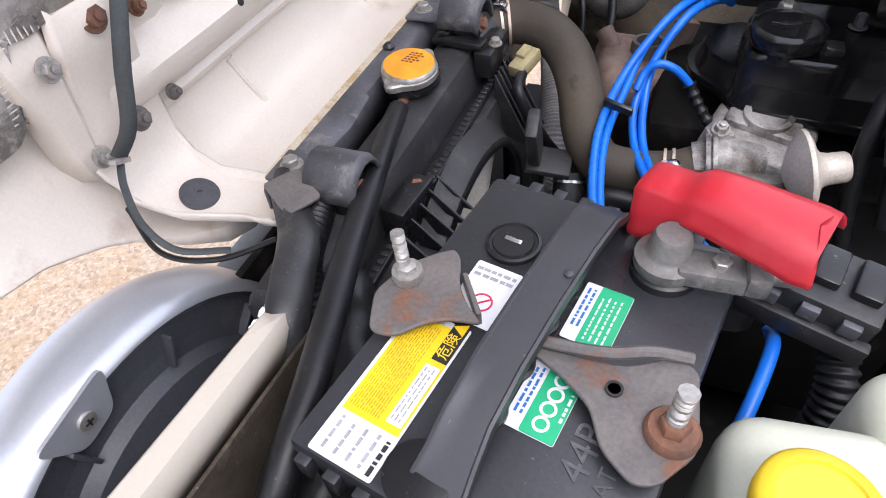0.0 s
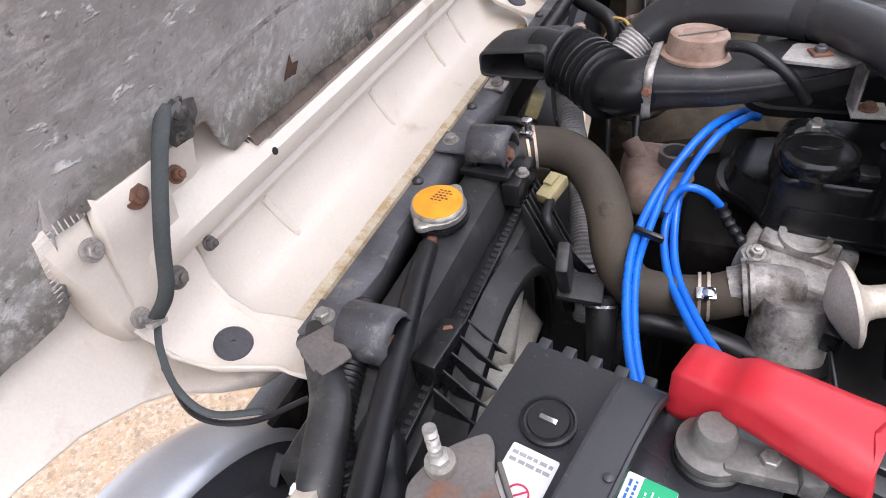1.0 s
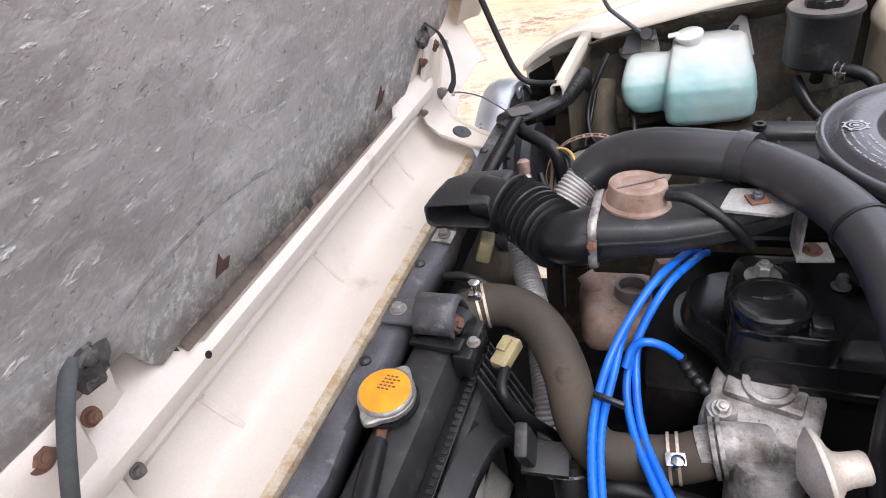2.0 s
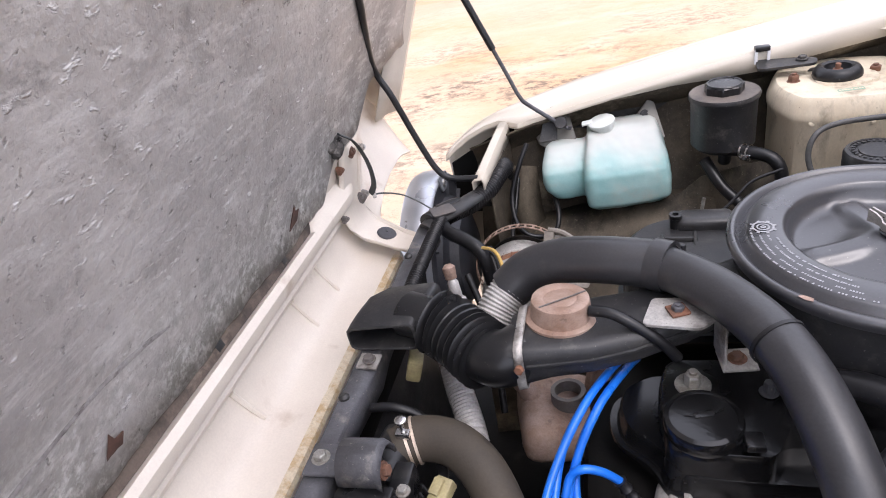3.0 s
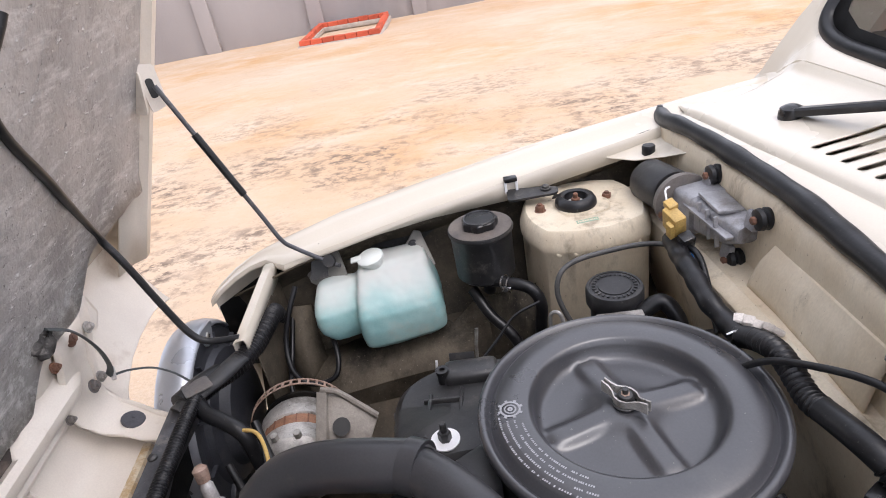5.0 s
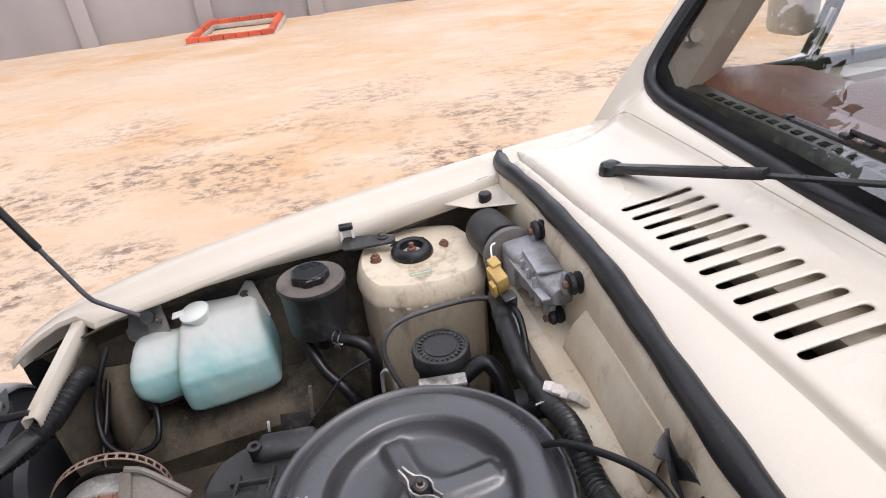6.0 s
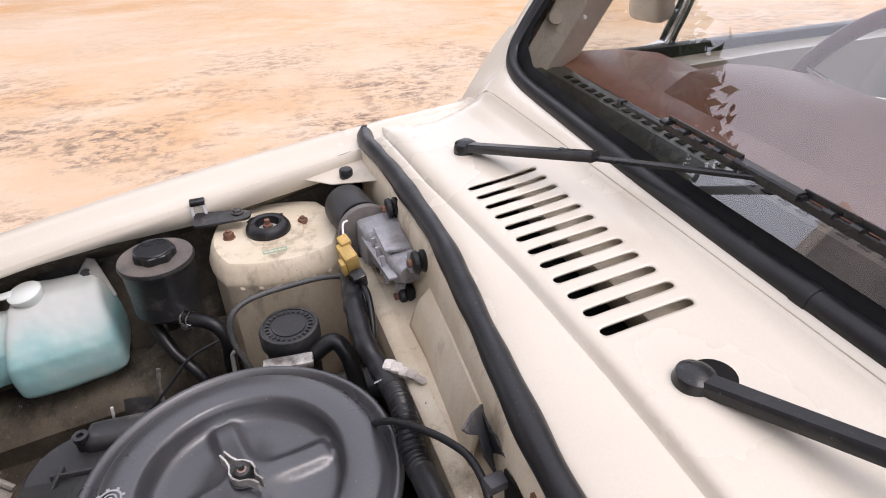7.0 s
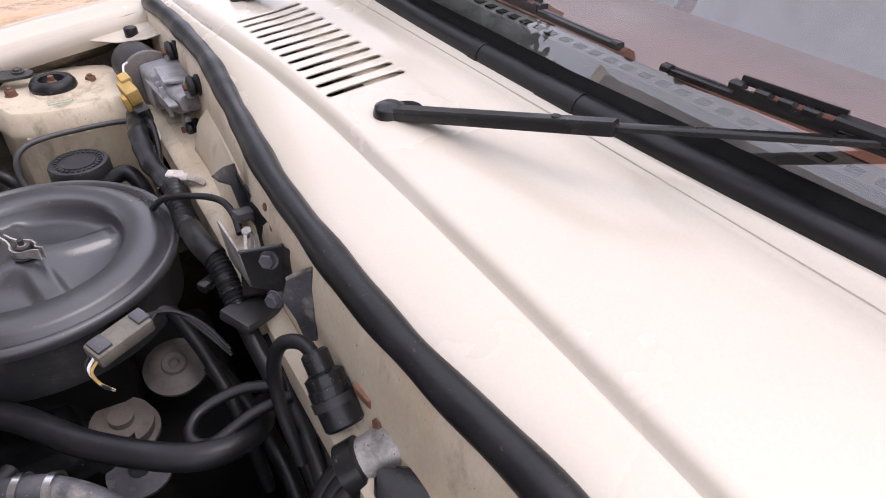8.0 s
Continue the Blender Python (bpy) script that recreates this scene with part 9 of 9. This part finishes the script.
# stay rod, its socket and the bonnet light cable
stay = thing("bonnet_stay", (0.271, 0.606, 0.88), "thin grey steel bonnet stay with a black grip sleeve", "stay rod")
A_, Z_ = Vector((0.279, 0.610, 0.878)), Vector((0.104, 0.615, 1.208))
K_ = Vector((0.214, 0.602, 0.934))
part("rod", tube(B(), [A_ + Vector((0.012, -0.004, -0.004)), A_, A_ * 0.2 + K_ * 0.8, K_ * 0.97 + Z_ * 0.03, K_ * 0.8 + Z_ * 0.2, K_ * 0.4 + Z_ * 0.6, Z_], 0.0036, 10, 8), GREY_STEEL, stay)
part("grip_sleeve", tube(B(), [K_ * 0.66 + Z_ * 0.34, K_ * 0.45 + Z_ * 0.55, K_ * 0.28 + Z_ * 0.72], 0.0058, 12, 6), RUBBER, stay, "black rubber sleeve")
part("pivot_eye", lathe(B(), [(0.010, -0.005), (0.011, 0), (0.010, 0.005)], frame_to((0.275, 0.606, 0.886), (0.275, 0.58, 0.90)), 20), BLACK_STEEL, stay)
part("pivot_plate", plate(B(), round_outline([(-0.03, -0.025), (0.022, -0.022), (0.02, 0.03), (-0.004, 0.036), (-0.02, 0.01)], 0.006), pose(0.262, 0.628, 0.872, 60, 0, 6), 0.003), BLACK_STEEL, stay)
cat_ = thing("stay_catch", (0.09, 0.632, 1.20), "cream steel catch plate holding the stay", "catch")
part("plate", plate(B(), round_outline([(-0.012, -0.035), (0.014, -0.03), (0.016, 0.03), (-0.012, 0.035)], 0.006), pose(0.092, 0.628, 1.205, 80, 0, 40), 0.003), CREAM_IN, cat_)
part("slot", plate(B(), round_outline([(-0.005, -0.016), (0.006, -0.016), (0.006, 0.012), (-0.005, 0.012)], 0.005), pose(0.092, 0.628, 1.205, 80, 0, 40) @ pose(0, 0, 0.0035), 0.0004), INK, cat_, "dark key slot")
part("plate", plate(B(), round_outline([(-0.014, -0.03), (0.012, -0.03), (0.012, 0.03), (-0.014, 0.03)], 0.006), pose(0.076, 0.622, 1.20, 80, 0, -30), 0.003), CREAM_IN, cat_)
solo("washer_pipe", tube(B(), [(0.135, 0.29, 1.345), (0.106, 0.258, 1.274), (0.064, 0.355, 1.172), (0.016, 0.466, 1.066), (0.034, 0.470, 1.01), (0.058, 0.467, 0.94), (0.080, 0.463, 0.888), (0.102, 0.462, 0.868), (0.146, 0.464, 0.863)], 0.0052, 10, 8), RUBBER, (0.026, 0.455, 1.075), "thin black washer pipe drooping from the bonnet lining", "pipe")

# ---- cabin ----
pil = []
for s in (-0.078, -0.05, -0.02, 0.03, 0.08, 0.15, 0.3, 0.45, 0.58):
    q = ws_pt(lerp_at(s, (-0.08, 0.07, 0.2, 0.4, 0.58), (0.690, 0.690, 0.681, 0.661, 0.638)), s)
    k = lerp_at(s, (-0.08, 0.05, 0.3, 0.6), (1.0, 0.92, 0.75, 0.7))
    pil.append([q + Vector((-0.002, -0.012, 0.0)), q + Vector((-0.004, 0.018 * k, 0.003)), q + Vector((0.002, 0.044 * k, -0.001)), q + Vector((0.012, 0.057 * k, -0.012)), q + Vector((0.05, 0.064 * k, -0.05)), q + Vector((0.11, 0.064 * k, -0.10))])
sur = []
for y, yr, sr in ((-0.66, -0.66, 0.0), (-0.4, -0.4, 0.0), (-0.1, -0.1, 0.0), (0.2, 0.2, 0.0), (0.4, 0.4, 0.0), (0.5, 0.5, 0.0), (0.57, 0.57, 0.0), (0.61, 0.61, 0.002), (0.64, 0.642, 0.010), (0.67, 0.668, 0.022), (0.70, 0.685, 0.055), (0.725, 0.705, 0.065), (0.744, 0.742, 0.060)):
    a_ = Vector((1.060, y, cowl_z(1.060, y) + 0.0015))
    b_ = ws_pt(yr, sr) + Vector((-0.003, 0, -0.002))
    out_ = Vector((-0.5, 0, 0.6))
    sur.append([a_ - Vector((0, 0, 0.003)), a_, a_.lerp(b_, 0.35) + out_ * 0.004, a_.lerp(b_, 0.7) + out_ * 0.004, b_])
part("screen_surround", loft(B(), sur), CREAM, car, "cream panel round the foot of the screen")
part("pillar_cover", loft(B(), pil), CREAM, car, "cream windscreen pillar")
part("pillar_foot", sheet([(1.062, 0.716, 1.027), (1.100, 0.716, 1.058), (1.15, 0.720, 1.105), (1.22, 0.728, 1.165), (1.26, 0.738, 1.04), (1.10, 0.722, 1.018)], 0.004), CREAM, car, "cream pillar foot")
part("pillar_trim", loft(B(), [[ws_pt(0.672, s) + Vector((0.012, 0, -0.012)), ws_pt(0.655, s) + Vector((0.05, -0.004, -0.03)), ws_pt(0.67, s) + Vector((0.10, 0.01, -0.06)), ws_pt(0.70, s) + Vector((0.12, 0.02, -0.07))] for s in (-0.02, 0.05, 0.12, 0.25, 0.4, 0.56)]), CREAM_IN, car, "cream inner pillar trim")
part("pillar_button", lathe(B(), [(0.012, 0), (0.011, 0.004), (0.002, 0.005)], frame_to((1.19, 0.664, 1.165), (1.17, 0.58, 1.19)), 20), CREAM_IN, car)
dash = thing("dashboard", (1.3, 0.0, 0.9), "brown padded dashboard with a black vent strip below the glass", "dashboard")
part("top_pad", loft(B(), [[(1.215, y, 1.082), (1.25, y, 1.092), (1.35, y, 1.086), (1.44, y, 1.07), (1.47, y, 1.03), (1.475, y, 0.8)] for y in (-0.70, -0.4, -0.1, 0.1, 0.35, 0.55, 0.71)]), DASH, dash)
part("binnacle", loft(B(), [[(1.26, y, 1.085), (1.31, y, 1.088 + h * 0.8), (1.38, y, 1.085 + h), (1.46, y, 1.07 + h * 0.9), (1.49, y, 1.03 + h * 0.5), (1.475, y, 0.95)] for y, h in ((0.14, 0.0), (0.17, 0.035), (0.25, 0.05), (0.40, 0.05), (0.47, 0.035), (0.50, 0.0))]), DASH, dash, "brown instrument hood")
part("vent_strip", loft(B(), [[(1.085, y, 1.05), (1.11, y, 1.078), (1.19, y, 1.086), (1.22, y, 1.08)] for y in (-0.70, 0.0, 0.68)]), VENT, dash, "black vent strip")
part("front_ledge", loft(B(), [[(1.078, y, 1.040), (1.096, y, 1.0740), (1.12, y, 1.0830), (1.166, y, 1.0885), (1.168, y, 1.084)] for y in (-0.70, 0.0, 0.68)]), SEAL, dash, "black ledge below the glass")
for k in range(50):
    part("vent_slot", box(B(), (1.186, 0.60 - 0.0235 * k, 1.0858), (0.012, 0.013, 0.0010)), OILY_SHADE, dash)
swh = thing("steering_wheel", (1.6, 0.33, 1.0), "dark red steering wheel with bright metal spokes", "steering wheel")
sw_m = pose(1.50, 0.285, 1.06, 0, -58, 0)
ringp = [sw_m @ Vector((0.185 * math.cos(2 * math.pi * k / 24), 0.185 * math.sin(2 * math.pi * k / 24), 0)) for k in range(25)]
SEATV = mat("pale_grey_vinyl", (0.58, 0.58, 0.60), (0.5, 0.5, 0.52), 0.5, scale=12)
WHEELRED = mat("dark_red_rim", (0.16, 0.03, 0.03), (0.12, 0.025, 0.025), 0.4, scale=20)
part("rim", tube(B(), ringp, 0.013, 12, 4), WHEELRED, swh)
pad = part("centre_pad", loft(B(), [[sw_m @ Vector((x, y, z)) for x, z in ((-0.035, -0.03), (-0.03, 0.002), (0.0, 0.008), (0.03, 0.002), (0.035, -0.03))] for y in (-0.17, -0.10, -0.05, 0.05, 0.10, 0.17)]), SEATV, swh, "pale grey centre pad")
for pts in ([(0.045, 0.165, 0.006), (0.030, 0.07, 0.012), (0.036, 0.02, 0.014), (0.030, -0.03, 0.014), (0.028, -0.155, 0.006)], [(-0.012, -0.05, 0.014), (-0.014, -0.13, 0.010)]):
    part("spoke_trim", tube(B(), [sw_m @ Vector(p) for p in pts], 0.0035, 8, 5), CHROME, swh, "bright spoke trim")
part("hub", lathe(B(), [(0.045, -0.03), (0.05, -0.01), (0.03, 0.0), (0.001, 0.002)], sw_m, 28), BLACK, swh)
for side in (-1, 1):
    part("door", loft(B(), [[(x, side * (y - 0.03), 0.32), (x, side * (y + 0.03), 0.7), (x, side * y, 1.0), (x, side * (y - 0.015), z), (x, side * 0.69, z - 0.004), (x, side * 0.67, 0.9), (x, side * 0.67, 0.35)] for x, y, z in ((1.076, 0.722, 1.022), (1.2, 0.742, 1.036), (1.4, 0.765, 1.045), (1.7, 0.775, 1.052), (2.2, 0.775, 1.052))]), CREAM, car, "cream door")
    part("window_rubber", box(B(), (1.72, side * 0.750, 1.058), (0.95, 0.026, 0.024), bevel=0.004), RUBBER, car, "black window rubber")
    wh_m = pose(0.46, side * 0.66, 0.27 + ground_z(0, side * 0.66), 90, 0, 0)
    wh = part("wheel", lathe(B(), [(0.17, -0.07), (0.25, -0.075), (0.27, -0.06), (0.27, 0.06), (0.25, 0.075), (0.17, 0.07)], wh_m, 40), RUBBER, car, "black tyre")
    part("rim", lathe(B(), [(0.168, -0.05), (0.12, -0.03), (0.03, -0.02), (0.001, -0.02)], wh_m, 32), ALLOY, wh)
part("cabin_back", box(B(), (2.2, 0, 0.95), (0.04, 1.6, 1.2), bevel=0.02), CREAM_IN, car)
part("cabin_floor", box(B(), (1.6, 0, 0.3), (1.2, 1.55, 0.03), bevel=0.005), BLACK_STEEL, car)
seat = thing("bench_seat", (1.95, 0, 0.4), "grey vinyl bench seat behind the wheel", "seat")
part("backrest", box(B(), (2.1, 0, 0.95), (0.14, 1.3, 0.6), rot=(0, 12, 0), bevel=0.05, seg=4), SEATV, seat)
part("cushion", box(B(), (1.88, 0, 0.6), (0.4, 1.3, 0.16), bevel=0.05, seg=4), SEATV, seat)
part("roof", loft(B(), [[(1.38, y, 1.50 - 0.02 * (y / 0.6) ** 2), (1.5, y, 1.535 - 0.02 * (y / 0.6) ** 2), (2.2, y, 1.54 - 0.02 * (y / 0.6) ** 2)] for y in (-0.66, -0.3, 0, 0.3, 0.66)]), CREAM, car, "cream roof")
mir = thing("door_mirror", (1.50, 0.77, 1.06), "cream door mirror on a black and bright bracket", "mirror")
part("shell", box(B(), (1.475, 0.800, 1.185), (0.055, 0.085, 0.16), rot=(0, -6, 20), bevel=0.02, seg=4), CREAM, mir, "cream mirror shell")
part("bracket", tube(B(), [(1.500, 0.768, 1.056), (1.515, 0.775, 1.085), (1.540, 0.785, 1.12), (1.565, 0.795, 1.17), (1.575, 0.80, 1.21)], 0.017, 12, 6, flat=0.6), BLACK, mir, "black mirror bracket")
part("bracket_trim", tube(B(), [(1.488, 0.756, 1.062), (1.500, 0.758, 1.080), (1.522, 0.768, 1.108), (1.545, 0.778, 1.145)], 0.006, 10, 6), CHROME, mir, "bright bracket edge")
part("foot", box(B(), (1.475, 0.762, 1.066), (0.065, 0.022, 0.012), rot=(0, -10, 4), bevel=0.004), CHROME, mir, "bright foot")
